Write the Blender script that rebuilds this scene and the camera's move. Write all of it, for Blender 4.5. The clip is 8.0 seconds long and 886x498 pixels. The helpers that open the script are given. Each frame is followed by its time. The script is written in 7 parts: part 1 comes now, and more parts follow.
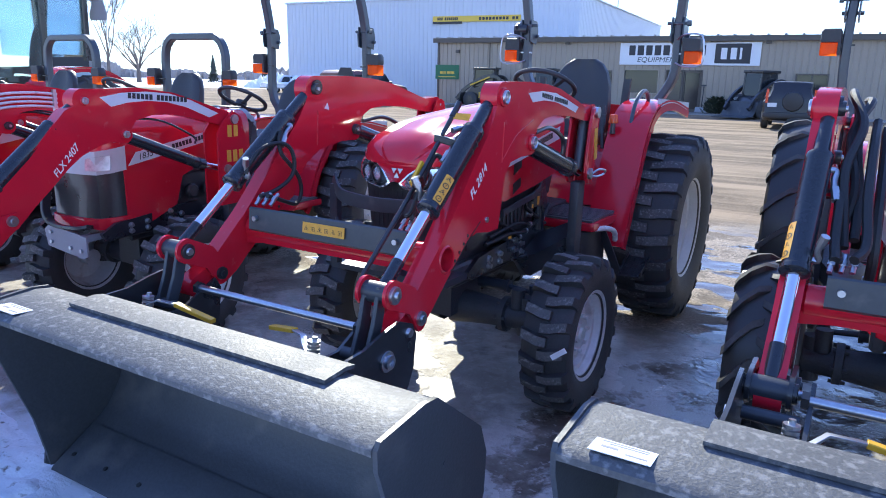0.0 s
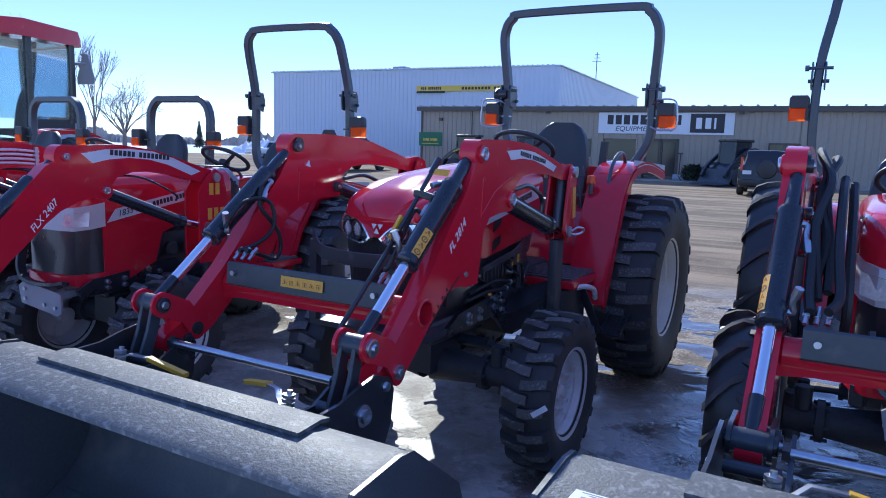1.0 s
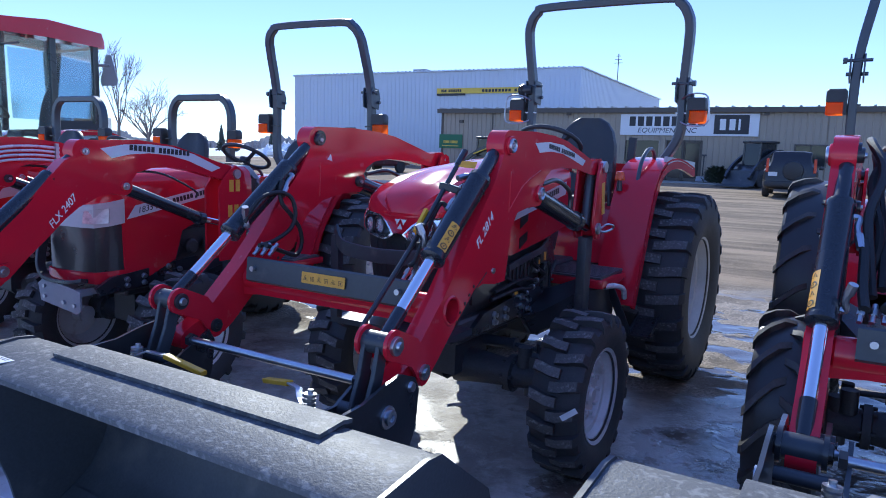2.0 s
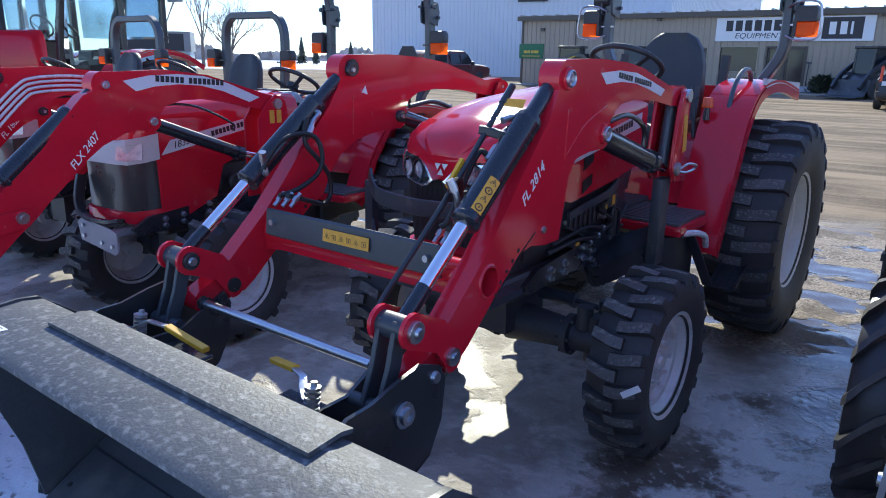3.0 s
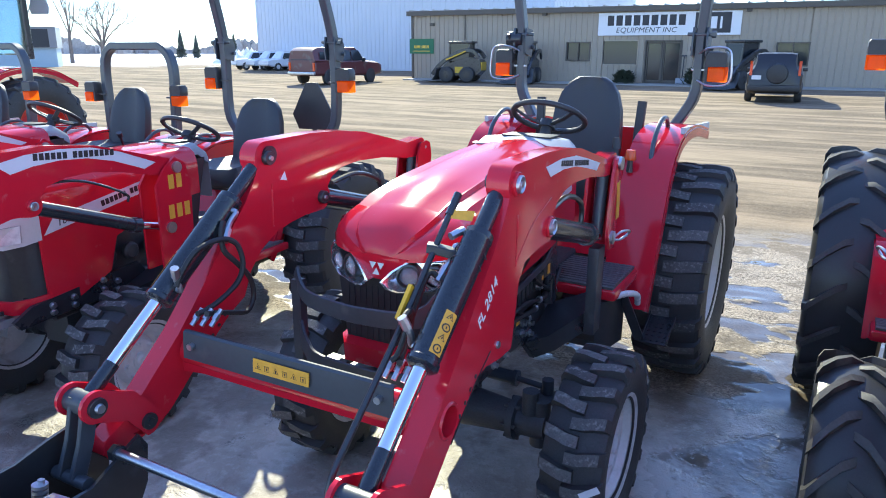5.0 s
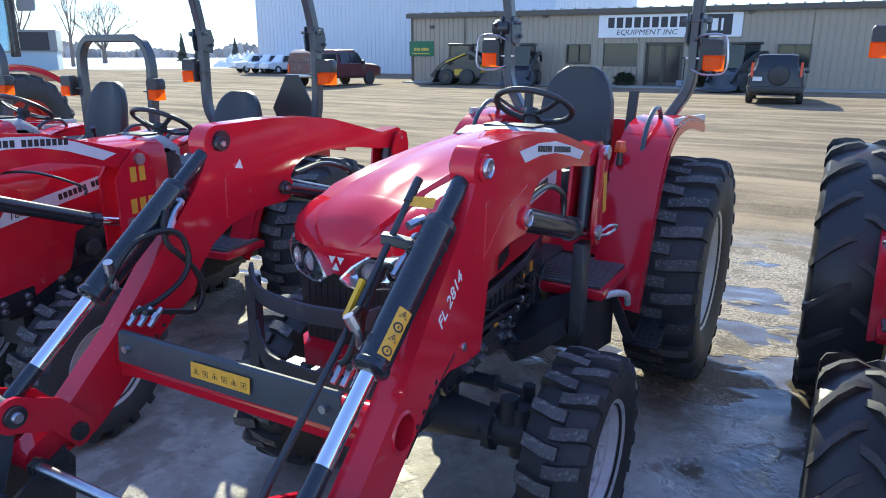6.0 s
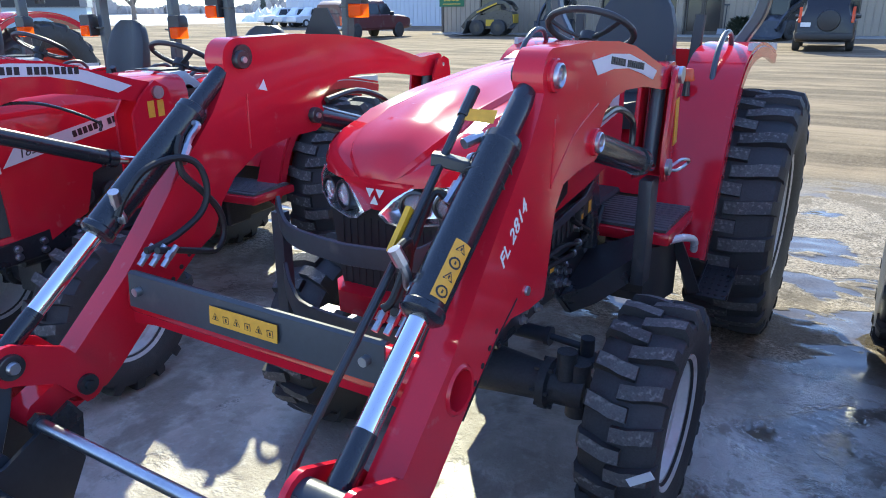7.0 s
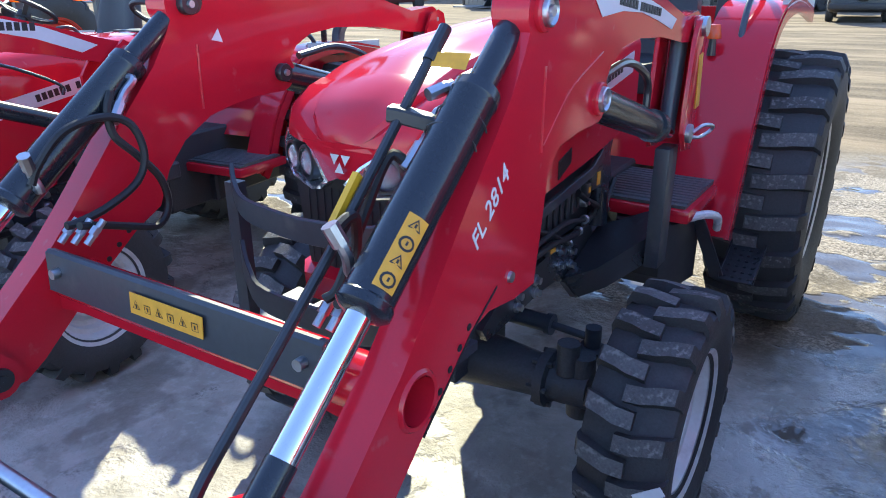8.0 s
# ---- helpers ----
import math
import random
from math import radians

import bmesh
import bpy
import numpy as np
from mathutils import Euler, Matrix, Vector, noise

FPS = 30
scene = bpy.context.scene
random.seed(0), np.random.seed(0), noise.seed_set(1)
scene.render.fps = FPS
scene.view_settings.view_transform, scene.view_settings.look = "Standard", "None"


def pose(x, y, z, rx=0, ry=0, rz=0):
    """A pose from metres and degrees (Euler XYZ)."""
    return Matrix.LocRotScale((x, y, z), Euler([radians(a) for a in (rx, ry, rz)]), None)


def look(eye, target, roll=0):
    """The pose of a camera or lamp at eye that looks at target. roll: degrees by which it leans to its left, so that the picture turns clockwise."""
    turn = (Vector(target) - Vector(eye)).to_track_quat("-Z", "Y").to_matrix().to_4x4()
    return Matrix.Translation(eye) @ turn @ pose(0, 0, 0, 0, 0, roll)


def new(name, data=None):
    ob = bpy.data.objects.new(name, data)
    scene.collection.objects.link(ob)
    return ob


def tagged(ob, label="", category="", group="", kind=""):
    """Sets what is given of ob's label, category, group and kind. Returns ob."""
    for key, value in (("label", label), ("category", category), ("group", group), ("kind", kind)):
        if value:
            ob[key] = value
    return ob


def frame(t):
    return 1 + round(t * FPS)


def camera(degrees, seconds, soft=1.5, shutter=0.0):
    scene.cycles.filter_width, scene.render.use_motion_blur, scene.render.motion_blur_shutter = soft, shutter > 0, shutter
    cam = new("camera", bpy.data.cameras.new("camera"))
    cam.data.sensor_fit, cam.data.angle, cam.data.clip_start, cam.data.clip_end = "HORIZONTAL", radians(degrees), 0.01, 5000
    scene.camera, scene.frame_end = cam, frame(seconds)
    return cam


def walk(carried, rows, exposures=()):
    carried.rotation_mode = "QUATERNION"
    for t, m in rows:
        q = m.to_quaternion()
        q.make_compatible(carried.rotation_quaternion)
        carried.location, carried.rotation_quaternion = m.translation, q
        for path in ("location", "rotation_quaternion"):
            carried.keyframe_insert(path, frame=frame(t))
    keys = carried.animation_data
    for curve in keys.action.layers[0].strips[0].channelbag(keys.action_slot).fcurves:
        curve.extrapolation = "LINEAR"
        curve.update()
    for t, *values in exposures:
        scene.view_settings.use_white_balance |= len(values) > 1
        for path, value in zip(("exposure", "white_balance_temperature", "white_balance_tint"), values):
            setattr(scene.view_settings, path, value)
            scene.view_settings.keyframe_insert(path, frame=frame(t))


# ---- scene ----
cam = camera(64.6, 8.0, soft=1.0)
PATH = [
    (0, (1.841, -3.091, 1.577), (0.823, -1.434, 1.111), 1.3),
    (0.5, (1.855, -3.088, 1.561), (0.847, -1.401, 1.187), 1.5),
    (1, (1.859, -3.089, 1.536), (0.86, -1.379, 1.253), 1.7),
    (1.2, (1.857, -3.087, 1.528), (0.86, -1.372, 1.274), 1.7),
    (2.3, (1.745, -2.898, 1.445), (0.661, -1.247, 1.132), 1.6),
    (2.5, (1.72, -2.777, 1.415), (0.607, -1.154, 1.058), 1.5),
    (3, (1.668, -2.594, 1.573), (0.469, -1.081, 1.051), 0.8),
    (3.5, (1.481, -2.533, 1.611), (0.273, -1.099, 0.917), 0.0),
    (4, (1.328, -2.49, 1.778), (0.22, -0.991, 1.051), -0.5),
    (4.5, (1.353, -2.463, 1.898), (0.347, -0.854, 1.268), -0.3),
    (4.7, (1.371, -2.45, 1.909), (0.396, -0.805, 1.323), -0.2),
    (5.8, (1.372, -2.292, 1.842), (0.428, -0.606, 1.322), 0.3),
    (6, (1.375, -2.21, 1.815), (0.414, -0.54, 1.279), 0.1),
    (6.5, (1.335, -2.081, 1.74), (0.341, -0.451, 1.144), -0.3),
    (7, (1.181, -2.014, 1.665), (0.167, -0.418, 1.013), -0.6),
    (7.5, (1.112, -1.908, 1.608), (0.081, -0.34, 0.915), -0.7),
    (8, (1.127, -1.729, 1.571), (0.074, -0.186, 0.858), -0.9),
]
walk(cam, [(t, look(eye, target, roll)) for t, eye, target, roll in PATH],
     exposures=[(0, 2.25, 5800, 3), (1, 1.55, 5250, 6), (2.5, 1.65, 5350, 4), (3.5, 2.1, 6400, -4), (4.5, 2.6, 6200, -6), (6, 2.2, 6200, -6), (6.5, 2.25, 6200, -6), (8, 2.6, 6350, -7)])

# ---- world and sun ----
SUN_ELEV, SUN_LEFT = 32.0, 37.0          # degrees above the horizon, degrees to the left of the rows' rear
world = bpy.data.worlds.new("world")
scene.world = world
world.use_nodes = True
wn = world.node_tree
sky = wn.nodes.new("ShaderNodeTexSky")
sky.sky_type, sky.sun_disc = "NISHITA", False
sky.sun_elevation, sky.sun_rotation = radians(SUN_ELEV), radians(-SUN_LEFT)
sky.air_density, sky.dust_density, sky.ozone_density, sky.altitude = 0.8, 0.0, 4.0, 200
# a hazy winter sky: a flatter rise from zenith to horizon than the clear-air model gives
haze = wn.nodes.new("ShaderNodeGamma")
haze.inputs["Gamma"].default_value = 0.5
blue = wn.nodes.new("ShaderNodeHueSaturation")
blue.inputs["Hue"].default_value, blue.inputs["Saturation"].default_value = 0.53, 1.44
wn.links.new(sky.outputs[0], haze.inputs["Color"])
wn.links.new(haze.outputs[0], blue.inputs["Color"])
wn.links.new(blue.outputs[0], wn.nodes["Background"].inputs[0])
wn.nodes["Background"].inputs[1].default_value = 0.185
sun_data = bpy.data.lights.new("sun", "SUN")
sun_data.energy, sun_data.angle, sun_data.color = 1.9, radians(0.5), (1.0, 0.90, 0.74)
sun = new("sun", sun_data)
sun_dir = Vector((-math.sin(radians(SUN_LEFT)) * math.cos(radians(SUN_ELEV)), math.cos(radians(SUN_LEFT)) * math.cos(radians(SUN_ELEV)), math.sin(radians(SUN_ELEV))))
sun.matrix_world = look(sun_dir * 50, (0, 0, 0))
scene.view_settings.exposure = 0.0

# ---- materials ----


def shader(name, color, rough=0.5, metal=0.0, vary=0.12, scale=6.0, fine=60.0, bump=0.0, coat=0.0, spot=None, spot_at=0.62, spot_scale=9.0, rough_vary=0.12, per_piece=0.0, stretch=(1, 1, 1), gloss=0.5):
    """A surface with two scales of variation, fine relief and, if given, spots of dust or wear."""
    m = bpy.data.materials.new(name)
    m.use_nodes = True
    t = m.node_tree
    n, l = t.nodes, t.links
    bsdf = n["Principled BSDF"]
    co = n.new("ShaderNodeTexCoord")
    mp = n.new("ShaderNodeMapping")
    mp.inputs["Scale"].default_value = stretch
    l.new(co.outputs["Object"], mp.inputs["Vector"])

    def tex(s, detail=4.0):
        x = n.new("ShaderNodeTexNoise")
        x.inputs["Scale"].default_value, x.inputs["Detail"].default_value = s, detail
        l.new(mp.outputs[0], x.inputs["Vector"])
        return x
    big, small = tex(scale), tex(fine, 6.0)
    add = n.new("ShaderNodeMath")
    add.operation = "ADD"
    l.new(big.outputs["Fac"], add.inputs[0])
    l.new(small.outputs["Fac"], add.inputs[1])
    rng = n.new("ShaderNodeMapRange")
    rng.inputs["From Min"].default_value, rng.inputs["From Max"].default_value = 0.6, 1.4
    rng.inputs["To Min"].default_value, rng.inputs["To Max"].default_value = 1 - vary, 1 + vary
    l.new(add.outputs[0], rng.inputs["Value"])
    mul = n.new("ShaderNodeMix")
    mul.data_type, mul.blend_type = "RGBA", "MULTIPLY"
    mul.inputs["Factor"].default_value = 1.0
    mul.inputs["A"].default_value = (*color, 1)
    l.new(rng.outputs[0], mul.inputs["B"])
    out = mul.outputs["Result"]
    if per_piece:
        info = n.new("ShaderNodeObjectInfo")
        pr = n.new("ShaderNodeMapRange")
        pr.inputs["To Min"].default_value, pr.inputs["To Max"].default_value = 1 - per_piece, 1 + per_piece
        l.new(info.outputs["Random"], pr.inputs["Value"])
        pm = n.new("ShaderNodeMix")
        pm.data_type, pm.blend_type = "RGBA", "MULTIPLY"
        pm.inputs["Factor"].default_value = 1.0
        l.new(out, pm.inputs["A"])
        l.new(pr.outputs[0], pm.inputs["B"])
        out = pm.outputs["Result"]
    rough_src = n.new("ShaderNodeMapRange")
    rough_src.inputs["To Min"].default_value, rough_src.inputs["To Max"].default_value = max(0.02, rough - rough_vary), min(1, rough + rough_vary)
    l.new(big.outputs["Fac"], rough_src.inputs["Value"])
    l.new(rough_src.outputs[0], bsdf.inputs["Roughness"])
    if spot:
        sp = tex(spot_scale, 8.0)
        ramp = n.new("ShaderNodeMapRange")
        ramp.inputs["From Min"].default_value, ramp.inputs["From Max"].default_value = spot_at, spot_at + 0.14
        l.new(sp.outputs["Fac"], ramp.inputs["Value"])
        dm = n.new("ShaderNodeMix")
        dm.data_type = "RGBA"
        l.new(ramp.outputs[0], dm.inputs["Factor"])
        l.new(out, dm.inputs["A"])
        dm.inputs["B"].default_value = (*spot, 1)
        out = dm.outputs["Result"]
    l.new(out, bsdf.inputs["Base Color"])
    bsdf.inputs["Metallic"].default_value = metal
    bsdf.inputs["Specular IOR Level"].default_value = gloss
    bsdf.inputs["Coat Weight"].default_value = coat
    bsdf.inputs["Coat Roughness"].default_value = 0.05
    if bump:
        b = n.new("ShaderNodeBump")
        b.inputs["Strength"].default_value, b.inputs["Distance"].default_value = bump, 0.004
        l.new(small.outputs["Fac"], b.inputs["Height"])
        l.new(b.outputs[0], bsdf.inputs["Normal"])
    return m


RED = shader("red_paint", (0.53, 0.012, 0.030), 0.10, vary=0.05, coat=0.0, rough_vary=0.03, gloss=0.5, fine=220, spot=(0.52, 0.11, 0.12), spot_at=0.665, spot_scale=16)
RED_DULL = shader("red_paint_dusty", (0.54, 0.012, 0.03), 0.3, vary=0.08, coat=0.25, spot=(0.40, 0.16, 0.15), spot_at=0.60, spot_scale=11)
BLACK = shader("black_paint", (0.022, 0.023, 0.026), 0.30, vary=0.25, coat=0.3, spot=(0.07, 0.07, 0.07), spot_at=0.66)
CYL = shader("cylinder_paint", (0.014, 0.017, 0.023), 0.24, vary=0.15, coat=0.25)
CAST = shader("black_casting", (0.040, 0.041, 0.044), 0.5, vary=0.35, bump=0.4, fine=130, spot=(0.05, 0.046, 0.042), spot_at=0.60)
CHAR = shader("charcoal_paint", (0.038, 0.044, 0.054), 0.40, vary=0.15, bump=0.1, spot=(0.09, 0.09, 0.09), spot_at=0.66)
ROPS_GREY = shader("grey_rollbar_paint", (0.045, 0.055, 0.068), 0.36, vary=0.12, coat=0.2)
BUCKET = shader("bucket_steel", (0.048, 0.053, 0.060), 0.44, vary=0.25, scale=3, bump=0.2, fine=90, spot=(0.085, 0.085, 0.085), spot_at=0.56, spot_scale=5)
BUCKET_TOP = shader("frosted_bucket_steel", (0.085, 0.088, 0.093), 0.60, vary=0.3, scale=5, bump=0.4, fine=110, gloss=0.35, spot=(0.19, 0.19, 0.19), spot_at=0.52, spot_scale=42)
RUBBER = shader("tyre_rubber", (0.038, 0.038, 0.039), 0.62, vary=0.3, bump=0.35, fine=160, spot=(0.055, 0.053, 0.052), spot_at=0.60, spot_scale=20)
RUBBER_NEW = shader("clean_tyre_rubber", (0.030, 0.029, 0.028), 0.38, vary=0.2, bump=0.12, fine=160)
LUG_TOP = shader("dusty_rubber", (0.085, 0.082, 0.078), 0.78, vary=0.4, bump=0.5, fine=150, scale=18, spot=(0.20, 0.19, 0.175), spot_at=0.53, spot_scale=60, per_piece=0.3)
LUG_DUST = shader("dust_on_new_rubber", (0.07, 0.065, 0.058), 0.7, vary=0.35, bump=0.2, fine=90, scale=14, spot=(0.04, 0.039, 0.038), spot_at=0.52, spot_scale=7)
RIM = shader("silver_wheel_paint", (0.58, 0.58, 0.58), 0.40, vary=0.10, metal=0.15, spot=(0.36, 0.33, 0.30), spot_at=0.62, spot_scale=8)
RIM_RED = shader("red_wheel_paint", (0.55, 0.03, 0.02), 0.4, vary=0.06)
CHROME = shader("chrome", (0.80, 0.81, 0.83), 0.08, metal=1.0, vary=0.03, rough_vary=0.04)
REFLECTOR = shader("lamp_reflector", (0.85, 0.86, 0.88), 0.16, metal=0.9, vary=0.03, rough_vary=0.05)
ZINC = shader("zinc_steel", (0.48, 0.50, 0.54), 0.34, metal=1.0, vary=0.15, rough_vary=0.1)
HOSE = shader("hydraulic_hose", (0.010, 0.010, 0.011), 0.55, vary=0.2, bump=0.3)
YELLOW = shader("yellow_label", (0.68, 0.33, 0.03), 0.45, vary=0.1, scale=30)
YELLOW_GRIP = shader("yellow_grip", (0.66, 0.36, 0.02), 0.42, vary=0.1)
INK = shader("black_ink", (0.015, 0.015, 0.016), 0.5, vary=0.05)
WHITE_LABEL = shader("white_label", (0.72, 0.73, 0.74), 0.4, vary=0.05)
SILVER_DECAL = shader("silver_decal", (0.60, 0.60, 0.64), 0.35, vary=0.04)
VINYL = shader("black_vinyl", (0.034, 0.035, 0.038), 0.45, vary=0.2, bump=0.25, fine=300)
PLASTIC = shader("black_plastic", (0.030, 0.030, 0.032), 0.45, vary=0.15, bump=0.1)
GREY_PLASTIC = shader("grey_plastic", (0.32, 0.33, 0.35), 0.45, vary=0.06)
# pale tone with sun highlights put into the colour
HIGHLIGHT_PIPE = shader("highlight_pipe", (0.66, 0.62, 0.62), 0.28, metal=0.2, vary=0.1)
PALE_PLASTIC = shader("pale_grey_plastic", (0.48, 0.48, 0.50), 0.42, vary=0.06)
MAT_RUBBER = shader("rubber_mat", (0.075, 0.08, 0.085), 0.38, vary=0.4, bump=0.5, fine=80, spot=(0.12, 0.11, 0.10), spot_at=0.55)


def lens(name, color, rough=0.12, transmission=0.35):
    m = shader(name, color, rough, vary=0.04)
    m.node_tree.nodes["Principled BSDF"].inputs["Transmission Weight"].default_value = transmission
    return m


def backlit_lens(name, color):
    """Thin frosted plastic that lets light from behind shine through it."""
    m = shader(name, color, 0.2, vary=0.12, scale=40, stretch=(1, 1, 0.2))
    n, l = m.node_tree.nodes, m.node_tree.links
    tr, mix = n.new("ShaderNodeBsdfTranslucent"), n.new("ShaderNodeMixShader")
    tr.inputs["Color"].default_value = (*color, 1)
    mix.inputs[0].default_value = 0.7
    l.new(n["Principled BSDF"].outputs[0], mix.inputs[1])
    l.new(tr.outputs[0], mix.inputs[2])
    l.new(mix.outputs[0], n["Material Output"].inputs["Surface"])
    return m


AMBER = backlit_lens("amber_lens", (1.0, 0.17, 0.008))
LAMP_PALE = shader("headlamp_glass", (0.55, 0.57, 0.60), 0.18, metal=0.3, vary=0.25, scale=30, rough_vary=0.1)
RED_LENS = lens("red_lens", (0.8, 0.10, 0.02), 0.15, 0.2)
CLEAR = lens("clear_lens", (0.85, 0.88, 0.92), 0.05, 0.85)
GLASS = lens("tinted_cab_glass", (0.36, 0.54, 0.54), 0.02, 0.95)
DARK_GLASS = lens("dark_window_glass", (0.02, 0.025, 0.03), 0.04, 0.0)
SIDING_TAN = shader("tan_steel_siding", (0.37, 0.31, 0.235), 0.42, vary=0.05, scale=0.6, fine=14, spot=(0.31, 0.26, 0.195), spot_at=0.66, spot_scale=1.5)
SIDING_WHITE = shader("white_steel_siding", (0.60, 0.63, 0.68), 0.42, vary=0.03, scale=0.4, fine=10)
TRIM_BROWN = shader("brown_steel_trim", (0.09, 0.075, 0.06), 0.45, vary=0.1)
ROOF_TAN = shader("grey_roof_steel", (0.35, 0.34, 0.33), 0.4, vary=0.06)
SIGN_WHITE = shader("sign_white", (0.78, 0.78, 0.78), 0.4, vary=0.03, scale=1, fine=20)
SIGN_DARK = shader("sign_black", (0.018, 0.018, 0.026), 0.4, vary=0.05)
SIGN_GREY = shader("sign_grey", (0.25, 0.25, 0.26), 0.4, vary=0.05)
SIGN_GREEN = shader("sign_green", (0.02, 0.14, 0.06), 0.4, vary=0.05)
SIGN_YELLOW = shader("sign_yellow", (0.75, 0.52, 0.06), 0.4, vary=0.05)
CONCRETE = shader("concrete", (0.34, 0.33, 0.31), 0.8, vary=0.12, scale=1.5, bump=0.3)
BARK = shader("grey_bark", (0.14, 0.115, 0.10), 0.9, vary=0.25, scale=1.0, bump=0.4)
# wood and needle colours are paled to paint in distance haze
FAR_WOOD = shader("hazed_far_wood", (0.40, 0.365, 0.335), 0.95, vary=0.3, scale=0.2, fine=2)
SPRUCE = shader("hazed_spruce_needles", (0.12, 0.13, 0.105), 0.9, vary=0.3, scale=0.8)
CAR_DARK = shader("dark_car_paint", (0.014, 0.013, 0.016), 0.35, vary=0.1, coat=0.3, spot=(0.11, 0.10, 0.09), spot_at=0.60, spot_scale=3)
CAR_MAROON = shader("maroon_car_paint", (0.10, 0.026, 0.030), 0.42, vary=0.1, coat=0.3, spot=(0.13, 0.11, 0.10), spot_at=0.58, spot_scale=2.5)
CAR_WHITE = shader("white_car_paint", (0.70, 0.71, 0.73), 0.3, vary=0.05, coat=0.6)
LOADER_YELLOW = shader("yellow_machine_paint", (0.65, 0.42, 0.03), 0.4, vary=0.1)
SHED_BLUE = shader("pale_blue_siding", (0.42, 0.52, 0.58), 0.6, vary=0.06)
SHRUB = shader("evergreen_shrub", (0.045, 0.06, 0.035), 0.85, vary=0.4, scale=6)
SNOW = shader("snow", (0.80, 0.82, 0.85), 0.6, vary=0.08, scale=7, fine=60, bump=1.0, spot=(0.16, 0.135, 0.11), spot_at=0.60, spot_scale=26)


def ground_material():
    """Dirty ice and slush round the machines, wet gravel, a rutted mud lot, and snow fields beyond it."""
    m = bpy.data.materials.new("lot_ground")
    m.use_nodes = True
    t = m.node_tree
    n, l = t.nodes, t.links
    bsdf = n["Principled BSDF"]
    geo = n.new("ShaderNodeNewGeometry")
    sep = n.new("ShaderNodeSeparateXYZ")
    l.new(geo.outputs["Position"], sep.inputs[0])

    def noise_tex(s, detail=6.0, stretch=None, rough=0.6, swirl=0.0):
        x = n.new("ShaderNodeTexNoise")
        x.inputs["Scale"].default_value, x.inputs["Detail"].default_value, x.inputs["Roughness"].default_value = s, detail, rough
        x.inputs["Distortion"].default_value = swirl
        src = geo.outputs["Position"]
        if stretch:
            mp = n.new("ShaderNodeMapping")
            mp.inputs["Scale"].default_value = stretch
            mp.inputs["Rotation"].default_value = (0, 0, radians(-4))
            l.new(src, mp.inputs["Vector"])
            src = mp.outputs[0]
        l.new(src, x.inputs["Vector"])
        return x.outputs["Fac"]

    def math_node(op, a, b):
        x = n.new("ShaderNodeMath")
        x.operation = op
        for k, v in enumerate((a, b)):
            if isinstance(v, (int, float)):
                x.inputs[k].default_value = v
            else:
                l.new(v, x.inputs[k])
        return x.outputs[0]

    def step(v, a, b, lo=0.0, hi=1.0):
        x = n.new("ShaderNodeMapRange")
        x.interpolation_type = "SMOOTHSTEP"
        for key, val in (("From Min", a), ("From Max", b), ("To Min", lo), ("To Max", hi)):
            x.inputs[key].default_value = val
        l.new(v, x.inputs["Value"])
        return x.outputs[0]

    def mixc(f, a, b):
        x = n.new("ShaderNodeMix")
        x.data_type = "RGBA"
        l.new(f, x.inputs["Factor"])
        for key, v in (("A", a), ("B", b)):
            if isinstance(v, tuple):
                x.inputs[key].default_value = (*v, 1)
            else:
                l.new(v, x.inputs[key])
        return x.outputs["Result"]

    big, mid, fine = noise_tex(0.55), noise_tex(2.6, swirl=0.2), noise_tex(24.0, 5.0)
    grit = noise_tex(75.0, 4.0)
    wetness = step(noise_tex(1.7, 6.0, swirl=0.3), 0.49, 0.57)
    ice = mixc(step(mid, 0.36, 0.64), (0.35, 0.31, 0.255), (0.50, 0.45, 0.385))
    ice = mixc(step(noise_tex(5.0, 5.0, swirl=0.3), 0.50, 0.62, 0, 0.5), ice, (0.24, 0.20, 0.155))
    ice = mixc(step(fine, 0.50, 0.72, 0, 0.4), ice, (0.58, 0.54, 0.48))
    ice = mixc(math_node("MULTIPLY", wetness, 0.6), ice, (0.16, 0.132, 0.10))
    # black grit melted into the ice in blotches
    ice = mixc(math_node("MULTIPLY", step(noise_tex(2.2, 6.0, swirl=0.3), 0.57, 0.66), step(grit, 0.46, 0.60, 0.1, 0.8)), ice, (0.05, 0.044, 0.037))
    ice = mixc(step(grit, 0.66, 0.74, 0, 0.5), ice, (0.13, 0.11, 0.09))
    gravel = mixc(step(grit, 0.35, 0.65), (0.15, 0.118, 0.086), (0.42, 0.345, 0.262))
    stones = noise_tex(42.0, 3.0)
    gravel = mixc(step(stones, 0.56, 0.62, 0, 0.8), gravel, (0.50, 0.42, 0.33))
    gravel = mixc(step(stones, 0.44, 0.38, 0, 0.8), gravel, (0.09, 0.072, 0.052))
    gravel = mixc(step(mid, 0.48, 0.68, 0, 0.6), gravel, (0.33, 0.262, 0.19))
    gravel = mixc(math_node("MULTIPLY", wetness, 0.7), gravel, (0.12, 0.095, 0.07))
    tracks = math_node("ADD", math_node("MULTIPLY", noise_tex(1.0, 5.0, (0.11, 1.3, 1.0), 0.65, 0.5), 0.62), math_node("MULTIPLY", noise_tex(0.8, 7.0, (0.45, 0.9, 1.0), 0.7, 0.8), 0.38))
    mud = mixc(step(tracks, 0.40, 0.62), (0.105, 0.070, 0.036), (0.315, 0.225, 0.132))
    mud = mixc(step(fine, 0.45, 0.7, 0, 0.35), mud, (0.34, 0.256, 0.166))
    snow = mixc(step(mid, 0.3, 0.75), (0.70, 0.72, 0.75), (0.85, 0.86, 0.88))

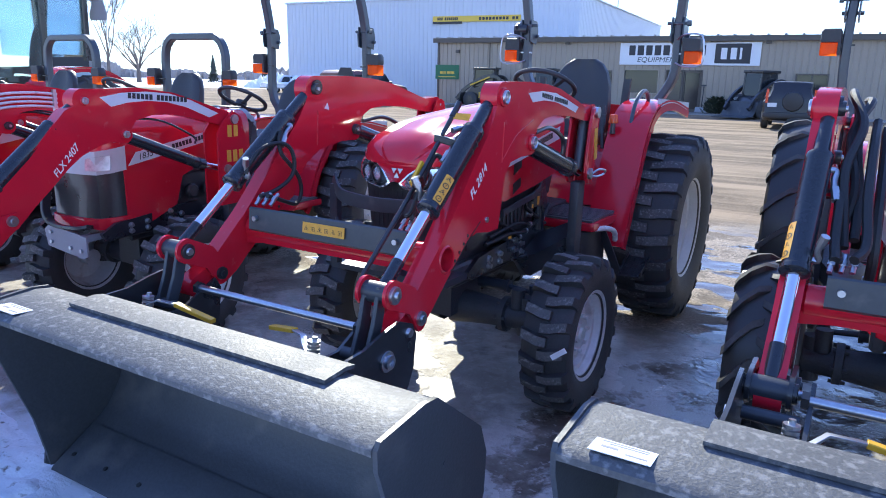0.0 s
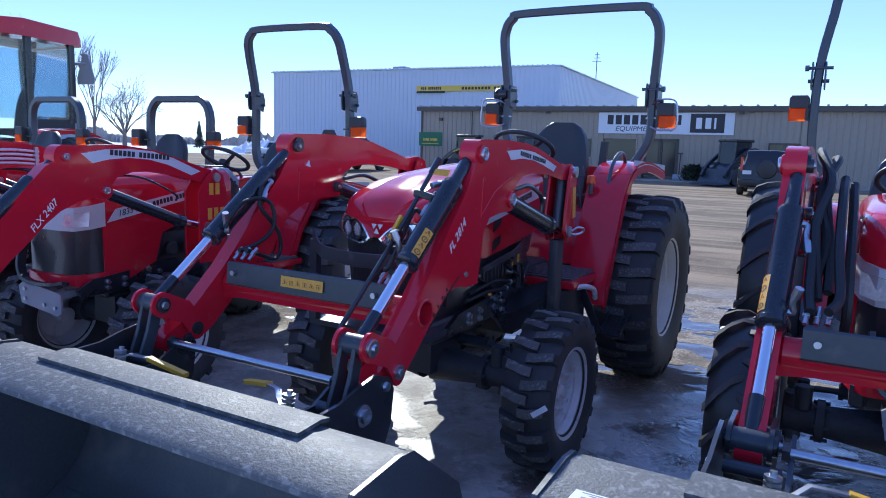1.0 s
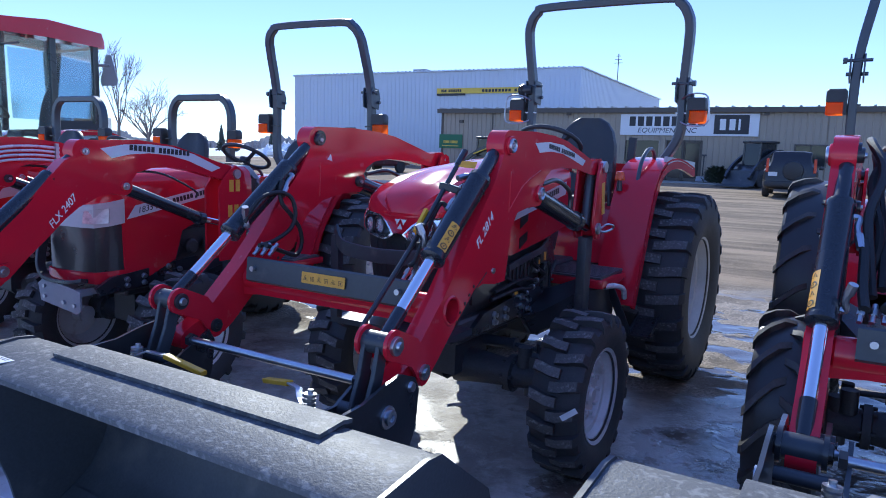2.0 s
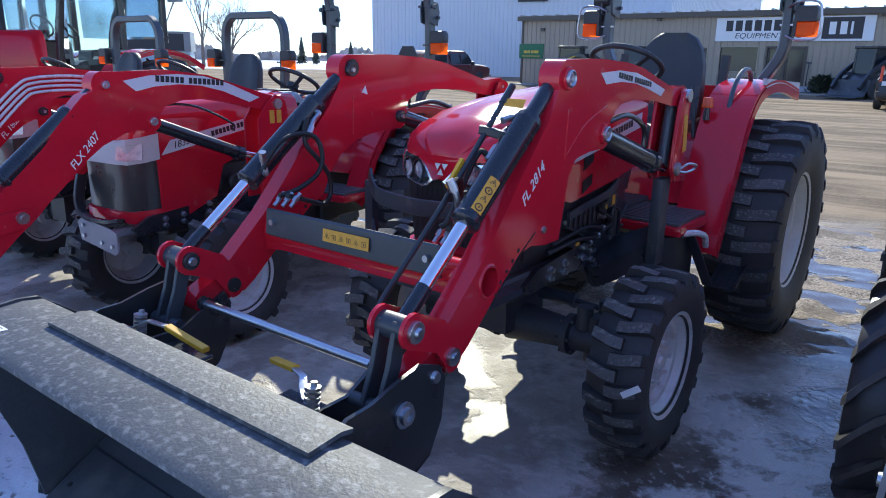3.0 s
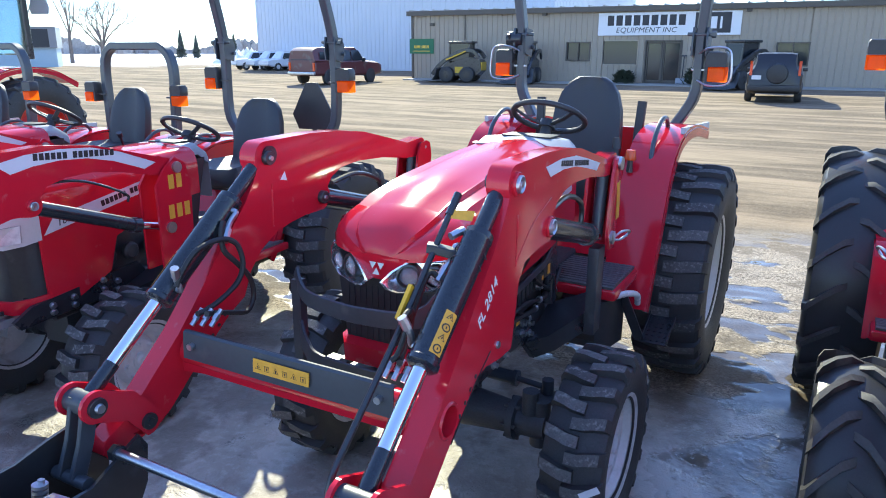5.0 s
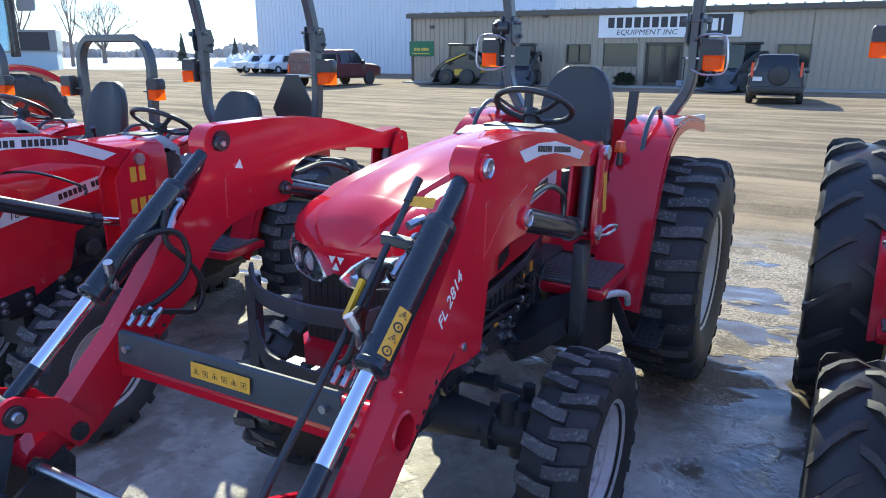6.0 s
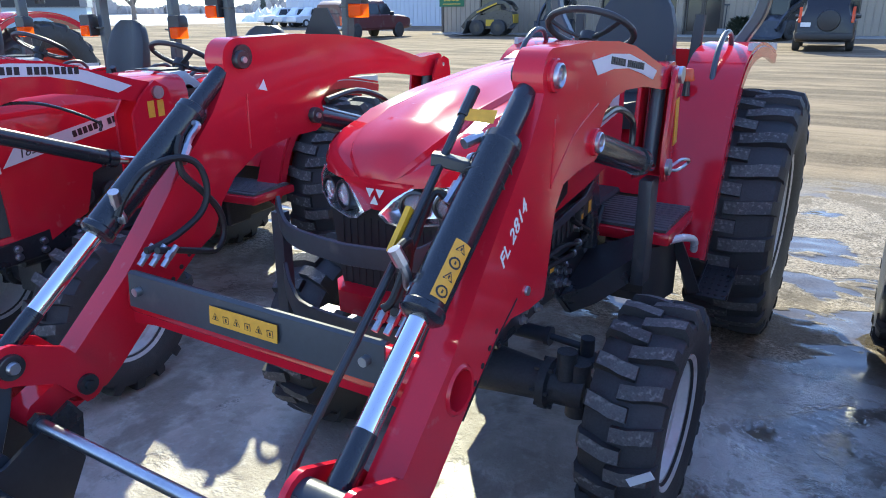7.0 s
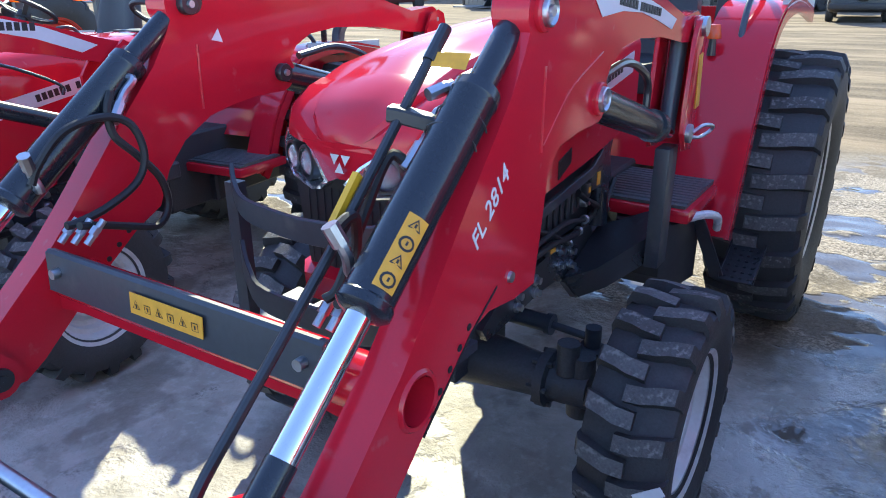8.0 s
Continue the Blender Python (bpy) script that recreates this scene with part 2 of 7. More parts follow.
    y_edge = math_node("ADD", sep.outputs["Y"], math_node("MULTIPLY", math_node("SUBTRACT", big, 0.5), 1.6))
    to_gravel = step(y_edge, 1.15, 1.65)
    to_mud = step(y_edge, 4.6, 6.4)
    puddle = math_node("MULTIPLY", step(noise_tex(1.0, 4.0, (0.8, 1.6, 1)), 0.50, 0.535), math_node("SUBTRACT", 1.0, to_mud))
    gravel = mixc(math_node("MULTIPLY", puddle, 0.85), gravel, (0.085, 0.070, 0.052))
    # trampled wet slush on the open side of the row
    x_edge = math_node("ADD", sep.outputs["X"], math_node("MULTIPLY", math_node("SUBTRACT", big, 0.5), 1.2))
    slush = math_node("MULTIPLY", step(x_edge, 0.35, 0.85), step(noise_tex(1.3, 5.0, swirl=0.3), 0.36, 0.52, 0.35, 1.0))
    soaked = step(noise_tex(1.9, 6.0, swirl=0.3), 0.47, 0.55)
    # the pale slush tone also paints in sky reflected on its wet surface
    sheened_sludge = mixc(soaked, (0.52, 0.495, 0.455), (0.085, 0.072, 0.056))
    sheened_sludge = mixc(step(noise_tex(9.0, 6.0, swirl=0.2), 0.54, 0.64, 0, 0.7), sheened_sludge, (0.16, 0.138, 0.11))
    sheened_sludge = mixc(step(fine, 0.55, 0.72), sheened_sludge, (0.52, 0.49, 0.44))
    ice = mixc(math_node("MULTIPLY", slush, 0.85), ice, sheened_sludge)
    col = mixc(to_gravel, ice, gravel)
    col = mixc(to_mud, col, mud)
    # snow lying before the row, and the fields beyond the lot
    front = step(math_node("ADD", sep.outputs["Y"], math_node("MULTIPLY", math_node("SUBTRACT", mid, 0.5), 1.3)), -1.35, -1.75)
    col = mixc(front, col, snow)
    dist = n.new("ShaderNodeVectorMath")
    dist.operation = "LENGTH"
    l.new(geo.outputs["Position"], dist.inputs[0])
    wide = noise_tex(0.05, 4.0)
    far = step(math_node("ADD", dist.outputs["Value"], math_node("MULTIPLY", math_node("SUBTRACT", wide, 0.5), 40.0)), 78.0, 84.0)
    col = mixc(far, col, snow)
    patch = math_node("MULTIPLY", step(noise_tex(1.0, 4.0, (0.035, 0.22, 1)), 0.60, 0.66), step(sep.outputs["Y"], 40, 50))
    col = mixc(patch, col, (0.72, 0.72, 0.72))
    l.new(col, bsdf.inputs["Base Color"])
    # gloss: wet ice and puddles
    film = step(noise_tex(2.1, 6.0, swirl=0.3), 0.47, 0.56)
    wet = math_node("SUBTRACT", step(mid, 0.35, 0.62, 0.78, 0.62), math_node("MULTIPLY", math_node("MAXIMUM", wetness, film), 0.12))
    dry = math_node("ADD", math_node("MULTIPLY", math_node("MAXIMUM", to_gravel, front), 0.5), wet)
    dry = math_node("MAXIMUM", dry, math_node("MULTIPLY", math_node("MAXIMUM", to_mud, far), 0.85))
    rgh = math_node("MULTIPLY", dry, math_node("SUBTRACT", 1.0, math_node("MULTIPLY", puddle, math_node("MULTIPLY", to_gravel, 0.93))))
    rgh = math_node("MULTIPLY", rgh, math_node("SUBTRACT", 1.0, math_node("MULTIPLY", math_node("MULTIPLY", slush, math_node("SUBTRACT", 1.0, to_gravel)), 0.7)))
    mirror = math_node("MULTIPLY", math_node("MULTIPLY", soaked, slush), math_node("SUBTRACT", 1.0, to_gravel))
    rgh = math_node("MULTIPLY", rgh, math_node("SUBTRACT", 1.0, math_node("MULTIPLY", mirror, 0.8)))
    l.new(rgh, bsdf.inputs["Roughness"])
    b = n.new("ShaderNodeBump")
    b.inputs["Strength"].default_value, b.inputs["Distance"].default_value = 0.5, 0.015
    dryness = math_node("SUBTRACT", 1.0, math_node("MAXIMUM", math_node("MULTIPLY", puddle, to_gravel), math_node("MAXIMUM", mirror, math_node("MULTIPLY", math_node("MULTIPLY", film, 0.75), math_node("SUBTRACT", 1.0, to_gravel)))))
    l.new(math_node("MULTIPLY", math_node("ADD", math_node("MULTIPLY", mid, 0.8), math_node("ADD", fine, math_node("MULTIPLY", grit, 0.5))), dryness), b.inputs["Height"])
    l.new(b.outputs[0], bsdf.inputs["Normal"])
    return m


GROUND = ground_material()

# ---- building tools ----


def part(name, bm, material, parent=None, label="", at=None, sharp=35.0):
    """Links a bmesh as one mesh object, under a thing or a part."""
    me = bpy.data.meshes.new(name)
    bmesh.ops.recalc_face_normals(bm, faces=bm.faces)
    bm.to_mesh(me)
    bm.free()
    return mesh_part(name, me, material, parent, label, at, sharp)


def mesh_part(name, me, material, parent=None, label="", at=None, sharp=35.0):
    for one in material if isinstance(material, (list, tuple)) else (material,):
        me.materials.append(one)
    me.polygons.foreach_set("use_smooth", [True] * len(me.polygons))
    me.set_sharp_from_angle(angle=radians(sharp))
    return place_part(name, me, parent, label, at)


def place_part(name, me, parent=None, label="", at=None):
    ob = new(name, me)
    ob.parent = parent
    if at is not None:
        ob.matrix_basis = at
    if label:
        ob["label"] = label
    return ob


def thing(name, label, category, m=None, group="", kind=""):
    ob = new(name)
    ob.empty_display_size = 0.1
    if m is not None:
        ob.matrix_world = m
    return tagged(ob, label, category, group, kind)


def box(bm, c, s, m=None):
    mm = Matrix.Translation(c) @ (m if m else Matrix()) @ Matrix.Diagonal((*s, 1))
    return bmesh.ops.create_cube(bm, size=1.0, matrix=mm)["verts"]


def span(bm, x0, x1, y0, y1, z0, z1):
    return box(bm, ((x0 + x1) / 2, (y0 + y1) / 2, (z0 + z1) / 2), (abs(x1 - x0), abs(y1 - y0), abs(z1 - z0)))


def rod(bm, a, b, r, r2=None, n=16):
    a, b = Vector(a), Vector(b)
    d = b - a
    m = Matrix.Translation((a + b) / 2) @ d.to_track_quat("Z", "Y").to_matrix().to_4x4()
    return bmesh.ops.create_cone(bm, cap_ends=True, segments=n, radius1=r, radius2=r if r2 is None else r2, depth=d.length, matrix=m)["verts"]


def smooth_line(pts, k=5):
    """Points along a curve through pts."""
    p = [Vector(q) for q in pts]
    p = [2 * p[0] - p[1]] + p + [2 * p[-1] - p[-2]]
    out = []
    for i in range(1, len(p) - 2):
        for j in range(k):
            t = j / k
            out.append(0.5 * (2 * p[i] + (p[i + 1] - p[i - 1]) * t + (2 * p[i - 1] - 5 * p[i] + 4 * p[i + 1] - p[i + 2]) * t * t + (3 * p[i] - p[i - 1] - 3 * p[i + 1] + p[i + 2]) * t ** 3))
    return out + [p[-2]]


def rings(bm, loops, closed=True, caps=True):
    """Skin between loops of equal length."""
    vs = [[bm.verts.new(q) for q in lp] for lp in loops]
    n = len(vs[0])
    for a, b in zip(vs, vs[1:]):
        for i in range(n if closed else n - 1):
            bm.faces.new((a[i], a[(i + 1) % n], b[(i + 1) % n], b[i]))
    if caps and closed:
        bm.faces.new(vs[0])
        bm.faces.new(vs[-1])
    return vs


def sweep(bm, pts, r, n=10, square=None, up=(0, 0, 1)):
    """A tube along pts; square=(w, d) for a flat or square bar."""
    p = [Vector(q) for q in pts]
    loops = []
    side = None
    for i, q in enumerate(p):
        d = (p[min(i + 1, len(p) - 1)] - p[max(i - 1, 0)]).normalized()
        u = Vector(up)
        if side is None:
            side = d.cross(u)
            if side.length < 1e-3:
                side = d.cross(Vector((1, 0, 0)))
        side = (side - d * side.dot(d)).normalized()
        top = side.cross(d).normalized()
        if square:
            w, h = square[0] / 2, square[1] / 2
            c = min(w, h) * 0.3
            loops.append([q + side * a + top * b for a, b in ((w - c, h), (-w + c, h), (-w, h - c), (-w, -h + c), (-w + c, -h), (w - c, -h), (w, -h + c), (w, h - c))])
        else:
            rr = r[i] if isinstance(r, (list, tuple)) else r
            loops.append([q + (side * math.cos(k * math.tau / n) + top * math.sin(k * math.tau / n)) * rr for k in range(n)])
    rings(bm, loops)


def slab(bm, yz, x0, x1):
    """A plate with the outline yz, from x0 to x1."""
    a = [bm.verts.new((x0, y, z)) for y, z in yz]
    b = [bm.verts.new((x1, y, z)) for y, z in yz]
    n = len(yz)
    bm.faces.new(a)
    bm.faces.new(b)
    for i in range(n):
        bm.faces.new((a[i], a[(i + 1) % n], b[(i + 1) % n], b[i]))


def slab_y(bm, xz, y0, y1):
    a = [bm.verts.new((x, y0, z)) for x, z in xz]
    b = [bm.verts.new((x, y1, z)) for x, z in xz]
    n = len(xz)
    bm.faces.new(a)
    bm.faces.new(b)
    for i in range(n):
        bm.faces.new((a[i], a[(i + 1) % n], b[(i + 1) % n], b[i]))


def ribbon(bm, yz, x0, x1, thick):
    """A bent sheet that follows yz, thick along its normal."""
    p = [Vector((y, z)) for y, z in yz]
    off = []
    for i, q in enumerate(p):
        d = (p[min(i + 1, len(p) - 1)] - p[max(i - 1, 0)]).normalized()
        off.append(q + Vector((-d.y, d.x)) * thick)
    slab(bm, [tuple(q) for q in p] + [tuple(q) for q in reversed(off)], x0, x1)


def soften(bm, w, seg=2, angle=28):
    es = [e for e in bm.edges if len(e.link_faces) == 2 and e.calc_face_angle(0) > radians(angle)]
    bmesh.ops.bevel(bm, geom=es, offset=w, segments=seg, affect="EDGES", profile=0.6, clamp_overlap=True)


def lathe_x(bm, prof, n=48, c=(0, 0, 0)):
    """Revolves (x, r) pairs round the x axis."""
    vs = []
    for x, r in prof:
        vs.append([bm.verts.new((c[0] + x, c[1] + r * math.cos(k * math.tau / n), c[2] + r * math.sin(k * math.tau / n))) for k in range(n)])
    for a, b in zip(vs, vs[1:]):
        for k in range(n):
            bm.faces.new((a[k], a[(k + 1) % n], b[(k + 1) % n], b[k]))
    return vs


def arc(c, r, a0, a1, n=8):
    return [(c[0] + r * math.cos(radians(a0 + (a1 - a0) * i / n)), c[1] + r * math.sin(radians(a0 + (a1 - a0) * i / n))) for i in range(n + 1)]


def cut(bm, cutter):
    """Takes the solid cutter away from bm."""
    ma, mb = bpy.data.meshes.new("a"), bpy.data.meshes.new("b")
    for q, me in ((bm, ma), (cutter, mb)):
        bmesh.ops.recalc_face_normals(q, faces=q.faces)
        q.to_mesh(me)
        q.free()
    oa, ob = new("a", ma), new("b", mb)
    mod = oa.modifiers.new("cut", "BOOLEAN")
    mod.operation, mod.object, mod.solver = "DIFFERENCE", ob, "EXACT"
    bpy.context.view_layer.update()
    me = bpy.data.meshes.new_from_object(oa.evaluated_get(bpy.context.evaluated_depsgraph_get()))
    for o in (oa, ob):
        bpy.data.objects.remove(o)
    out = bmesh.new()
    out.from_mesh(me)
    for q in (ma, mb, me):
        bpy.data.meshes.remove(q)
    return out


def words(body, size, material, parent, m, depth=0.0015, name="lettering", shear=0.0, squeeze=1.0):
    """Words in the built-in font as a mesh; they read along x and stand along y of m."""
    cu = bpy.data.curves.new("t", "FONT")
    cu.body, cu.size, cu.extrude, cu.shear = body, size, depth, shear
    cu.align_x, cu.align_y = "CENTER", "CENTER"
    cu.resolution_u = 3
    tmp = new("t", cu)
    bpy.context.view_layer.update()
    me = bpy.data.meshes.new_from_object(tmp.evaluated_get(bpy.context.evaluated_depsgraph_get()))
    bpy.data.objects.remove(tmp)
    bpy.data.curves.remove(cu)
    me.transform(m @ Matrix.Diagonal((squeeze, 1, 1, 1)))
    return mesh_part(name, me, material, parent)


def bars(parent, material, counts, length, height, m, fill=0.72, depth=0.0016):
    """Words as plain upright bars, one for each letter, along x of m and centred on it."""
    total = sum(counts) + 0.8 * (len(counts) - 1)
    pitch, x, me = length / total, -length / 2, None
    for k in counts:
        for _ in range(k):
            at = m @ Matrix.Translation((x + pitch / 2, 0, depth / 2))
            if me is None:
                bm = bmesh.new()
                box(bm, (0, 0, 0), (pitch * fill, height, depth))
                me = part("letter_bar", bm, material, parent, at=at).data
            else:
                place_part("letter_bar", me, parent, at=at)
            x += pitch
        x += pitch * 0.8


FACE_X = Matrix(((0, 0, 1, 0), (1, 0, 0, 0), (0, 1, 0, 0), (0, 0, 0, 1)))      # reads along +y, stands along z, faces +x
FACE_FRONT = Matrix(((1, 0, 0, 0), (0, 0, -1, 0), (0, 1, 0, 0), (0, 0, 0, 1)))  # reads along +x, stands along z, faces -y


def on_x(x, y, z, turn=0.0):
    return Matrix.Translation((x, y, z)) @ FACE_X @ pose(0, 0, 0, 0, 0, turn)


def on_front(x, y, z, turn=0.0):
    return Matrix.Translation((x, y, z)) @ FACE_FRONT @ pose(0, 0, 0, 0, 0, turn)

# ---- wheels ----


def wheel_mesh(name, bm, materials):
    bmesh.ops.recalc_face_normals(bm, faces=bm.faces)
    me = bpy.data.meshes.new(name)
    bm.to_mesh(me)
    bm.free()
    for one in materials:
        me.materials.append(one)
    me.polygons.foreach_set("use_smooth", [True] * len(me.polygons))
    me.set_sharp_from_angle(angle=radians(32))
    return me


def tyre_mesh(name, big_r, wide, rim_r, lugs, style, rubber):
    """A tyre round the x axis, its outer side towards +x, with real lugs."""
    bm = bmesh.new()
    h, s = wide / 2, big_r - rim_r
    depth = 0.028 if style == "bar" else 0.031
    base = big_r - depth
    prof = [(-h * 0.72, rim_r - 0.012), (-h * 0.86, rim_r + 0.02), (-h * 0.99, rim_r + s * 0.34), (-h, rim_r + s * 0.55), (-h * 0.95, base - s * 0.10), (-h * 0.86, base - 0.012), (-h * 0.55, base), (0, base + 0.004)]
    prof = prof + [(-x, r) for x, r in reversed(prof[:-1])]
    lathe_x(bm, prof, 64)
    tread = []
    for side in (-1, 1):
        if style == "bar":      # long slanted bars of farm tyres
            run = [(-0.06, 0.0, 0.95), (0.25, 0.05, 1.0), (0.6, 0.145, 1.0), (0.9, 0.245, 0.985), (1.01, 0.275, 0.93)]
            half = 0.021
        else:                    # broad blocks of industrial tyres
            run = [(-0.16, -0.004, 0.985), (0.24, 0.004, 1.0), (0.50, 0.028, 1.0), (0.88, 0.052, 0.985), (1.0, 0.056, 0.91)]
            half = 0.036 if big_r > 0.5 else 0.027
        loops = []
        for u, turn, top in run:
            x = side * u * h
            a = -turn * (1.0 if style == "bar" else 0.7) / (big_r * 1.7)
            w = half / big_r * (1.0 if u < 0.9 else 1.12)
            lo = base * 0.985 if u < 0.9 else base * 0.90
            hi = big_r * top
            loops.append([(x, r * math.cos(b), r * math.sin(b)) for r, b in ((lo, a - w), (hi, a - w * 0.80), (hi, a + w * 0.80), (lo, a + w))])
        lug = bmesh.new()
        rings(lug, loops)
        for f in lug.faces:
            c = f.calc_center_median()
            if math.hypot(c.y, c.z) > big_r * (0.975 if style != "bar" else 0.955):
                f.material_index = 1
        me = wheel_mesh("lug", lug, (rubber, LUG_DUST if style == "bar" else LUG_TOP))
        tread += [(me, math.tau * (i + (0.5 if side > 0 else 0.0)) / lugs) for i in range(lugs)]
    return wheel_mesh(name, bm, (rubber,)), tread


def rim_mesh(name, rim_r, wide, material, dish):
    bm = bmesh.new()
    h = wide / 2 * 0.78
    d = dish
    lathe_x(bm, [(h, rim_r - 0.004), (h + 0.008, rim_r + 0.012), (h - 0.004, rim_r + 0.014), (h - 0.012, rim_r - 0.016), (h * 0.55, rim_r - 0.03), (h * 0.5, rim_r - 0.05), (d, rim_r - 0.06), (d - 0.012, rim_r * 0.62), (d + 0.02, rim_r * 0.5), (d + 0.02, 0.03), (d + 0.02, 0.001)], 48)
    lathe_x(bm, [(-h, rim_r - 0.004), (-h - 0.008, rim_r + 0.012), (-h + 0.012, rim_r - 0.016), (-h * 0.4, rim_r - 0.035), (d - 0.03, rim_r - 0.06), (d - 0.03, 0.001)], 48)
    for k in range(8):
        a = k * math.tau / 8
        y, z = rim_r * 0.42 * math.cos(a), rim_r * 0.42 * math.sin(a)
        rod(bm, (d + 0.015, y, z), (d + 0.04, y, z), 0.011, n=6)
    return wheel_mesh(name, bm, (material,))


def hub_mesh(r):
    bm = bmesh.new()
    rod(bm, (-0.10, 0, 0), (0.05, 0, 0), r * 0.85, r * 0.72, 20)
    rod(bm, (0.05, 0, 0), (0.062, 0, 0), r * 0.45, r * 0.35, 16)
    return wheel_mesh("hub", bm, (RIM,))


WHEELS = {
    "front_block": (tyre_mesh("tyre", 0.39, 0.238, 0.215, 19, "block", RUBBER), rim_mesh("rim", 0.215, 0.242, RIM, 0.02), hub_mesh(0.07)),
    "rear_block": (tyre_mesh("tyre", 0.635, 0.385, 0.335, 23, "block", RUBBER), rim_mesh("rim", 0.335, 0.385, RIM, 0.03), hub_mesh(0.10)),
    "front_bar": (tyre_mesh("tyre", 0.43, 0.27, 0.215, 16, "bar", RUBBER_NEW), rim_mesh("rim", 0.215, 0.27, RIM, 0.02), hub_mesh(0.07)),
    "rear_bar": (tyre_mesh("tyre", 0.70, 0.38, 0.36, 19, "bar", RUBBER_NEW), rim_mesh("rim", 0.36, 0.38, RIM, 0.03), hub_mesh(0.10)),
    "mid_front": (tyre_mesh("tyre", 0.38, 0.25, 0.21, 18, "block", RUBBER), rim_mesh("rim", 0.21, 0.25, RIM, 0.02), hub_mesh(0.065)),
    "small_front": (tyre_mesh("tyre", 0.33, 0.24, 0.18, 17, "block", RUBBER), rim_mesh("rim", 0.18, 0.24, RIM, 0.02), hub_mesh(0.06)),
    "mid_rear": (tyre_mesh("tyre", 0.58, 0.34, 0.30, 22, "block", RUBBER), rim_mesh("rim", 0.30, 0.34, RIM, 0.02), hub_mesh(0.09)),
    "small_rear": (tyre_mesh("tyre", 0.55, 0.34, 0.29, 21, "block", RUBBER), rim_mesh("rim", 0.29, 0.34, RIM, 0.02), hub_mesh(0.09)),
    "cab_rear": (tyre_mesh("tyre", 0.68, 0.44, 0.37, 20, "bar", RUBBER), rim_mesh("rim", 0.37, 0.44, RIM_RED, 0.02), hub_mesh(0.12)),
    "cab_front": (tyre_mesh("tyre", 0.55, 0.36, 0.30, 18, "bar", RUBBER), rim_mesh("rim", 0.30, 0.36, RIM_RED, 0.02), hub_mesh(0.10)),
}


def wheel(parent, kind, x, y, z, label="", steer=0.0, spin=0.0):
    tyre, rim, hub = WHEELS[kind]
    at = pose(x, y, z, spin, 0, steer) if x > 0 else pose(x, y, z, spin, 0, 180 + steer)
    w = place_part("wheel", hub, parent, label, at)
    carcass, tread = tyre
    place_part("tyre", carcass, w)
    place_part("rim", rim, w)
    for me, turn in tread:
        place_part("lug", me, w, at=Matrix.Rotation(turn, 4, "X"))
    return w


# ---- tractor pieces ----


def hood_shell(bm, stations, crease=True):
    loops = []
    for y, w, zt, zs, zb in stations:
        half = [(w, zb), (w, zb + (zs - zb) * 0.5), (w * 0.995, zs), (w * 0.93, zs + (zt - zs) * 0.55), (w * 0.80, zs + (zt - zs) * 0.84)]
        if crease:
            half += [(w * 0.57, zt - 0.019), (w * 0.535, zt - 0.004), (w * 0.50, zt - 0.005), (w * 0.26, zt + 0.007)]
        else:
            half += [(w * 0.55, zt - 0.006), (w * 0.3, zt)]
        full = half + [(0, zt + 0.011 if crease else zt + 0.004)] + [(-x, z) for x, z in reversed(half)]
        loops.append([(x, y, z) for x, z in full])
    rings(bm, loops, closed=True)


def seat(parent, y, z, w=0.44, back=0.46, x=0.0):
    bm = bmesh.new()
    hw = w / 2
    loops = []
    for k, (dy, zz, s) in enumerate(((-0.46, z + 0.02, 0.86), (-0.44, z + 0.065, 0.95), (-0.25, z + 0.075, 1.0), (-0.02, z + 0.07, 1.0), (0.06, z + 0.10, 0.98))):
        loops.append([(x + hw * s * a, y + dy, zz + b) for a, b in ((-1, -0.05), (-1.0, 0.01), (-0.92, 0.035), (-0.6, 0.015), (0, 0.008), (0.6, 0.015), (0.92, 0.035), (1.0, 0.01), (1, -0.05))])
    rings(bm, loops)
    soften(bm, 0.012, 2, 40)
    part("seat_cushion", bm, VINYL, parent)
    bm = bmesh.new()
    loops = []
    for u, s, lean in ((0.0, 0.92, 0.0), (0.12, 1.0, 0.01), (0.40, 1.0, 0.03), (0.65, 0.94, 0.055), (0.83, 0.80, 0.075), (0.94, 0.60, 0.09), (1.0, 0.36, 0.095)):
        zz, yy = z + 0.06 + back * u, y + 0.03 + lean
        t = 0.085 * (1 - 0.4 * u)
        loops.append([(x + hw * s * a, yy + b * t, zz) for a, b in ((-1, 0.0), (-0.96, -0.55), (-0.72, -0.75), (-0.4, -0.42), (0, -0.36), (0.4, -0.42), (0.72, -0.75), (0.96, -0.55), (1, 0.0), (0.9, 0.55), (0, 0.75), (-0.9, 0.55))])
    rings(bm, loops)
    part("seat_back", bm, VINYL, parent, sharp=50)
    bm = bmesh.new()
    span(bm, x - 0.15, x + 0.15, y - 0.35, y - 0.02, z - 0.16, z - 0.02)
    for k in range(4):
        span(bm, x - 0.13, x + 0.13, y - 0.36 + k * 0.001, y - 0.03, z - 0.15 + k * 0.032, z - 0.135 + k * 0.032)
    part("seat_suspension", bm, PLASTIC, parent)


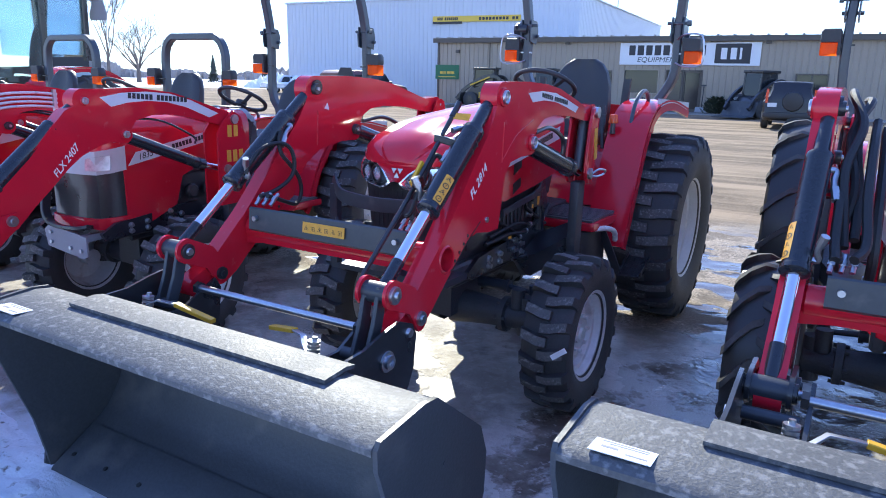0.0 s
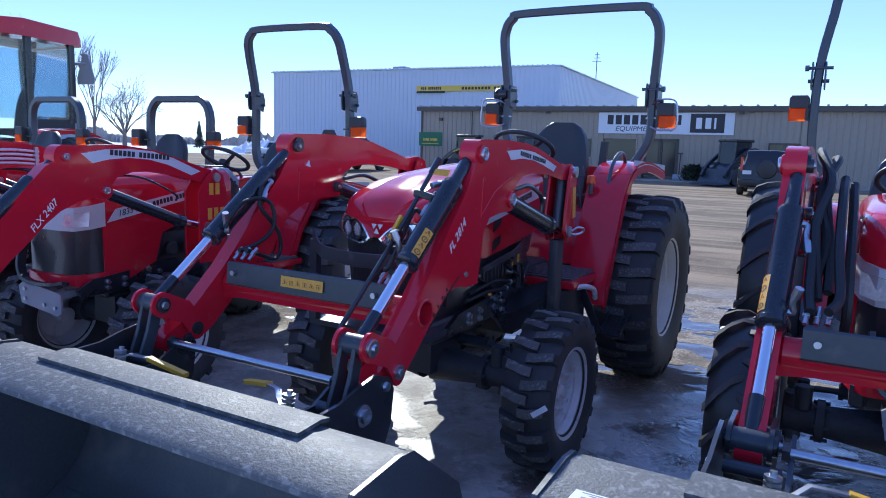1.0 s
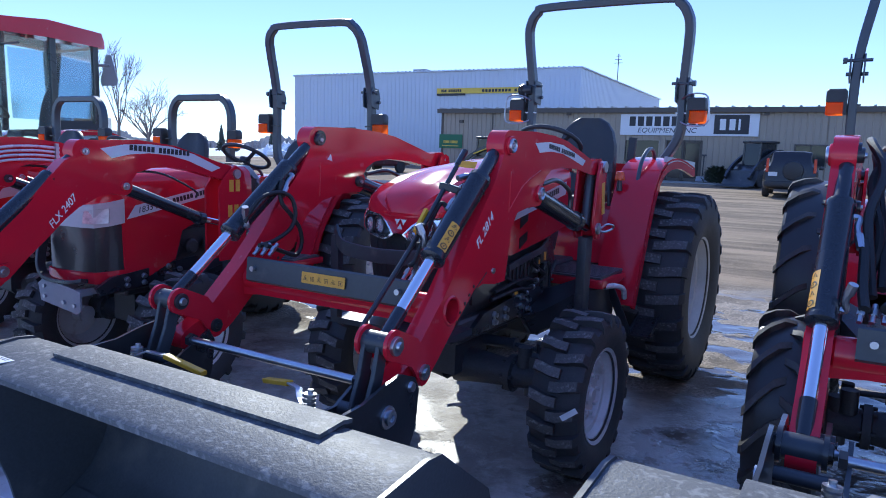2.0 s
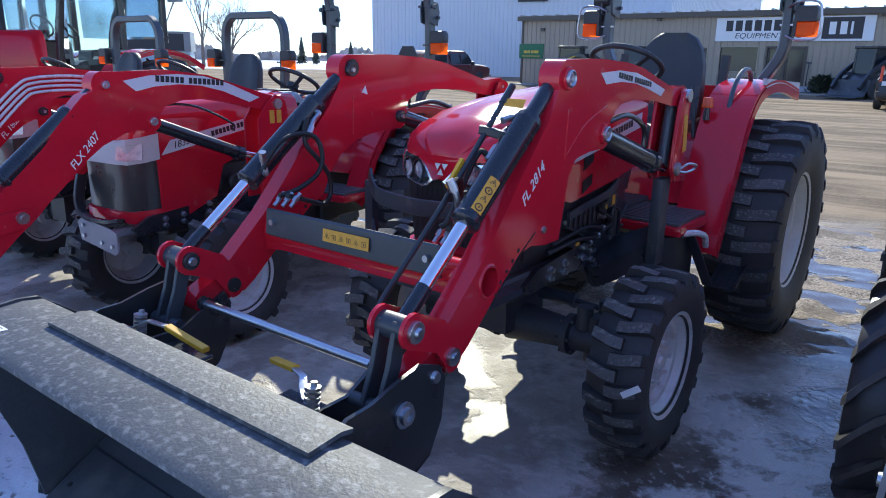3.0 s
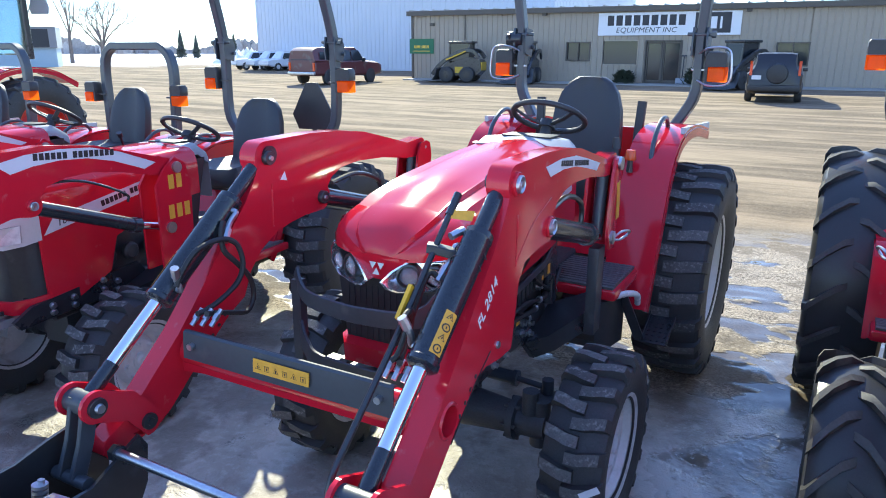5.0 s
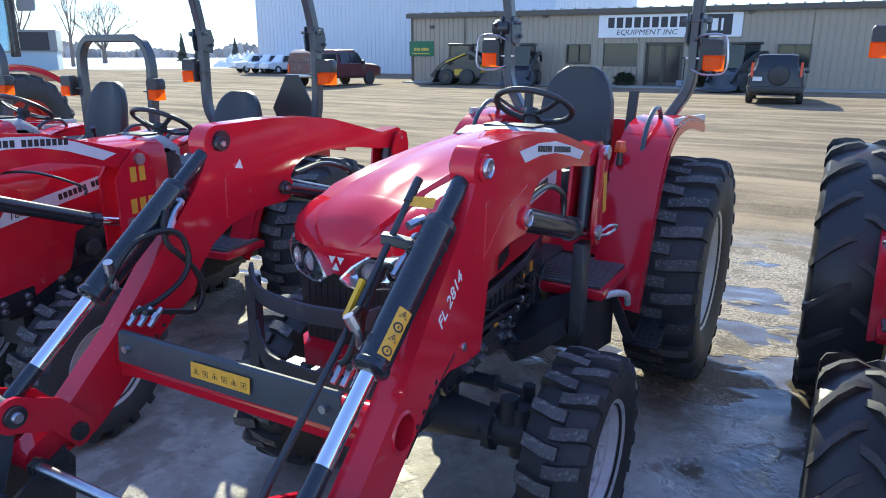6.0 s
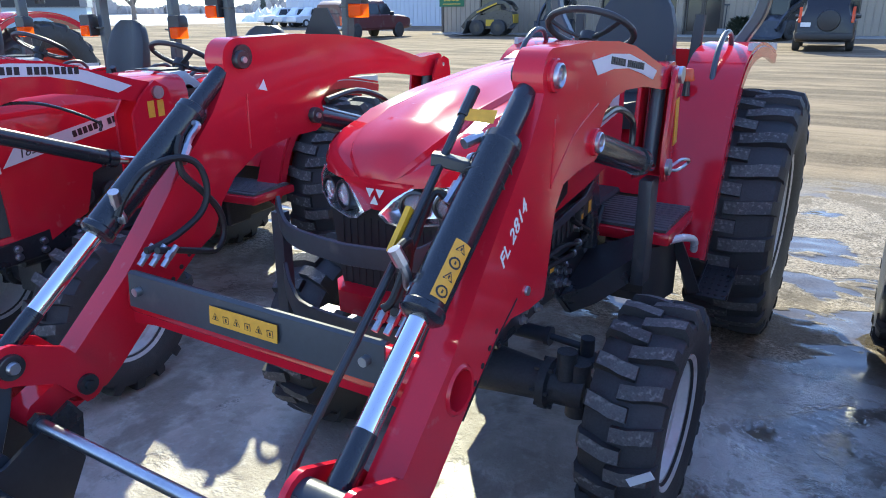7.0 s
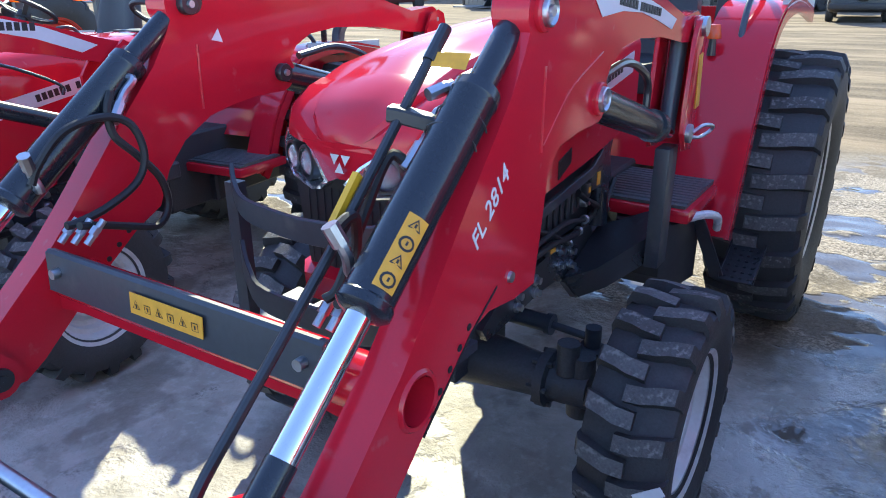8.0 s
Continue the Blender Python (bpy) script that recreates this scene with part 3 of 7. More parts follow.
def steering(parent, y, z, tilt=28, r=0.19, x=0.0):
    m = pose(x, y, z, -tilt)
    bm = bmesh.new()
    loops = []
    n, k = 40, 10
    for i in range(n):
        a = i * math.tau / n
        loops.append([m @ Vector(((r + 0.015 * math.cos(b)) * math.cos(a), (r + 0.015 * math.cos(b)) * math.sin(a), 0.015 * math.sin(b))) for b in (j * math.tau / k for j in range(k))])
    rings(bm, loops + [loops[0]], caps=False)
    bmesh.ops.remove_doubles(bm, verts=bm.verts, dist=1e-5)
    wheel_rim = part("steering_wheel", bm, PLASTIC, parent)
    bm = bmesh.new()
    for a in (90, 210, 330):
        q = Vector((math.cos(radians(a)), math.sin(radians(a)), 0))
        sweep(bm, [m @ (q * 0.03 + Vector((0, 0, -0.045))), m @ (q * r * 0.6 + Vector((0, 0, -0.03))), m @ (q * r)], 0, square=(0.028, 0.012), up=(0.1, 0.3, 1))
    rod(bm, m @ Vector((0, 0, -0.06)), m @ Vector((0, 0, -0.02)), 0.045, 0.04, 20)
    part("spokes", bm, PLASTIC, wheel_rim)
    bm = bmesh.new()
    rod(bm, m @ Vector((0, 0, -0.30)), m @ Vector((0, 0, -0.05)), 0.035, 0.028, 16)
    part("steering_column", bm, PLASTIC, parent)


def flasher(parent, x, y, z, out, hoop=True, scale=1.0):
    """An amber and black lamp box on a bracket; out: +1 or -1, the side it stands out to."""
    s = scale
    bm = bmesh.new()
    loops = []
    for dy, k in ((-0.045, 0.93), (-0.03, 1.0), (0.03, 1.0), (0.05, 0.86)):
        w, h = 0.062 * s * k, 0.085 * s
        loops.append([(x + a * w, y + dy * s, z + b * h) for a, b in ((-0.95, -0.02), (0.95, -0.02), (1, 0.1), (1, 0.8 * k), (0.8, k), (-0.8, k), (-1, 0.8 * k), (-1, 0.1))])
    rings(bm, loops)
    box(bm, (x - out * 0.052 * s, y, z - 0.042 * s), (0.018 * s, 0.09 * s, 0.084 * s))
    shell = part("lamp_housing", bm, PLASTIC, parent)
    bm = bmesh.new()
    loops = []
    for dy, k in ((0.035, 1.0), (-0.03, 1.0), (-0.05, 0.93), (-0.056, 0.80)):
        w, h = 0.052 * s * k, 0.042 * s * k
        loops.append([(x + out * 0.008 * s + a * w, y + dy * s, z - 0.0455 * s + b * h) for a, b in ((-0.9, -1), (0.9, -1), (1, -0.85), (1, 1), (-1, 1), (-1, -0.85))])
    rings(bm, loops, caps=False)
    bm.faces.new([bm.verts.new(q) for q in loops[-1]])
    bmesh.ops.remove_doubles(bm, verts=bm.verts, dist=1e-6)
    part("amber_lens", bm, AMBER, shell, "orange plastic lens")
    bm = bmesh.new()
    sweep(bm, [(x - out * 0.06 * s, y, z - 0.02), (x - out * 0.14 * s, y + 0.01, z - 0.02)], 0, square=(0.03, 0.012))
    if hoop:
        sweep(bm, smooth_line([(x - out * 0.10 * s, y - 0.02, z + 0.075 * s), (x - out * 0.04 * s, y - 0.06, z + 0.105 * s), (x + out * 0.06 * s, y - 0.06, z + 0.10 * s), (x + out * 0.085 * s, y - 0.06, z + 0.03 * s), (x + out * 0.08 * s, y - 0.06, z - 0.09 * s), (x - out * 0.03 * s, y - 0.06, z - 0.105 * s), (x - out * 0.10 * s, y - 0.02, z - 0.08 * s)], 4), 0.006, 8)
    part("lamp_bracket", bm, BLACK if not hoop else ZINC, shell)


def tall_rops(parent, y, half, z_top, z_base=1.38, base_half=0.40, fold=1.98, lean=0.045, flare=-0.02):
    bm = bmesh.new()
    top = half + flare
    pts = [(-base_half, y - 0.02, z_base), (-half + 0.07, y, z_base + 0.14), (-half, y, z_base + 0.30), (-half, y, fold), (-top + 0.005, y + lean * 0.6, z_top - 0.22)]
    pts += [(-top + 0.025, y + lean * 0.85, z_top - 0.10), (-top + 0.08, y + lean * 0.96, z_top - 0.03), (-top + 0.18, y + lean, z_top)]
    line = smooth_line(pts + [(-x, a, b) for x, a, b in reversed(pts)], 4)
    sweep(bm, line, 0, square=(0.058, 0.07), up=(0, 1, 0))
    bar = part("rollbar", bm, ROPS_GREY, parent)
    for s in (-1, 1):
        bm = bmesh.new()
        slab(bm, [(y - 0.05, fold - 0.10), (y + 0.05, fold - 0.12), (y + 0.075, fold - 0.02), (y + 0.05, fold + 0.05), (y - 0.045, fold + 0.06), (y - 0.06, fold - 0.01)], s * half - 0.045, s * half - 0.035)
        slab(bm, [(y - 0.05, fold - 0.10), (y + 0.05, fold - 0.12), (y + 0.075, fold - 0.02), (y + 0.05, fold + 0.05), (y - 0.045, fold + 0.06), (y - 0.06, fold - 0.01)], s * half + 0.035, s * half + 0.045)
        rod(bm, (s * half - 0.075, y - 0.03, fold + 0.02), (s * half + 0.085, y - 0.03, fold + 0.02), 0.011, n=10)
        rod(bm, (s * half - 0.065, y + 0.04, fold - 0.06), (s * half + 0.065, y + 0.04, fold - 0.06), 0.013, n=10)
        rod(bm, (s * half + s * 0.06, y - 0.03, fold + 0.02), (s * half + s * 0.085, y - 0.03, fold + 0.02), 0.02, n=6)
        part("fold_hinge", bm, ROPS_GREY, bar)
    return bar


def low_rops(parent, y, half, z_top, z_base=0.95):
    bm = bmesh.new()
    pts = [(-half + 0.02, y, z_base), (-half + 0.01, y + 0.01, z_base + 0.45), (-half, y + 0.02, z_top - 0.22), (-half + 0.03, y + 0.02, z_top - 0.08), (-half + 0.11, y + 0.02, z_top - 0.005), (-half + 0.2, y + 0.02, z_top)]
    line = smooth_line(pts + [(-x, a, b) for x, a, b in reversed(pts)], 4)
    sweep(bm, line, 0, square=(0.06, 0.075), up=(0, 1, 0))
    return part("rollbar", bm, ROPS_GREY, parent)


def fender(parent, prof, x0, x1, material, lip=0.05):
    """A bent mudguard along prof (y, z) from x0 to x1 (x1 the outer side)."""
    bm = bmesh.new()
    line = [(p.x, p.y) for p in smooth_line([(y, z, 0) for y, z in prof], 5)]
    ribbon(bm, line, x0, x1, 0.014)
    s = 1 if x1 > x0 else -1
    ribbon(bm, [(y + 0.004, z - 0.006) for y, z in line], x1 - s * 0.016, x1 + s * 0.004, -lip)
    f = part("fender", bm, material, parent)
    return f


def chassis(parent, rear_y=1.85, axle_z=0.42, half=0.50, hood_w=0.27):
    """Engine, gearbox, frame rails and the front axle, all black castings."""
    bm = bmesh.new()
    span(bm, -0.19, 0.19, -0.30, 0.66, 0.60, 0.98)
    span(bm, -0.17, 0.17, 0.66, rear_y + 0.25, 0.44, 0.85)
    span(bm, -0.09, 0.09, -0.05, 0.42, 0.52, 0.61)
    span(bm, -0.22, 0.22, 0.95, 1.15, 0.44, 0.60)
    for s in (-1, 1):
        span(bm, s * 0.19, s * 0.245, -0.46, 0.70, 0.645, 0.74)
        for k in range(5):
            rod(bm, (s * 0.2, -0.12 + 0.15 * k, 0.86), (s * 0.245, -0.12 + 0.15 * k, 0.86), 0.05, n=12)
    soften(bm, 0.012, 1, 50)
    part("engine_block", bm, CAST, parent)
    bm = bmesh.new()
    for s in (-1, 1):
        loops = []
        for u, r in ((0.03, 0.100), (0.10, 0.088), (0.24, 0.074), (0.31, 0.068), (0.315, 0.092), (0.345, 0.092), (0.35, 0.066), (half - 0.03, 0.060)):
            loops.append([(s * u, r * 1.0 * math.cos(k * math.tau / 14), axle_z + r * math.sin(k * math.tau / 14)) for k in range(14)])
        rings(bm, loops)
        rod(bm, (s * (half - 0.06), 0, axle_z - 0.09), (s * (half - 0.06), 0, axle_z + 0.11), 0.042, 0.038, 16)
        rod(bm, (s * 0.40, -0.02, axle_z + 0.05), (s * 0.40, -0.02, axle_z + 0.15), 0.035, n=12)
        for a in range(6):
            q = (0.080 * math.cos(a * math.tau / 6), axle_z + 0.080 * math.sin(a * math.tau / 6))
            rod(bm, (s * 0.295, *q), (s * 0.36, *q), 0.009, n=6)
    span(bm, -0.09, 0.09, -0.16, 0.16, axle_z - 0.02, 0.60)
    part("front_axle", bm, CAST, parent)
    bm = bmesh.new()
    rod(bm, (-0.25, 0.15, axle_z + 0.10), (0.25, 0.15, axle_z + 0.10), 0.030, n=18)
    for s in (-1, 1):
        rod(bm, (s * 0.25, 0.15, axle_z + 0.10), (s * 0.27, 0.15, axle_z + 0.10), 0.036, n=18)
        rod(bm, (s * 0.27, 0.15, axle_z + 0.10), (s * (half - 0.09), 0.15, axle_z + 0.09), 0.013, n=12)
        rod(bm, (s * (half - 0.09), 0.15, axle_z + 0.05), (s * (half - 0.09), 0.15, axle_z + 0.13), 0.026, n=14)
        span(bm, s * (half - 0.13), s * (half - 0.05), 0.10, 0.18, axle_z + 0.04, axle_z + 0.065)
    part("steering_cylinder", bm, CHAR, parent)
    bm = bmesh.new()
    for s in (-1, 1):
        rod(bm, (s * 0.12, rear_y, 0.62), (s * 0.52, rear_y, 0.62), 0.12, 0.09, 20)
    span(bm, -0.2, 0.2, rear_y - 0.2, rear_y + 0.35, 0.45, 1.0)
    part("rear_axle", bm, CAST, parent)


def platform(parent, z=0.81, y0=0.66, y1=1.16, half=0.535, red=RED, steps=True):
    bm = bmesh.new()
    span(bm, -half, half, y0, y1, z - 0.05, z)
    soften(bm, 0.015, 2)
    fl = part("platform", bm, red, parent)
    for s in (-1, 1):
        bm = bmesh.new()
        teeth = [(y0 + 0.02, z + 0.001), (y0 + 0.02, z + 0.012)]
        for k in range(12):
            yy = y0 + 0.06 + k * (y1 - y0 - 0.12) / 11
            teeth += [(yy - 0.012, z + 0.012), (yy - 0.008, z + 0.018), (yy + 0.008, z + 0.018), (yy + 0.012, z + 0.012)]
        slab(bm, teeth + [(y1 - 0.03, z + 0.012), (y1 - 0.03, z + 0.001)], s * 0.16, s * (half - 0.02))
        part("floor_mat", bm, MAT_RUBBER, fl, "black ribbed rubber mat")
        if not steps:
            continue
        bm = bmesh.new()
        sweep(bm, [(s * (half - 0.03), y0 + 0.20, z - 0.05), (s * (half + 0.0), y0 + 0.26, z - 0.16), (s * (half + 0.05), y0 + 0.36, 0.455)], 0, square=(0.05, 0.016), up=(0, 1, 0))
        tread = pose(s * (half + 0.125), 1.105, 0.487, 22)
        box(bm, (0, 0, 0), (0.135, 0.215, 0.008), tread)
        for e in (-1, 1):
            box(bm, (e * 0.066, 0, 0.012), (0.005, 0.215, 0.028), tread)
        for i in range(4):
            for j in range(6):
                rod(bm, tread @ Vector((-0.045 + 0.03 * i, -0.085 + 0.034 * j, 0.003)), tread @ Vector((-0.045 + 0.03 * i, -0.085 + 0.034 * j, 0.009)), 0.009, 0.006, 6)
        part("step", bm, BLACK, parent)
    return fl


def console(parent, y, z, half=0.26):
    bm = bmesh.new()
    loops = []
    for dy, w, zt in ((-0.10, half, z - 0.015), (0.0, half, z + 0.01), (0.13, half * 0.8, z + 0.005), (0.27, half * 0.55, z - 0.07), (0.29, half * 0.5, z - 0.30)):
        loops.append([(a * w, y + dy, zt + b) for a, b in ((-1, -0.07), (-1, -0.03), (-0.85, 0.0), (0, 0.012), (0.85, 0.0), (1, -0.03), (1, -0.07))])
    rings(bm, loops)
    soften(bm, 0.01, 2, 40)
    dash = part("dash_console", bm, GREY_PLASTIC, parent, "pale grey plastic dash")
    bm = bmesh.new()
    rings(bm, [[(-w, y + a, zz), (w, y + a, zz), (w * 0.8, y + b, zz), (-w * 0.8, y + b, zz)] for w, a, b, zz in ((half * 0.92, -0.08, 0.20, z - 0.09), (half * 0.8, -0.06, 0.16, z - 0.30), (half * 0.7, -0.06, 0.12, z - 0.55))])
    part("dash_base", bm, PLASTIC, dash)
    bm = bmesh.new()
    box(bm, (0, y + 0.06, z + 0.018), (half * 1.0, 0.13, 0.012), pose(0, 0, 0, 0))
    soften(bm, 0.004, 2)
    part("gauge_panel", bm, INK, dash, "dark gauge panel")


# ---- front loader ----
ARM_OUT, ARM_IN = 0.525, 0.452


class Reach:
    """Pin places (y, z) and the arm's outline of one model of loader."""

    def __init__(self, elbow, tail, lift, low, nose, pivot, lift_end, knee):
        self.elbow, self.tail, self.lift, self.low, self.nose, self.pivot, self.lift_end, self.knee = elbow, tail, lift, low, nose, pivot, lift_end, knee

    def outline(self):
        if self.knee:
            o = arc(self.elbow, 0.060, 215, 100, 6)
            o += [(-0.43, 1.585), (-0.29, 1.587), (-0.08, 1.577), (0.08, 1.557), (0.29, 1.507), (0.44, 1.470)]
            o += arc(self.tail, 0.045, 80, -95, 6)
            o += [(0.43, 1.397), (0.22, 1.427), (0.02, 1.437), (-0.10, 1.425), (-0.165, 1.395)]
            o += arc(self.lift, 0.055, 40, -80, 5)
            o += [(-0.34, 1.270), (-0.43, 1.258), (-0.51, 1.24), (-0.60, 1.19), (-0.66, 1.125), (-0.70, 1.04), (-0.775, 1.0), (-0.913, 0.895), (-1.061, 0.767), (-1.11, 0.735)]
            o += arc(self.low, 0.052, 215, 285, 3)
            o += [(-1.25, 0.70)]
            o += arc(self.pivot, 0.045, 250, 130, 4)
            o += [(-1.235, 0.805), (-1.155, 0.873), (-1.007, 1.005), (-0.926, 1.092), (-0.81, 1.225), (-0.728, 1.312), (-0.66, 1.385), (-0.615, 1.45)]
        else:
            o = arc(self.elbow, 0.062, 205, 105, 5)
            o += [(-0.447, 1.534), (-0.213, 1.543), (0.046, 1.514), (0.258, 1.455), (0.40, 1.415)]
            o += arc(self.tail, 0.045, 60, -100, 6)
            o += [(0.381, 1.318), (0.20, 1.362), (0.02, 1.39), (-0.12, 1.388), (-0.22, 1.365)]
            o += arc(self.lift, 0.05, 30, -100, 5)
            o += [(-0.39, 1.258), (-0.46, 1.242), (-0.567, 1.198), (-0.65, 1.14), (-0.75, 1.05), (-0.841, 0.975), (-0.914, 0.905), (-1.0, 0.84), (-1.10, 0.75), (-1.20, 0.69)]
            o += arc(self.pivot, 0.05, 270, 130, 5)
            o += [(-1.225, 0.86), (-1.16, 0.925), (-1.047, 1.03), (-0.925, 1.142), (-0.776, 1.294), (-0.64, 1.43)]
        return o


REACH_A = Reach((-0.545, 1.524), (0.570, 1.436), (-0.235, 1.325), (-1.172, 0.778), (-1.338, 0.903), (-1.275, 0.740), (0.515, 1.115), True)
REACH_B = Reach((-0.533, 1.476), (0.506, 1.345), (-0.302, 1.293), (-0.979, 0.928), (-1.30, 0.86), (-1.26, 0.735), (0.43, 1.03), False)
REACH_E = Reach((-0.53, 1.515), (0.575, 1.432), (-0.235, 1.325), (-1.172, 0.735), (-1.285, 0.752), (-1.275, 0.728), (0.515, 1.115), True)


def arm_shape(g, x0, x1):
    bm = bmesh.new()
    slab(bm, g.outline(), x0, x1)
    soften(bm, 0.010, 3, 40)
    if not g.knee:
        return bm
    tool = bmesh.new()
    rod(tool, (x0 - 0.05, -0.962, 0.940), (x1 + 0.05, -0.962, 0.940), 0.043, n=28)
    return cut(bm, tool)


def loader(name, label, m, g, red=RED, fancy=True, indicator=True, pipes=False, plate=True):
    ELBOW, TAIL, LIFT, LOW, NOSE, PIVOT = g.elbow, g.tail, g.lift, g.low, g.nose, g.pivot
    th = thing(name, label, "front loader", m, "front loaders")
    for s in (-1, 1):
        x0, x1 = sorted((s * ARM_IN, s * ARM_OUT))
        arm = part("loader_arm", arm_shape(g, x0, x1), red, th)
        # pressed ridges and the seam of the lower plate
        xo = s * ARM_OUT
        if g.knee:
            bm = bmesh.new()
            low_edge = 0.985 if s > 0 else 1.14
            slab(bm, [(-0.42, 1.275), (-0.485, 1.20), (-0.505, max(1.10, low_edge)), (-0.53, low_edge), (-0.62, low_edge), (-0.72, max(1.0, low_edge)), (-0.80, 0.985), (-0.72, 1.10), (-0.60, 1.24)] if s > 0 else [(-0.42, 1.275), (-0.50, 1.22), (-0.60, 1.17), (-0.60, 1.24)], xo - s * 0.03, xo - s * 0.003)
            soften(bm, 0.003, 1, 40)
            part("gusset", bm, red, arm)
            bm = bmesh.new()
            ribbon(bm, [(-0.70, 1.045), (-0.80, 0.985), (-0.95, 0.862)], xo - s * 0.001, xo + s * 0.0015, 0.005)
            part("weld_seam", bm, INK, arm)
            bm = bmesh.new()
            lathe_x(bm, [(0.0, 0.012), (0.006 * s, 0.011), (0.006 * s, 0.0005)], 12, (xo - s * 0.003, -0.64, 1.04) if s > 0 else (xo - s * 0.003, -0.56, 1.215))
            part("gusset_bolt", bm, ZINC, arm)
            bm = bmesh.new()
            lathe_x(bm, [(-0.004, 0.043), (0.004, 0.044), (0.006, 0.050), (0.0, 0.055), (-0.004, 0.056)], 28, (xo, -0.962, 0.940))
            lathe_x(bm, [(-0.07 * s, 0.0425), (0.003 * s, 0.0425)], 28, (xo, -0.962, 0.940))
            part("tube_collar", bm, red, arm)
            # black discs paint the dark insides of the arm's small holes
            for k in range(5):
                bm = bmesh.new()
                q = (-0.80 - 0.032 * k, 1.003 - 0.027 * k)
                rod(bm, (s * ARM_IN - s * 0.0015, *q), (xo + s * 0.0015, *q), 0.007, n=10)
                part("bolt_hole", bm, INK, arm)
        # pins and their collars
        for q, r, ri in ((ELBOW, 0.034, 0.026), (TAIL, 0.028, 0.022), (LIFT, 0.034, 0.026), (LOW, 0.029, 0.026)) if g.knee else ((ELBOW, 0.022, 0.022), (TAIL, 0.020, 0.020), (LIFT, 0.024, 0.024), (LOW, 0.016, 0.016)):
            xi = s * ARM_IN
            bm = bmesh.new()
            lathe_x(bm, [(-0.004 * s, r * 1.12), (0.008 * s, r * 1.10), (0.011 * s, r * 1.02), (0.011 * s, r * 0.5)], 28, (xo, *q))
            part("pin_boss", bm, red, arm)
            bm = bmesh.new()
            lathe_x(bm, [(0.010 * s, r * 0.84), (0.019 * s, r * 0.82), (0.021 * s, r * 0.72), (0.015 * s, r * 0.60), (0.015 * s, r * 0.34), (0.022 * s, r * 0.30), (0.022 * s, 0.0005)], 24, (xo, *q))
            part("pin_head", bm, ZINC, arm, "zinc steel pin head")
            bm = bmesh.new()
            lathe_x(bm, [(0.002 * s, ri), (-0.018 * s, ri), (-0.021 * s, ri * 0.92), (-0.021 * s, 0.0005)], 28, (xi, *q))
            part("pin_collar", bm, BLACK, arm)
            bm = bmesh.new()
            lathe_x(bm, [(-0.020 * s, ri * 0.4), (-0.028 * s, ri * 0.34), (-0.028 * s, 0.0005)], 14, (xi, *q))
            part("pin_end", bm, ZINC, arm)
        if fancy:
            bm = bmesh.new()
            xi = s * ARM_IN
            slab(bm, [(-0.452, 1.460), (-0.440, 1.425), (-0.476, 1.433)], xi, xi - s * 0.0015)
            part("sticker", bm, WHITE_LABEL, arm, "small white sticker")
            # weld seams across both cheeks, under the elbow
            for xw in (xi, xo):
                bm = bmesh.new()
                sweep(bm, smooth_line([(xw, -0.524, 1.425), (xw, -0.527, 1.35), (xw, -0.529, 1.262)], 3), 0.0035, 6)
                part("weld_seam", bm, RED_DULL, arm)
            bm = bmesh.new()
            sweep(bm, smooth_line([(xo, -0.226, 1.426), (xo, -0.38, 1.375), (xo, -0.45, 1.33), (xo, -0.519, 1.275)], 3), 0.0022, 6)
            part("weld_seam", bm, RED_DULL, arm)
        # tilt cylinder, from the elbow down to the nose
        cx = s * 0.478
        a, b = Vector((cx, ELBOW[0] + 0.012, ELBOW[1] + 0.008)), Vector((cx + s * 0.014, NOSE[0] + 0.008, NOSE[1]))
        u = b - a

        def along(t, dx=0.0):
            return a + u * t + Vector((dx, 0, 0))
        bm = bmesh.new()
        rod(bm, along(0), along(0.24), 0.0265, n=24)
        lathe = [(0.205, 0.030), (0.212, 0.043), (0.232, 0.0445), (0.236, 0.042), (0.622, 0.042), (0.626, 0.0455), (0.640, 0.0455), (0.648, 0.036), (0.652, 0.022)]
        axis = u.normalized()
        e1, e2 = Vector((1, 0, 0)), axis.cross(Vector((1, 0, 0))).normalized()
        rings(bm, [[along(t) + (e1 * math.cos(w) + e2 * math.sin(w)) * r for w in (k * math.tau / 28 for k in range(28))] for t, r in lathe])
        rod(bm, (cx - 0.036, a.y, a.z), (cx + 0.036, a.y, a.z), 0.034, n=24)
        cyl = part("tilt_cylinder", bm, CYL, th)
        bm = bmesh.new()
        rod(bm, along(0.872), along(0.975), 0.0235, n=20)
        part("rod_end", bm, CYL, cyl)
        bm = bmesh.new()
        rod(bm, along(0.645), along(0.875), 0.0215, n=24)
        part("chrome_rod", bm, CHROME, cyl, "polished chrome rod")
        bm = bmesh.new()
        n_l = Vector((0.80 * s, -0.42, 0.40)).normalized()
        ud = u.normalized()
        sd = ud.cross(n_l).normalized()
        n_l = sd.cross(ud).normalized()
        loops = []
        for t in (0.487, 0.613):
            row = []
            for ang in (-25, -12.5, 0, 12.5, 25):
                d = n_l * math.cos(radians(ang)) + sd * math.sin(radians(ang))
                row.append(along(t) + d * 0.0434)
            loops.append(row)
        rings(bm, loops, closed=False)
        part("warning_label", bm, YELLOW if g.knee else CYL, cyl, "yellow warning label" if g.knee else "")
        bm = bmesh.new()
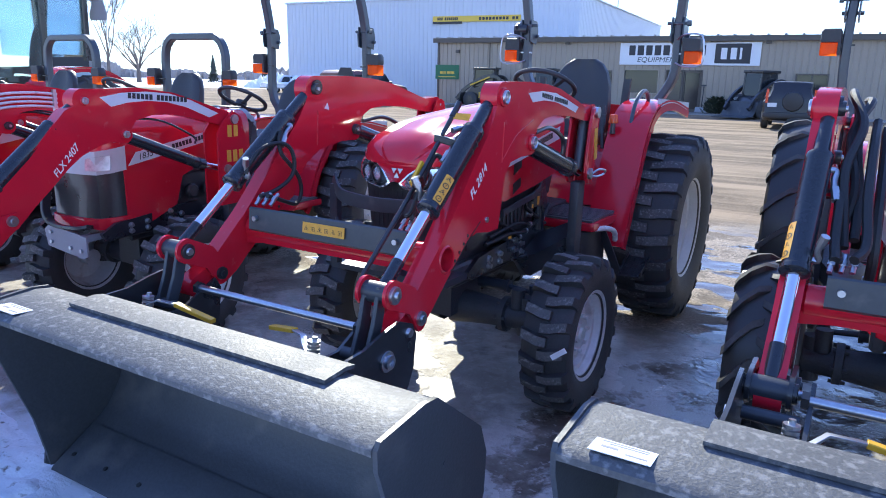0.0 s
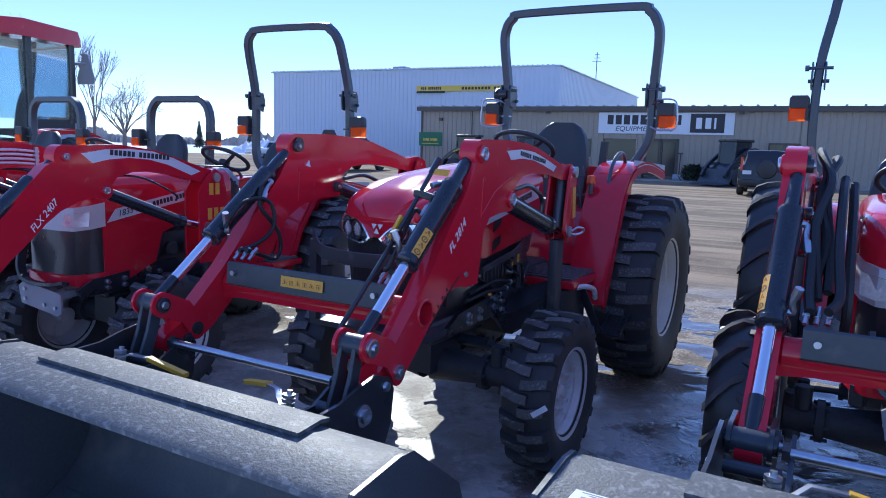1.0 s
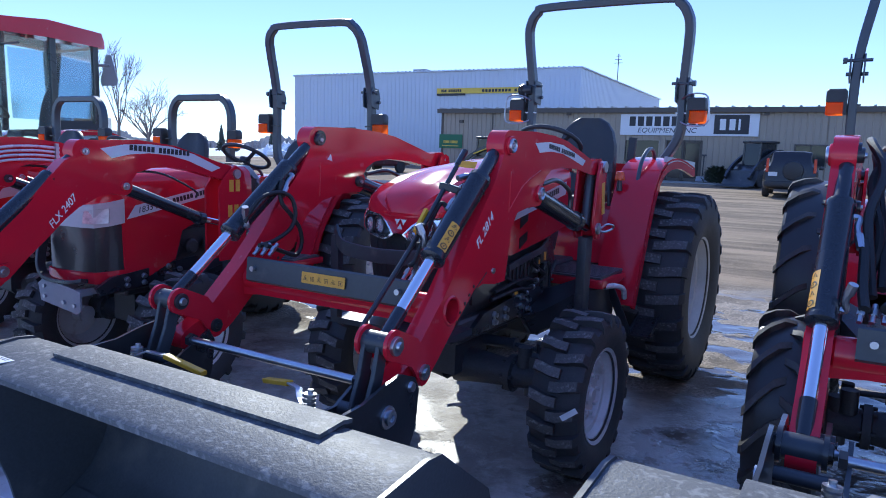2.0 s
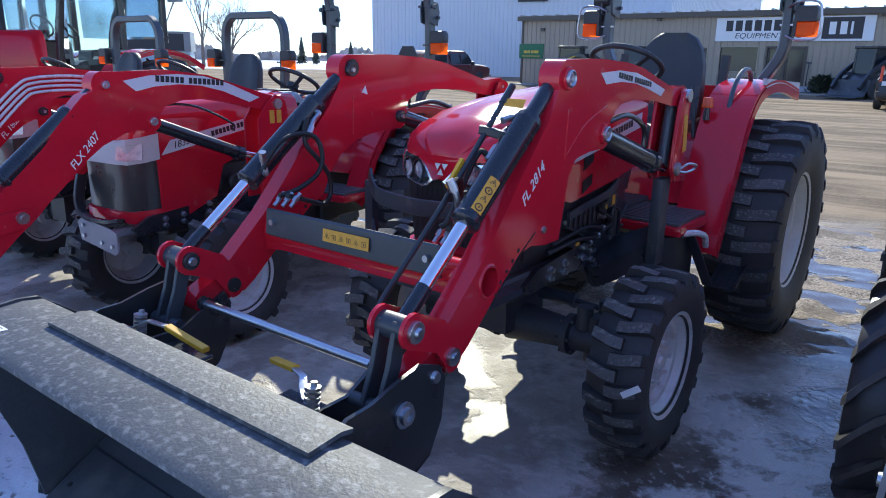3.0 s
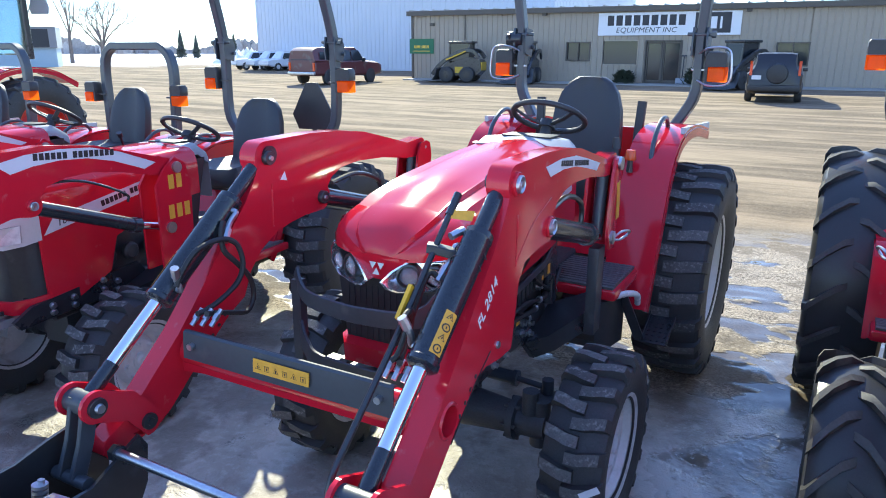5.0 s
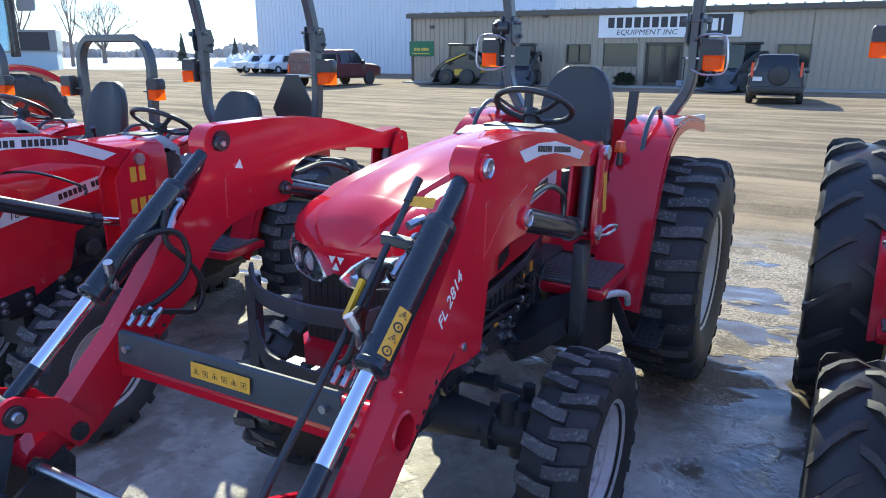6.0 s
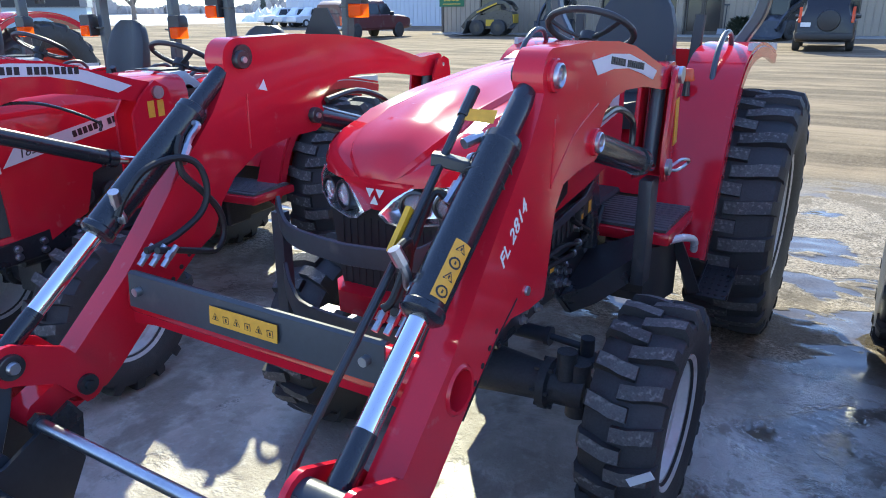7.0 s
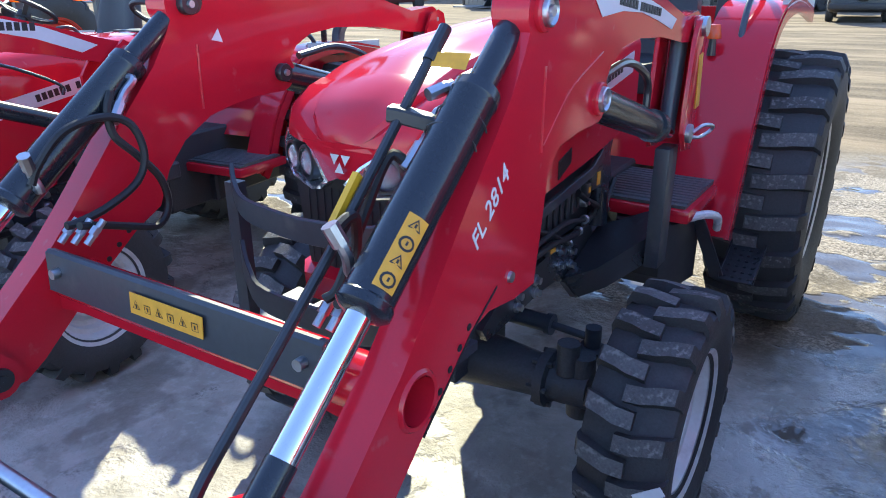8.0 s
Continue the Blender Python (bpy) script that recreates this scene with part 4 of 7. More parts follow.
        for k in range(4):
            c = along(0.504 + 0.031 * k)

            def curl(v, w):
                d = n_l * math.cos(w / 0.0434) + sd * math.sin(w / 0.0434)
                return c - ud * v + d * 0.0441
            sides = 3 if k % 2 == 0 else 12
            ring_a = [curl(0.0125 * math.cos(j * math.tau / sides), 0.0135 * math.sin(j * math.tau / sides)) for j in range(sides)]
            ring_b = [curl(0.0085 * math.cos(j * math.tau / sides), 0.0095 * math.sin(j * math.tau / sides)) for j in range(sides)]
            rings(bm, [ring_a, ring_b], caps=False)
            bm.faces.new([bm.verts.new(curl(a, b)) for a, b in ((0.004, -0.0018), (0.004, 0.0018), (-0.003, 0.0018), (-0.003, -0.0018))])
        part("pictogram", bm, INK if g.knee else CYL, cyl)
        # lift cylinder, from the arm back to the mast
        bm = bmesh.new()
        xl = s * 0.489
        rl = 0.043 if g.knee else 0.034
        rod(bm, (xl, LIFT[0] - 0.01, LIFT[1]), (xl, g.lift_end[0] - 0.17, g.lift_end[1] + 0.045), rl, n=28)
        rod(bm, (xl, g.lift_end[0] - 0.20, g.lift_end[1] + 0.053), (xl, g.lift_end[0] - 0.155, g.lift_end[1] + 0.042), rl + 0.006, n=28)
        rod(bm, (xl - 0.034, LIFT[0], LIFT[1]), (xl + 0.034, LIFT[0], LIFT[1]), rl + 0.002, n=24)
        lift = part("lift_cylinder", bm, CYL, th)
        bm = bmesh.new()
        rod(bm, (xl, g.lift_end[0] - 0.17, g.lift_end[1] + 0.045), (xl, *g.lift_end), 0.022, n=20)
        part("chrome_rod", bm, CHROME, lift, "polished chrome rod")
        bm = bmesh.new()
        if g.knee:
            sweep(bm, smooth_line([(xl, -0.12, 1.36), (xl, 0.05, 1.375), (xl, 0.20, 1.335), (xl, 0.25, 1.29), (xl, 0.25, 1.22)], 4), 0.011, 8)
        else:
            sweep(bm, smooth_line([(xl, LIFT[0] + 0.05, LIFT[1] + 0.045), (xl, LIFT[0] + 0.12, LIFT[1] + 0.075), (xl, LIFT[0] + 0.30, LIFT[1] + 0.055), (xl, LIFT[0] + 0.52, LIFT[1] - 0.045), (xl, LIFT[0] + 0.53, LIFT[1] - 0.09)], 4), 0.0065, 8)
        part("hydraulic_pipe", bm, BLACK, lift)
        # mast: red plates above, dark post below
        bm = bmesh.new()
        if g.knee:
            shape = [(0.515, 1.06), (0.47, 1.12), (0.47, 1.20), (0.50, 1.40), (0.53, 1.455), (0.575, 1.466), (0.61, 1.452), (0.625, 1.40), (0.60, 1.15), (0.585, 1.05)]
        else:
            shape = [(0.36, 0.80), (0.36, 1.26), (0.42, 1.34), (0.50, 1.40), (0.57, 1.36), (0.60, 1.25), (0.585, 0.80)]
        for xa, xb in ((0.535, 0.549), (0.425, 0.439)):
            slab(bm, shape, s * xa, s * xb)
        if g.knee:
            span(bm, s * 0.44, s * 0.534, 0.60, 0.615, 1.06, 1.40)
        soften(bm, 0.004, 2, 40)
        mast = part("mast", bm, red, th)
        if g.knee:
            bm = bmesh.new()
            rod(bm, (s * 0.487, 0.50, 1.12), (s * 0.487, 0.545, 1.40), 0.026, n=16)
            part("mast_tube", bm, ROPS_GREY, mast)
        bm = bmesh.new()
        span(bm, s * 0.468, s * 0.518, 0.455, 0.555, 0.66, 1.07 if g.knee else 0.80)
        soften(bm, 0.008, 2, 40)
        post = part("mast_post", bm, CHAR, th)
        bm = bmesh.new()
        rings(bm, [[(s * 0.276, 0.23, 0.655), (s * 0.276, 0.38, 0.53), (s * 0.276, 0.56, 0.53), (s * 0.276, 0.52, 0.755)], [(s * 0.36, 0.30, 0.685), (s * 0.36, 0.41, 0.575), (s * 0.36, 0.56, 0.58), (s * 0.36, 0.54, 0.79)], [(s * 0.467, 0.456, 0.76), (s * 0.467, 0.458, 0.665), (s * 0.467, 0.553, 0.662), (s * 0.467, 0.553, 0.84)]])
        soften(bm, 0.008, 2, 30)
        part("mount_bracket", bm, BLACK, post)
        bm = bmesh.new()
        slab(bm, [(0.56, 0.64), (0.44, 0.80), (0.20, 0.785), (-0.20, 0.75), (-0.30, 0.70), (-0.27, 0.655), (0.07, 0.672), (0.18, 0.665), (0.26, 0.63), (0.37, 0.53), (0.45, 0.53), (0.56, 0.56)], s * 0.250, s * 0.272)
        soften(bm, 0.005, 2, 40)
        part("mount_plate", bm, BLACK, post)
        for q in ((0.20, 0.765), (0.20, 0.715), (0.29, 0.735), (0.29, 0.685), (0.02, 0.73), (0.02, 0.69), (-0.1, 0.725), (-0.1, 0.69)):
            bm = bmesh.new()
            rod(bm, (s * 0.272, *q), (s * 0.279, *q), 0.018, n=14)
            rod(bm, (s * 0.279, *q), (s * 0.293, *q), 0.012, n=6)
            part("bolt", bm, ZINC, post)
        for q in (TAIL, g.lift_end):
            bm = bmesh.new()
            rod(bm, (s * 0.549, *q), (s * 0.562, *q), 0.030, n=20)
            part("mast_pin", bm, ZINC, mast)
        if g.knee:
            spots = [((0.585, 1.27), (0.045, 0.17), 8)]
        else:
            spots = [((0.462 + 0.055 * k, 1.272), (0.036, 0.075), 0) for k in (0, 1)] + [((0.448 + 0.055 * k, 1.112), (0.036, 0.075), 0) for k in (0, 1, 2)]
        for c, d, turn in spots:
            bm = bmesh.new()
            box(bm, (s * 0.5502, *c), (0.002, *d), pose(0, 0, 0, turn))
            part("warning_label", bm, YELLOW, mast, "yellow warning label")
        if fancy:
            bm = bmesh.new()
            loop = smooth_line([(s * 0.56, 0.535, 1.115), (s * 0.585, 0.57, 1.135), (s * 0.60, 0.63, 1.125), (s * 0.59, 0.64, 1.105), (s * 0.575, 0.575, 1.095), (s * 0.56, 0.535, 1.10)], 4)
            sweep(bm, loop, 0.006, 8)
            part("pin_clip", bm, ZINC, mast)
        # clevis plates, links and the quick coupler
        for xa, xb in ((0.428, 0.441), (0.536, 0.549)):
            bm = bmesh.new()
            mid = ((NOSE[0] + LOW[0]) / 2, (NOSE[1] + LOW[1]) / 2)
            lobe = arc(NOSE, 0.050, 270, 75, 9) + [(mid[0] + 0.045, mid[1] + 0.058)] + arc(LOW, 0.048, 50, -100, 7) + [(mid[0] + 0.012, mid[1] - 0.028)]
            slab(bm, lobe, s * xa, s * xb)
            soften(bm, 0.004, 2, 40)
            cl = part("clevis_plate", bm, BLACK if g is REACH_E else red, th)
            bm = bmesh.new()
            out = xb if xa > 0.5 else xa
            sg = 1 if xa > 0.5 else -1
            lathe_x(bm, [(0.0, 0.031), (s * sg * 0.010, 0.030), (s * sg * 0.012, 0.026), (s * sg * 0.010, 0.0005)], 24, (s * out, *NOSE))
            part("nose_collar", bm, BLACK if s * sg < 0 or s < 0 else ZINC, cl)
            bm = bmesh.new()
            rod(bm, (s * (out + sg * 0.012), *NOSE), (s * (out + sg * 0.022), *NOSE), 0.016, 0.013, 16)
            part("pin_head", bm, ZINC, cl)
            bm = bmesh.new()
            lathe_x(bm, [(0.0, 0.027), (s * sg * 0.010, 0.026), (s * sg * 0.010, 0.013), (s * sg * 0.016, 0.012), (s * sg * 0.016, 0.0005)], 20, (s * out, *LOW))
            part("link_bolt", bm, BLACK if s * sg < 0 or s < 0 else ZINC, cl)
        if g.nose[1] > 0.85:
            for xa in (0.451, 0.505):
                bm = bmesh.new()
                sweep(bm, [(s * xa, NOSE[0] - 0.004, NOSE[1] + 0.02), (s * xa, NOSE[0] - 0.035, 0.80), (s * xa, NOSE[0] - 0.075, 0.70)], 0, square=(0.016, 0.05), up=(0, 1, 0))
                part("tilt_link", bm, CHAR, th)
        bm = bmesh.new()
        rod(bm, (s * 0.441, *NOSE), (s * 0.536, *NOSE), 0.036, n=20)
        part("nose_sleeve", bm, CHAR, th)
        bm = bmesh.new()
        rod(bm, (s * 0.40, NOSE[0] - 0.075, 0.70), (s * 0.545, NOSE[0] - 0.075, 0.70), 0.02, n=16)
        part("link_pin", bm, CHAR, th)
        bm = bmesh.new()
        side = [(-1.66, 0.735), (-1.60, 0.772), (-1.52, 0.775), (-1.42, 0.80), (-1.33, 0.815), (-1.25, 0.785), (-1.225, 0.74), (-1.24, 0.62), (-1.29, 0.53), (-1.36, 0.50), (-1.47, 0.52), (-1.55, 0.62)]
        slab(bm, side, s * 0.555, s * 0.567)
        slab(bm, [(y, min(z, 0.70 + 0.10 * max(0.0, y + 1.42) / 0.2)) for y, z in side], s * 0.375, s * 0.387)
        ribbon(bm, [(-1.66, 0.735), (-1.56, 0.62), (-1.47, 0.52)], s * 0.375, s * 0.567, 0.012)
        ribbon(bm, [(-1.47, 0.52), (-1.36, 0.50), (-1.29, 0.53)], s * 0.375, s * 0.567, 0.012)
        soften(bm, 0.004, 1, 40)
        coupler = part("coupler", bm, BLACK, th)
        bm = bmesh.new()
        lathe_x(bm, [(0.0, 0.036), (0.006 * s, 0.035), (0.008 * s, 0.024), (0.018 * s, 0.024), (0.019 * s, 0.012), (0.012 * s, 0.010), (0.012 * s, 0.001)], 24, (s * 0.567, -1.40, 0.70))
        part("coupler_pin", bm, ZINC, coupler)
        bm = bmesh.new()
        rod(bm, (s * 0.567, PIVOT[0], PIVOT[1] + 0.02), (s * 0.578, PIVOT[0], PIVOT[1] + 0.02), 0.018, 0.015, 12)
        part("coupler_bolt", bm, ZINC, coupler)
        # latch with its yellow grip, spring and stud
        bm = bmesh.new()
        span(bm, s * 0.18, s * 0.375, -1.62, -1.44, 0.655, 0.668)
        soften(bm, 0.004, 1)
        part("latch_plate", bm, BLACK, coupler)
        bm = bmesh.new()
        xs = 0.385 if s > 0 else -0.41
        rod(bm, (xs, -1.56, 0.60), (xs, -1.535, 0.788), 0.009, n=12)
        for k in range(5):
            rod(bm, (xs, -1.549 + 0.002 * k, 0.712 + 0.014 * k), (xs, -1.548 + 0.002 * k, 0.721 + 0.014 * k), 0.021, n=16)
        part("latch_stud", bm, ZINC, coupler)
        bm = bmesh.new()
        if s < 0:
            line = [(-0.42, -1.605, 0.755), (-0.37, -1.60, 0.755), (-0.33, -1.56, 0.78), (-0.25, -1.545, 0.775)]
            grip = [(-0.25, -1.545, 0.775), (-0.075, -1.535, 0.745)]
        else:
            line = [(0.40, -1.548, 0.738), (0.365, -1.548, 0.739), (0.335, -1.53, 0.752), (0.31, -1.505, 0.766), (0.25, -1.48, 0.764)]
            grip = [(0.25, -1.48, 0.764), (0.105, -1.435, 0.732)]
        sweep(bm, line, 0, square=(0.022, 0.007))
        part("latch_lever", bm, ZINC, coupler)
        bm = bmesh.new()
        sweep(bm, grip, 0, square=(0.026, 0.016))
        part("grip", bm, YELLOW_GRIP, coupler, "yellow grip sleeve")
        bm = bmesh.new()
        coil = []
        for k in range(90):
            t = k / 89
            w = k * 0.9
            coil.append((s * (0.33 - 0.19 * t), -1.535 + 0.016 * math.cos(w), 0.655 + 0.016 * math.sin(w)))
        sweep(bm, coil, 0.0035, 5)
        part("latch_spring", bm, BLACK, coupler)
        if fancy:
            # valve fitting and hoses
            bm = bmesh.new()
            for k in range(3):
                q = Vector((-0.395 + 0.03 * k, -1.0 + 0.012 * k, 1.045)) if s < 0 else Vector((0.33 + 0.03 * k, -0.98, 1.03))
                rod(bm, q, q + Vector((0.006, 0.045, 0.045)), 0.008, n=10)
                rod(bm, q + Vector((0.002, 0.016, 0.018)), q + Vector((0.004, 0.03, 0.032)), 0.0115, n=6)
            part("hose_fitting", bm, ZINC, th)
            e1, e2 = along(0.585, -s * 0.043), along(0.26, -s * 0.045)
            for q, d in ((e1, Vector((-s * 0.01, -0.01, 0.03))), (e2, Vector((-s * 0.01, -0.03, -0.035)))):
                bm = bmesh.new()
                sweep(bm, smooth_line([q + Vector((s * 0.02, 0, 0)), q + Vector((-s * 0.012, 0, -0.005)), q + d, q + d * 2.6], 4), 0.010, 8)
                rod(bm, q + d * 1.5, q + d * 2.6, 0.014, n=8)
                part("elbow_fitting", bm, ZINC, cyl)
            if s < 0:
                runs = ([(-0.43, -1.015, 1.175), (-0.425, -0.995, 1.215), (-0.415, -0.933, 1.277), (-0.40, -0.845, 1.295), (-0.385, -0.79, 1.27), (-0.375, -0.775, 1.20), (-0.375, -0.805, 1.14), (-0.375, -0.89, 1.10), (-0.375, -0.965, 1.085), (-0.375, -0.99, 1.085)],
                        [(-0.425, -0.80, 1.345), (-0.42, -0.82, 1.305), (-0.41, -0.821, 1.248), (-0.395, -0.78, 1.195), (-0.385, -0.735, 1.13), (-0.385, -0.725, 1.06), (-0.38, -0.765, 1.02), (-0.375, -0.84, 1.04), (-0.365, -0.91, 1.065), (-0.35, -0.975, 1.085)])
            else:
                runs = ([tuple(e2 + Vector((-0.02, -0.07, -0.09))), (0.385, -0.83, 1.30), (0.375, -0.90, 1.20), (0.36, -0.95, 1.10), (0.345, -0.97, 1.08)],
                        [(0.41, -1.01, 1.205), (0.40, -0.985, 1.225), (0.395, -0.94, 1.225), (0.375, -0.92, 1.15), (0.365, -0.95, 1.08), (0.375, -0.97, 1.08)])
            if g is REACH_E and s < 0:
                runs = ([tuple(e2 + Vector((0.03, -0.05, -0.07))), (-0.40, -0.80, 1.22), (-0.395, -0.90, 1.13), (-0.385, -0.985, 1.08)],
                        [(-0.33, -0.42, 1.47), (-0.33, -0.60, 1.40), (-0.325, -0.78, 1.25), (-0.31, -0.90, 1.12), (-0.335, -0.975, 1.085)],
                        [(-0.42, -0.28, 1.57), (-0.41, -0.42, 1.55), (-0.37, -0.56, 1.46), (-0.40, -0.70, 1.33), (-0.385, -0.80, 1.20), (-0.37, -0.88, 1.10)],
                        [(-0.37, -0.26, 1.54), (-0.36, -0.40, 1.53), (-0.40, -0.56, 1.42), (-0.365, -0.72, 1.26), (-0.39, -0.82, 1.10), (-0.37, -0.86, 1.02)],
                        [(-0.40, -0.24, 1.52), (-0.39, -0.40, 1.48), (-0.375, -0.60, 1.37), (-0.35, -0.72, 1.24), (-0.345, -0.84, 1.12)],
                        [(-0.30, -0.40, 1.45), (-0.295, -0.58, 1.34), (-0.29, -0.74, 1.20), (-0.285, -0.80, 1.05), (-0.29, -0.74, 0.92)])
            for line in runs:
                bm = bmesh.new()
                sweep(bm, smooth_line(line, 6), 0.0155 if g is REACH_E else 0.0095, 8)
                part("hydraulic_hose", bm, HOSE, th)
    # cross tube with its cover plate
    bm = bmesh.new()
    rod(bm, (-ARM_IN, -0.962, 0.940), (ARM_IN, -0.962, 0.940), 0.052, n=24)
    loops = []
    for x, k in ((-ARM_IN, 1.5), (-0.36, 1.0), (0.36, 1.0), (ARM_IN, 1.5)):
        loops.append([(x, -1.0, 0.905 - 0.022 * k), (x, -0.90, 0.905 - 0.022 * k), (x, -0.90, 0.95 + 0.03 * (k - 1)), (x, -1.0, 0.95 + 0.03 * (k - 1))])
    rings(bm, loops)
    soften(bm, 0.006, 1, 40)
    part("cross_tube", bm, red, th)
    if plate:
        bm = bmesh.new()
        ribbon(bm, [(-1.014, 1.038), (-1.028, 1.042), (-1.036, 1.036), (-1.043, 0.95), (-1.024, 0.938)], -0.395, 0.395, 0.006)
        soften(bm, 0.002, 1, 40)
        pl = part("cover_plate", bm, CHAR, th, "charcoal steel cover plate")
        for x in (-0.353, 0.353):
            bm = bmesh.new()
            rod(bm, (x, -1.038, 0.998), (x, -1.055, 0.998), 0.011, n=12)
            part("bolt", bm, ZINC, pl)
        bm = bmesh.new()
        box(bm, (0.012, -1.0465, 0.997), (0.21, 0.002, 0.043), pose(0, 0, 0, -5))
        part("warning_label", bm, YELLOW, pl, "yellow warning label")
        bm = bmesh.new()
        for k, sh in enumerate((3, 4, 3, 4, 3, 4)):
            x = 0.012 - 0.085 + 0.034 * k
            turn = 90 if sh == 3 else 45
            tri = [[Vector((x + rr * math.cos(radians(turn) + j * math.tau / sh), -1.0485, 0.994 + rr * math.sin(radians(turn) + j * math.tau / sh))) for j in range(sh)] for rr in (0.0130, 0.0105)]
            rings(bm, tri, caps=False)
            bm.faces.new([bm.verts.new((x + a, -1.0485, 0.992 + b)) for a, b in ((-0.002, -0.003), (0.002, -0.003), (0.0025, 0.006), (-0.0025, 0.006))])
        part("pictogram", bm, INK, pl)
    # chrome bar between the couplers
    bm = bmesh.new()
    rod(bm, (-0.40, -1.318, 0.755), (0.40, -1.318, 0.755), 0.0150, n=20)
    bar = part("coupler_bar", bm, ZINC, th, "bright steel bar")
    for x in (-0.395, 0.395):
        bm = bmesh.new()
        rod(bm, (x - 0.01, -1.318, 0.755), (x + 0.01, -1.318, 0.755), 0.026, n=6)
        part("nut", bm, BLACK, bar)
    if indicator:
        bm = bmesh.new()
        line = smooth_line([(0.383, -1.318, 0.845), (0.383, -1.312, 0.882), (0.383, -1.285, 0.928), (0.383, -1.21, 0.993), (0.383, -1.06, 1.118), (0.383, -0.96, 1.206), (0.383, -0.75, 1.402), (0.383, -0.66, 1.486)], 4)
        sweep(bm, line, 0.0092, 10)
        sweep(bm, [(0.383, -0.705, 1.444), (0.383, -0.648, 1.497)], 0.0125, 10)
        ind = part("level_rod", bm, BLACK, th, "black bucket level rod")
        bm = bmesh.new()
        sweep(bm, [(0.362, -0.795, 1.366), (0.375, -0.79, 1.365), (0.447, -0.755, 1.345)], 0, square=(0.042, 0.026))
        soften(bm, 0.003, 1, 40)
        part("rod_guide", bm, PLASTIC, ind)
        bm = bmesh.new()
        c0 = Vector((0.478, -0.518 + 0.30 * -0.829, 1.523 - 0.30 * 0.611))
        ax = Vector((0, -0.829, -0.611)).normalized()
        e_a, e_b = Vector((1, 0, 0)), ax.cross(Vector((1, 0, 0)))
        for d in (-0.02, 0.022):
            hoop = [c0 + ax * d + (e_a * math.cos(w) + e_b * math.sin(w)) * 0.0465 for w in (radians(200 - 22 * i) for i in range(11))]
            sweep(bm, hoop, 0.0018, 6)
        part("clamp_wire", bm, CAST, ind)
        bm = bmesh.new()
        loops = []
        for t in (0, 1):
            loops.append([(0.385 + 0.068 * t, -0.715 + 0.02 * t, 1.438 - 0.006 * t), (0.385 + 0.068 * t, -0.695 + 0.02 * t, 1.460 - 0.002 * t)])
        rings(bm, loops, closed=False)
        part("tag", bm, YELLOW, ind, "yellow paper tag")
        bm = bmesh.new()
        box(bm, (0.368, -0.925, 1.238), (0.012, 0.034, 0.105), pose(0, 0, 0, -45))
        part("marker", bm, YELLOW_GRIP, ind, "yellow plastic marker")
        bm = bmesh.new()
        for k in range(2):
            rod(bm, (0.415, -0.735 - 0.02 * k, 1.395), (0.43, -0.70 - 0.02 * k, 1.405), 0.012, n=10)
        part("guide_bolt", bm, ZINC, ind)
    if pipes:
        # pale pipes stand in for sun highlights along red-painted pipes
        xp = -ARM_IN + 0.013
        for k in range(4):
            bm = bmesh.new()
            o = 0.027 * k
            sweep(bm, smooth_line([(xp, 0.02, 1.478 - o), (xp, -0.15, 1.489 - o), (xp, -0.33, 1.480 - o), (xp, -0.43 + o * 0.3, 1.44 - o), (xp, -0.62 + o * 0.4, 1.268 - o), (xp, -0.82 + o * 0.4, 1.078 - o)], 5), 0.0085, 8)
            part("steel_pipe", bm, HIGHLIGHT_PIPE, th)
        for y, z in ((0.0, 1.44), (-0.60, 1.25)):
            bm = bmesh.new()
            box(bm, (xp + 0.006, y, z), (0.016, 0.022, 0.135), pose(0, 0, 0, 0 if y == 0.0 else -42))
            part("pipe_clamp", bm, ZINC, th)
    return th


def arm_decals(th, s, model, knee=True):
    """Pale stripe with a row of letter bars, and the loader's model mark, on the outer side of an arm."""
    x = s * (ARM_OUT + 0.0012)
    bm = bmesh.new()
    if knee:
        top = [(-0.30, 1.540), (-0.14, 1.548), (0.02, 1.538), (0.18, 1.505), (0.335, 1.468)]
        low = [(0.295, 1.442), (0.16, 1.472), (0.02, 1.498), (-0.12, 1.507), (-0.25, 1.500)]
    else:
        top = [(-0.44, 1.492), (-0.30, 1.515), (-0.14, 1.520), (0.02, 1.508), (0.18, 1.468), (0.395, 1.385)]
        low = [(0.32, 1.362), (0.14, 1.428), (0.0, 1.460), (-0.14, 1.470), (-0.27, 1.462), (-0.375, 1.442)]
    slab(bm, top + low, x, x + s * 0.001)
    strip = part("name_stripe", bm, SILVER_DECAL, th, "silver stripe with dark lettering")
    bars(strip, INK, (6, 8), 0.33 if knee else 0.42, 0.020 if knee else 0.030, on_x(x + s * 0.001, 0.012, 1.512, -7) if knee else on_x(x + s * 0.001, -0.06, 1.486, -4))
    if s > 0:
        words(model, 0.052, WHITE_LABEL, th, on_x(x, -0.730, 1.204, 43) if knee else on_x(x, -0.66, 1.18, 46), 0.0008, "model_mark", 0.25, 0.95)


# ---- bucket ----


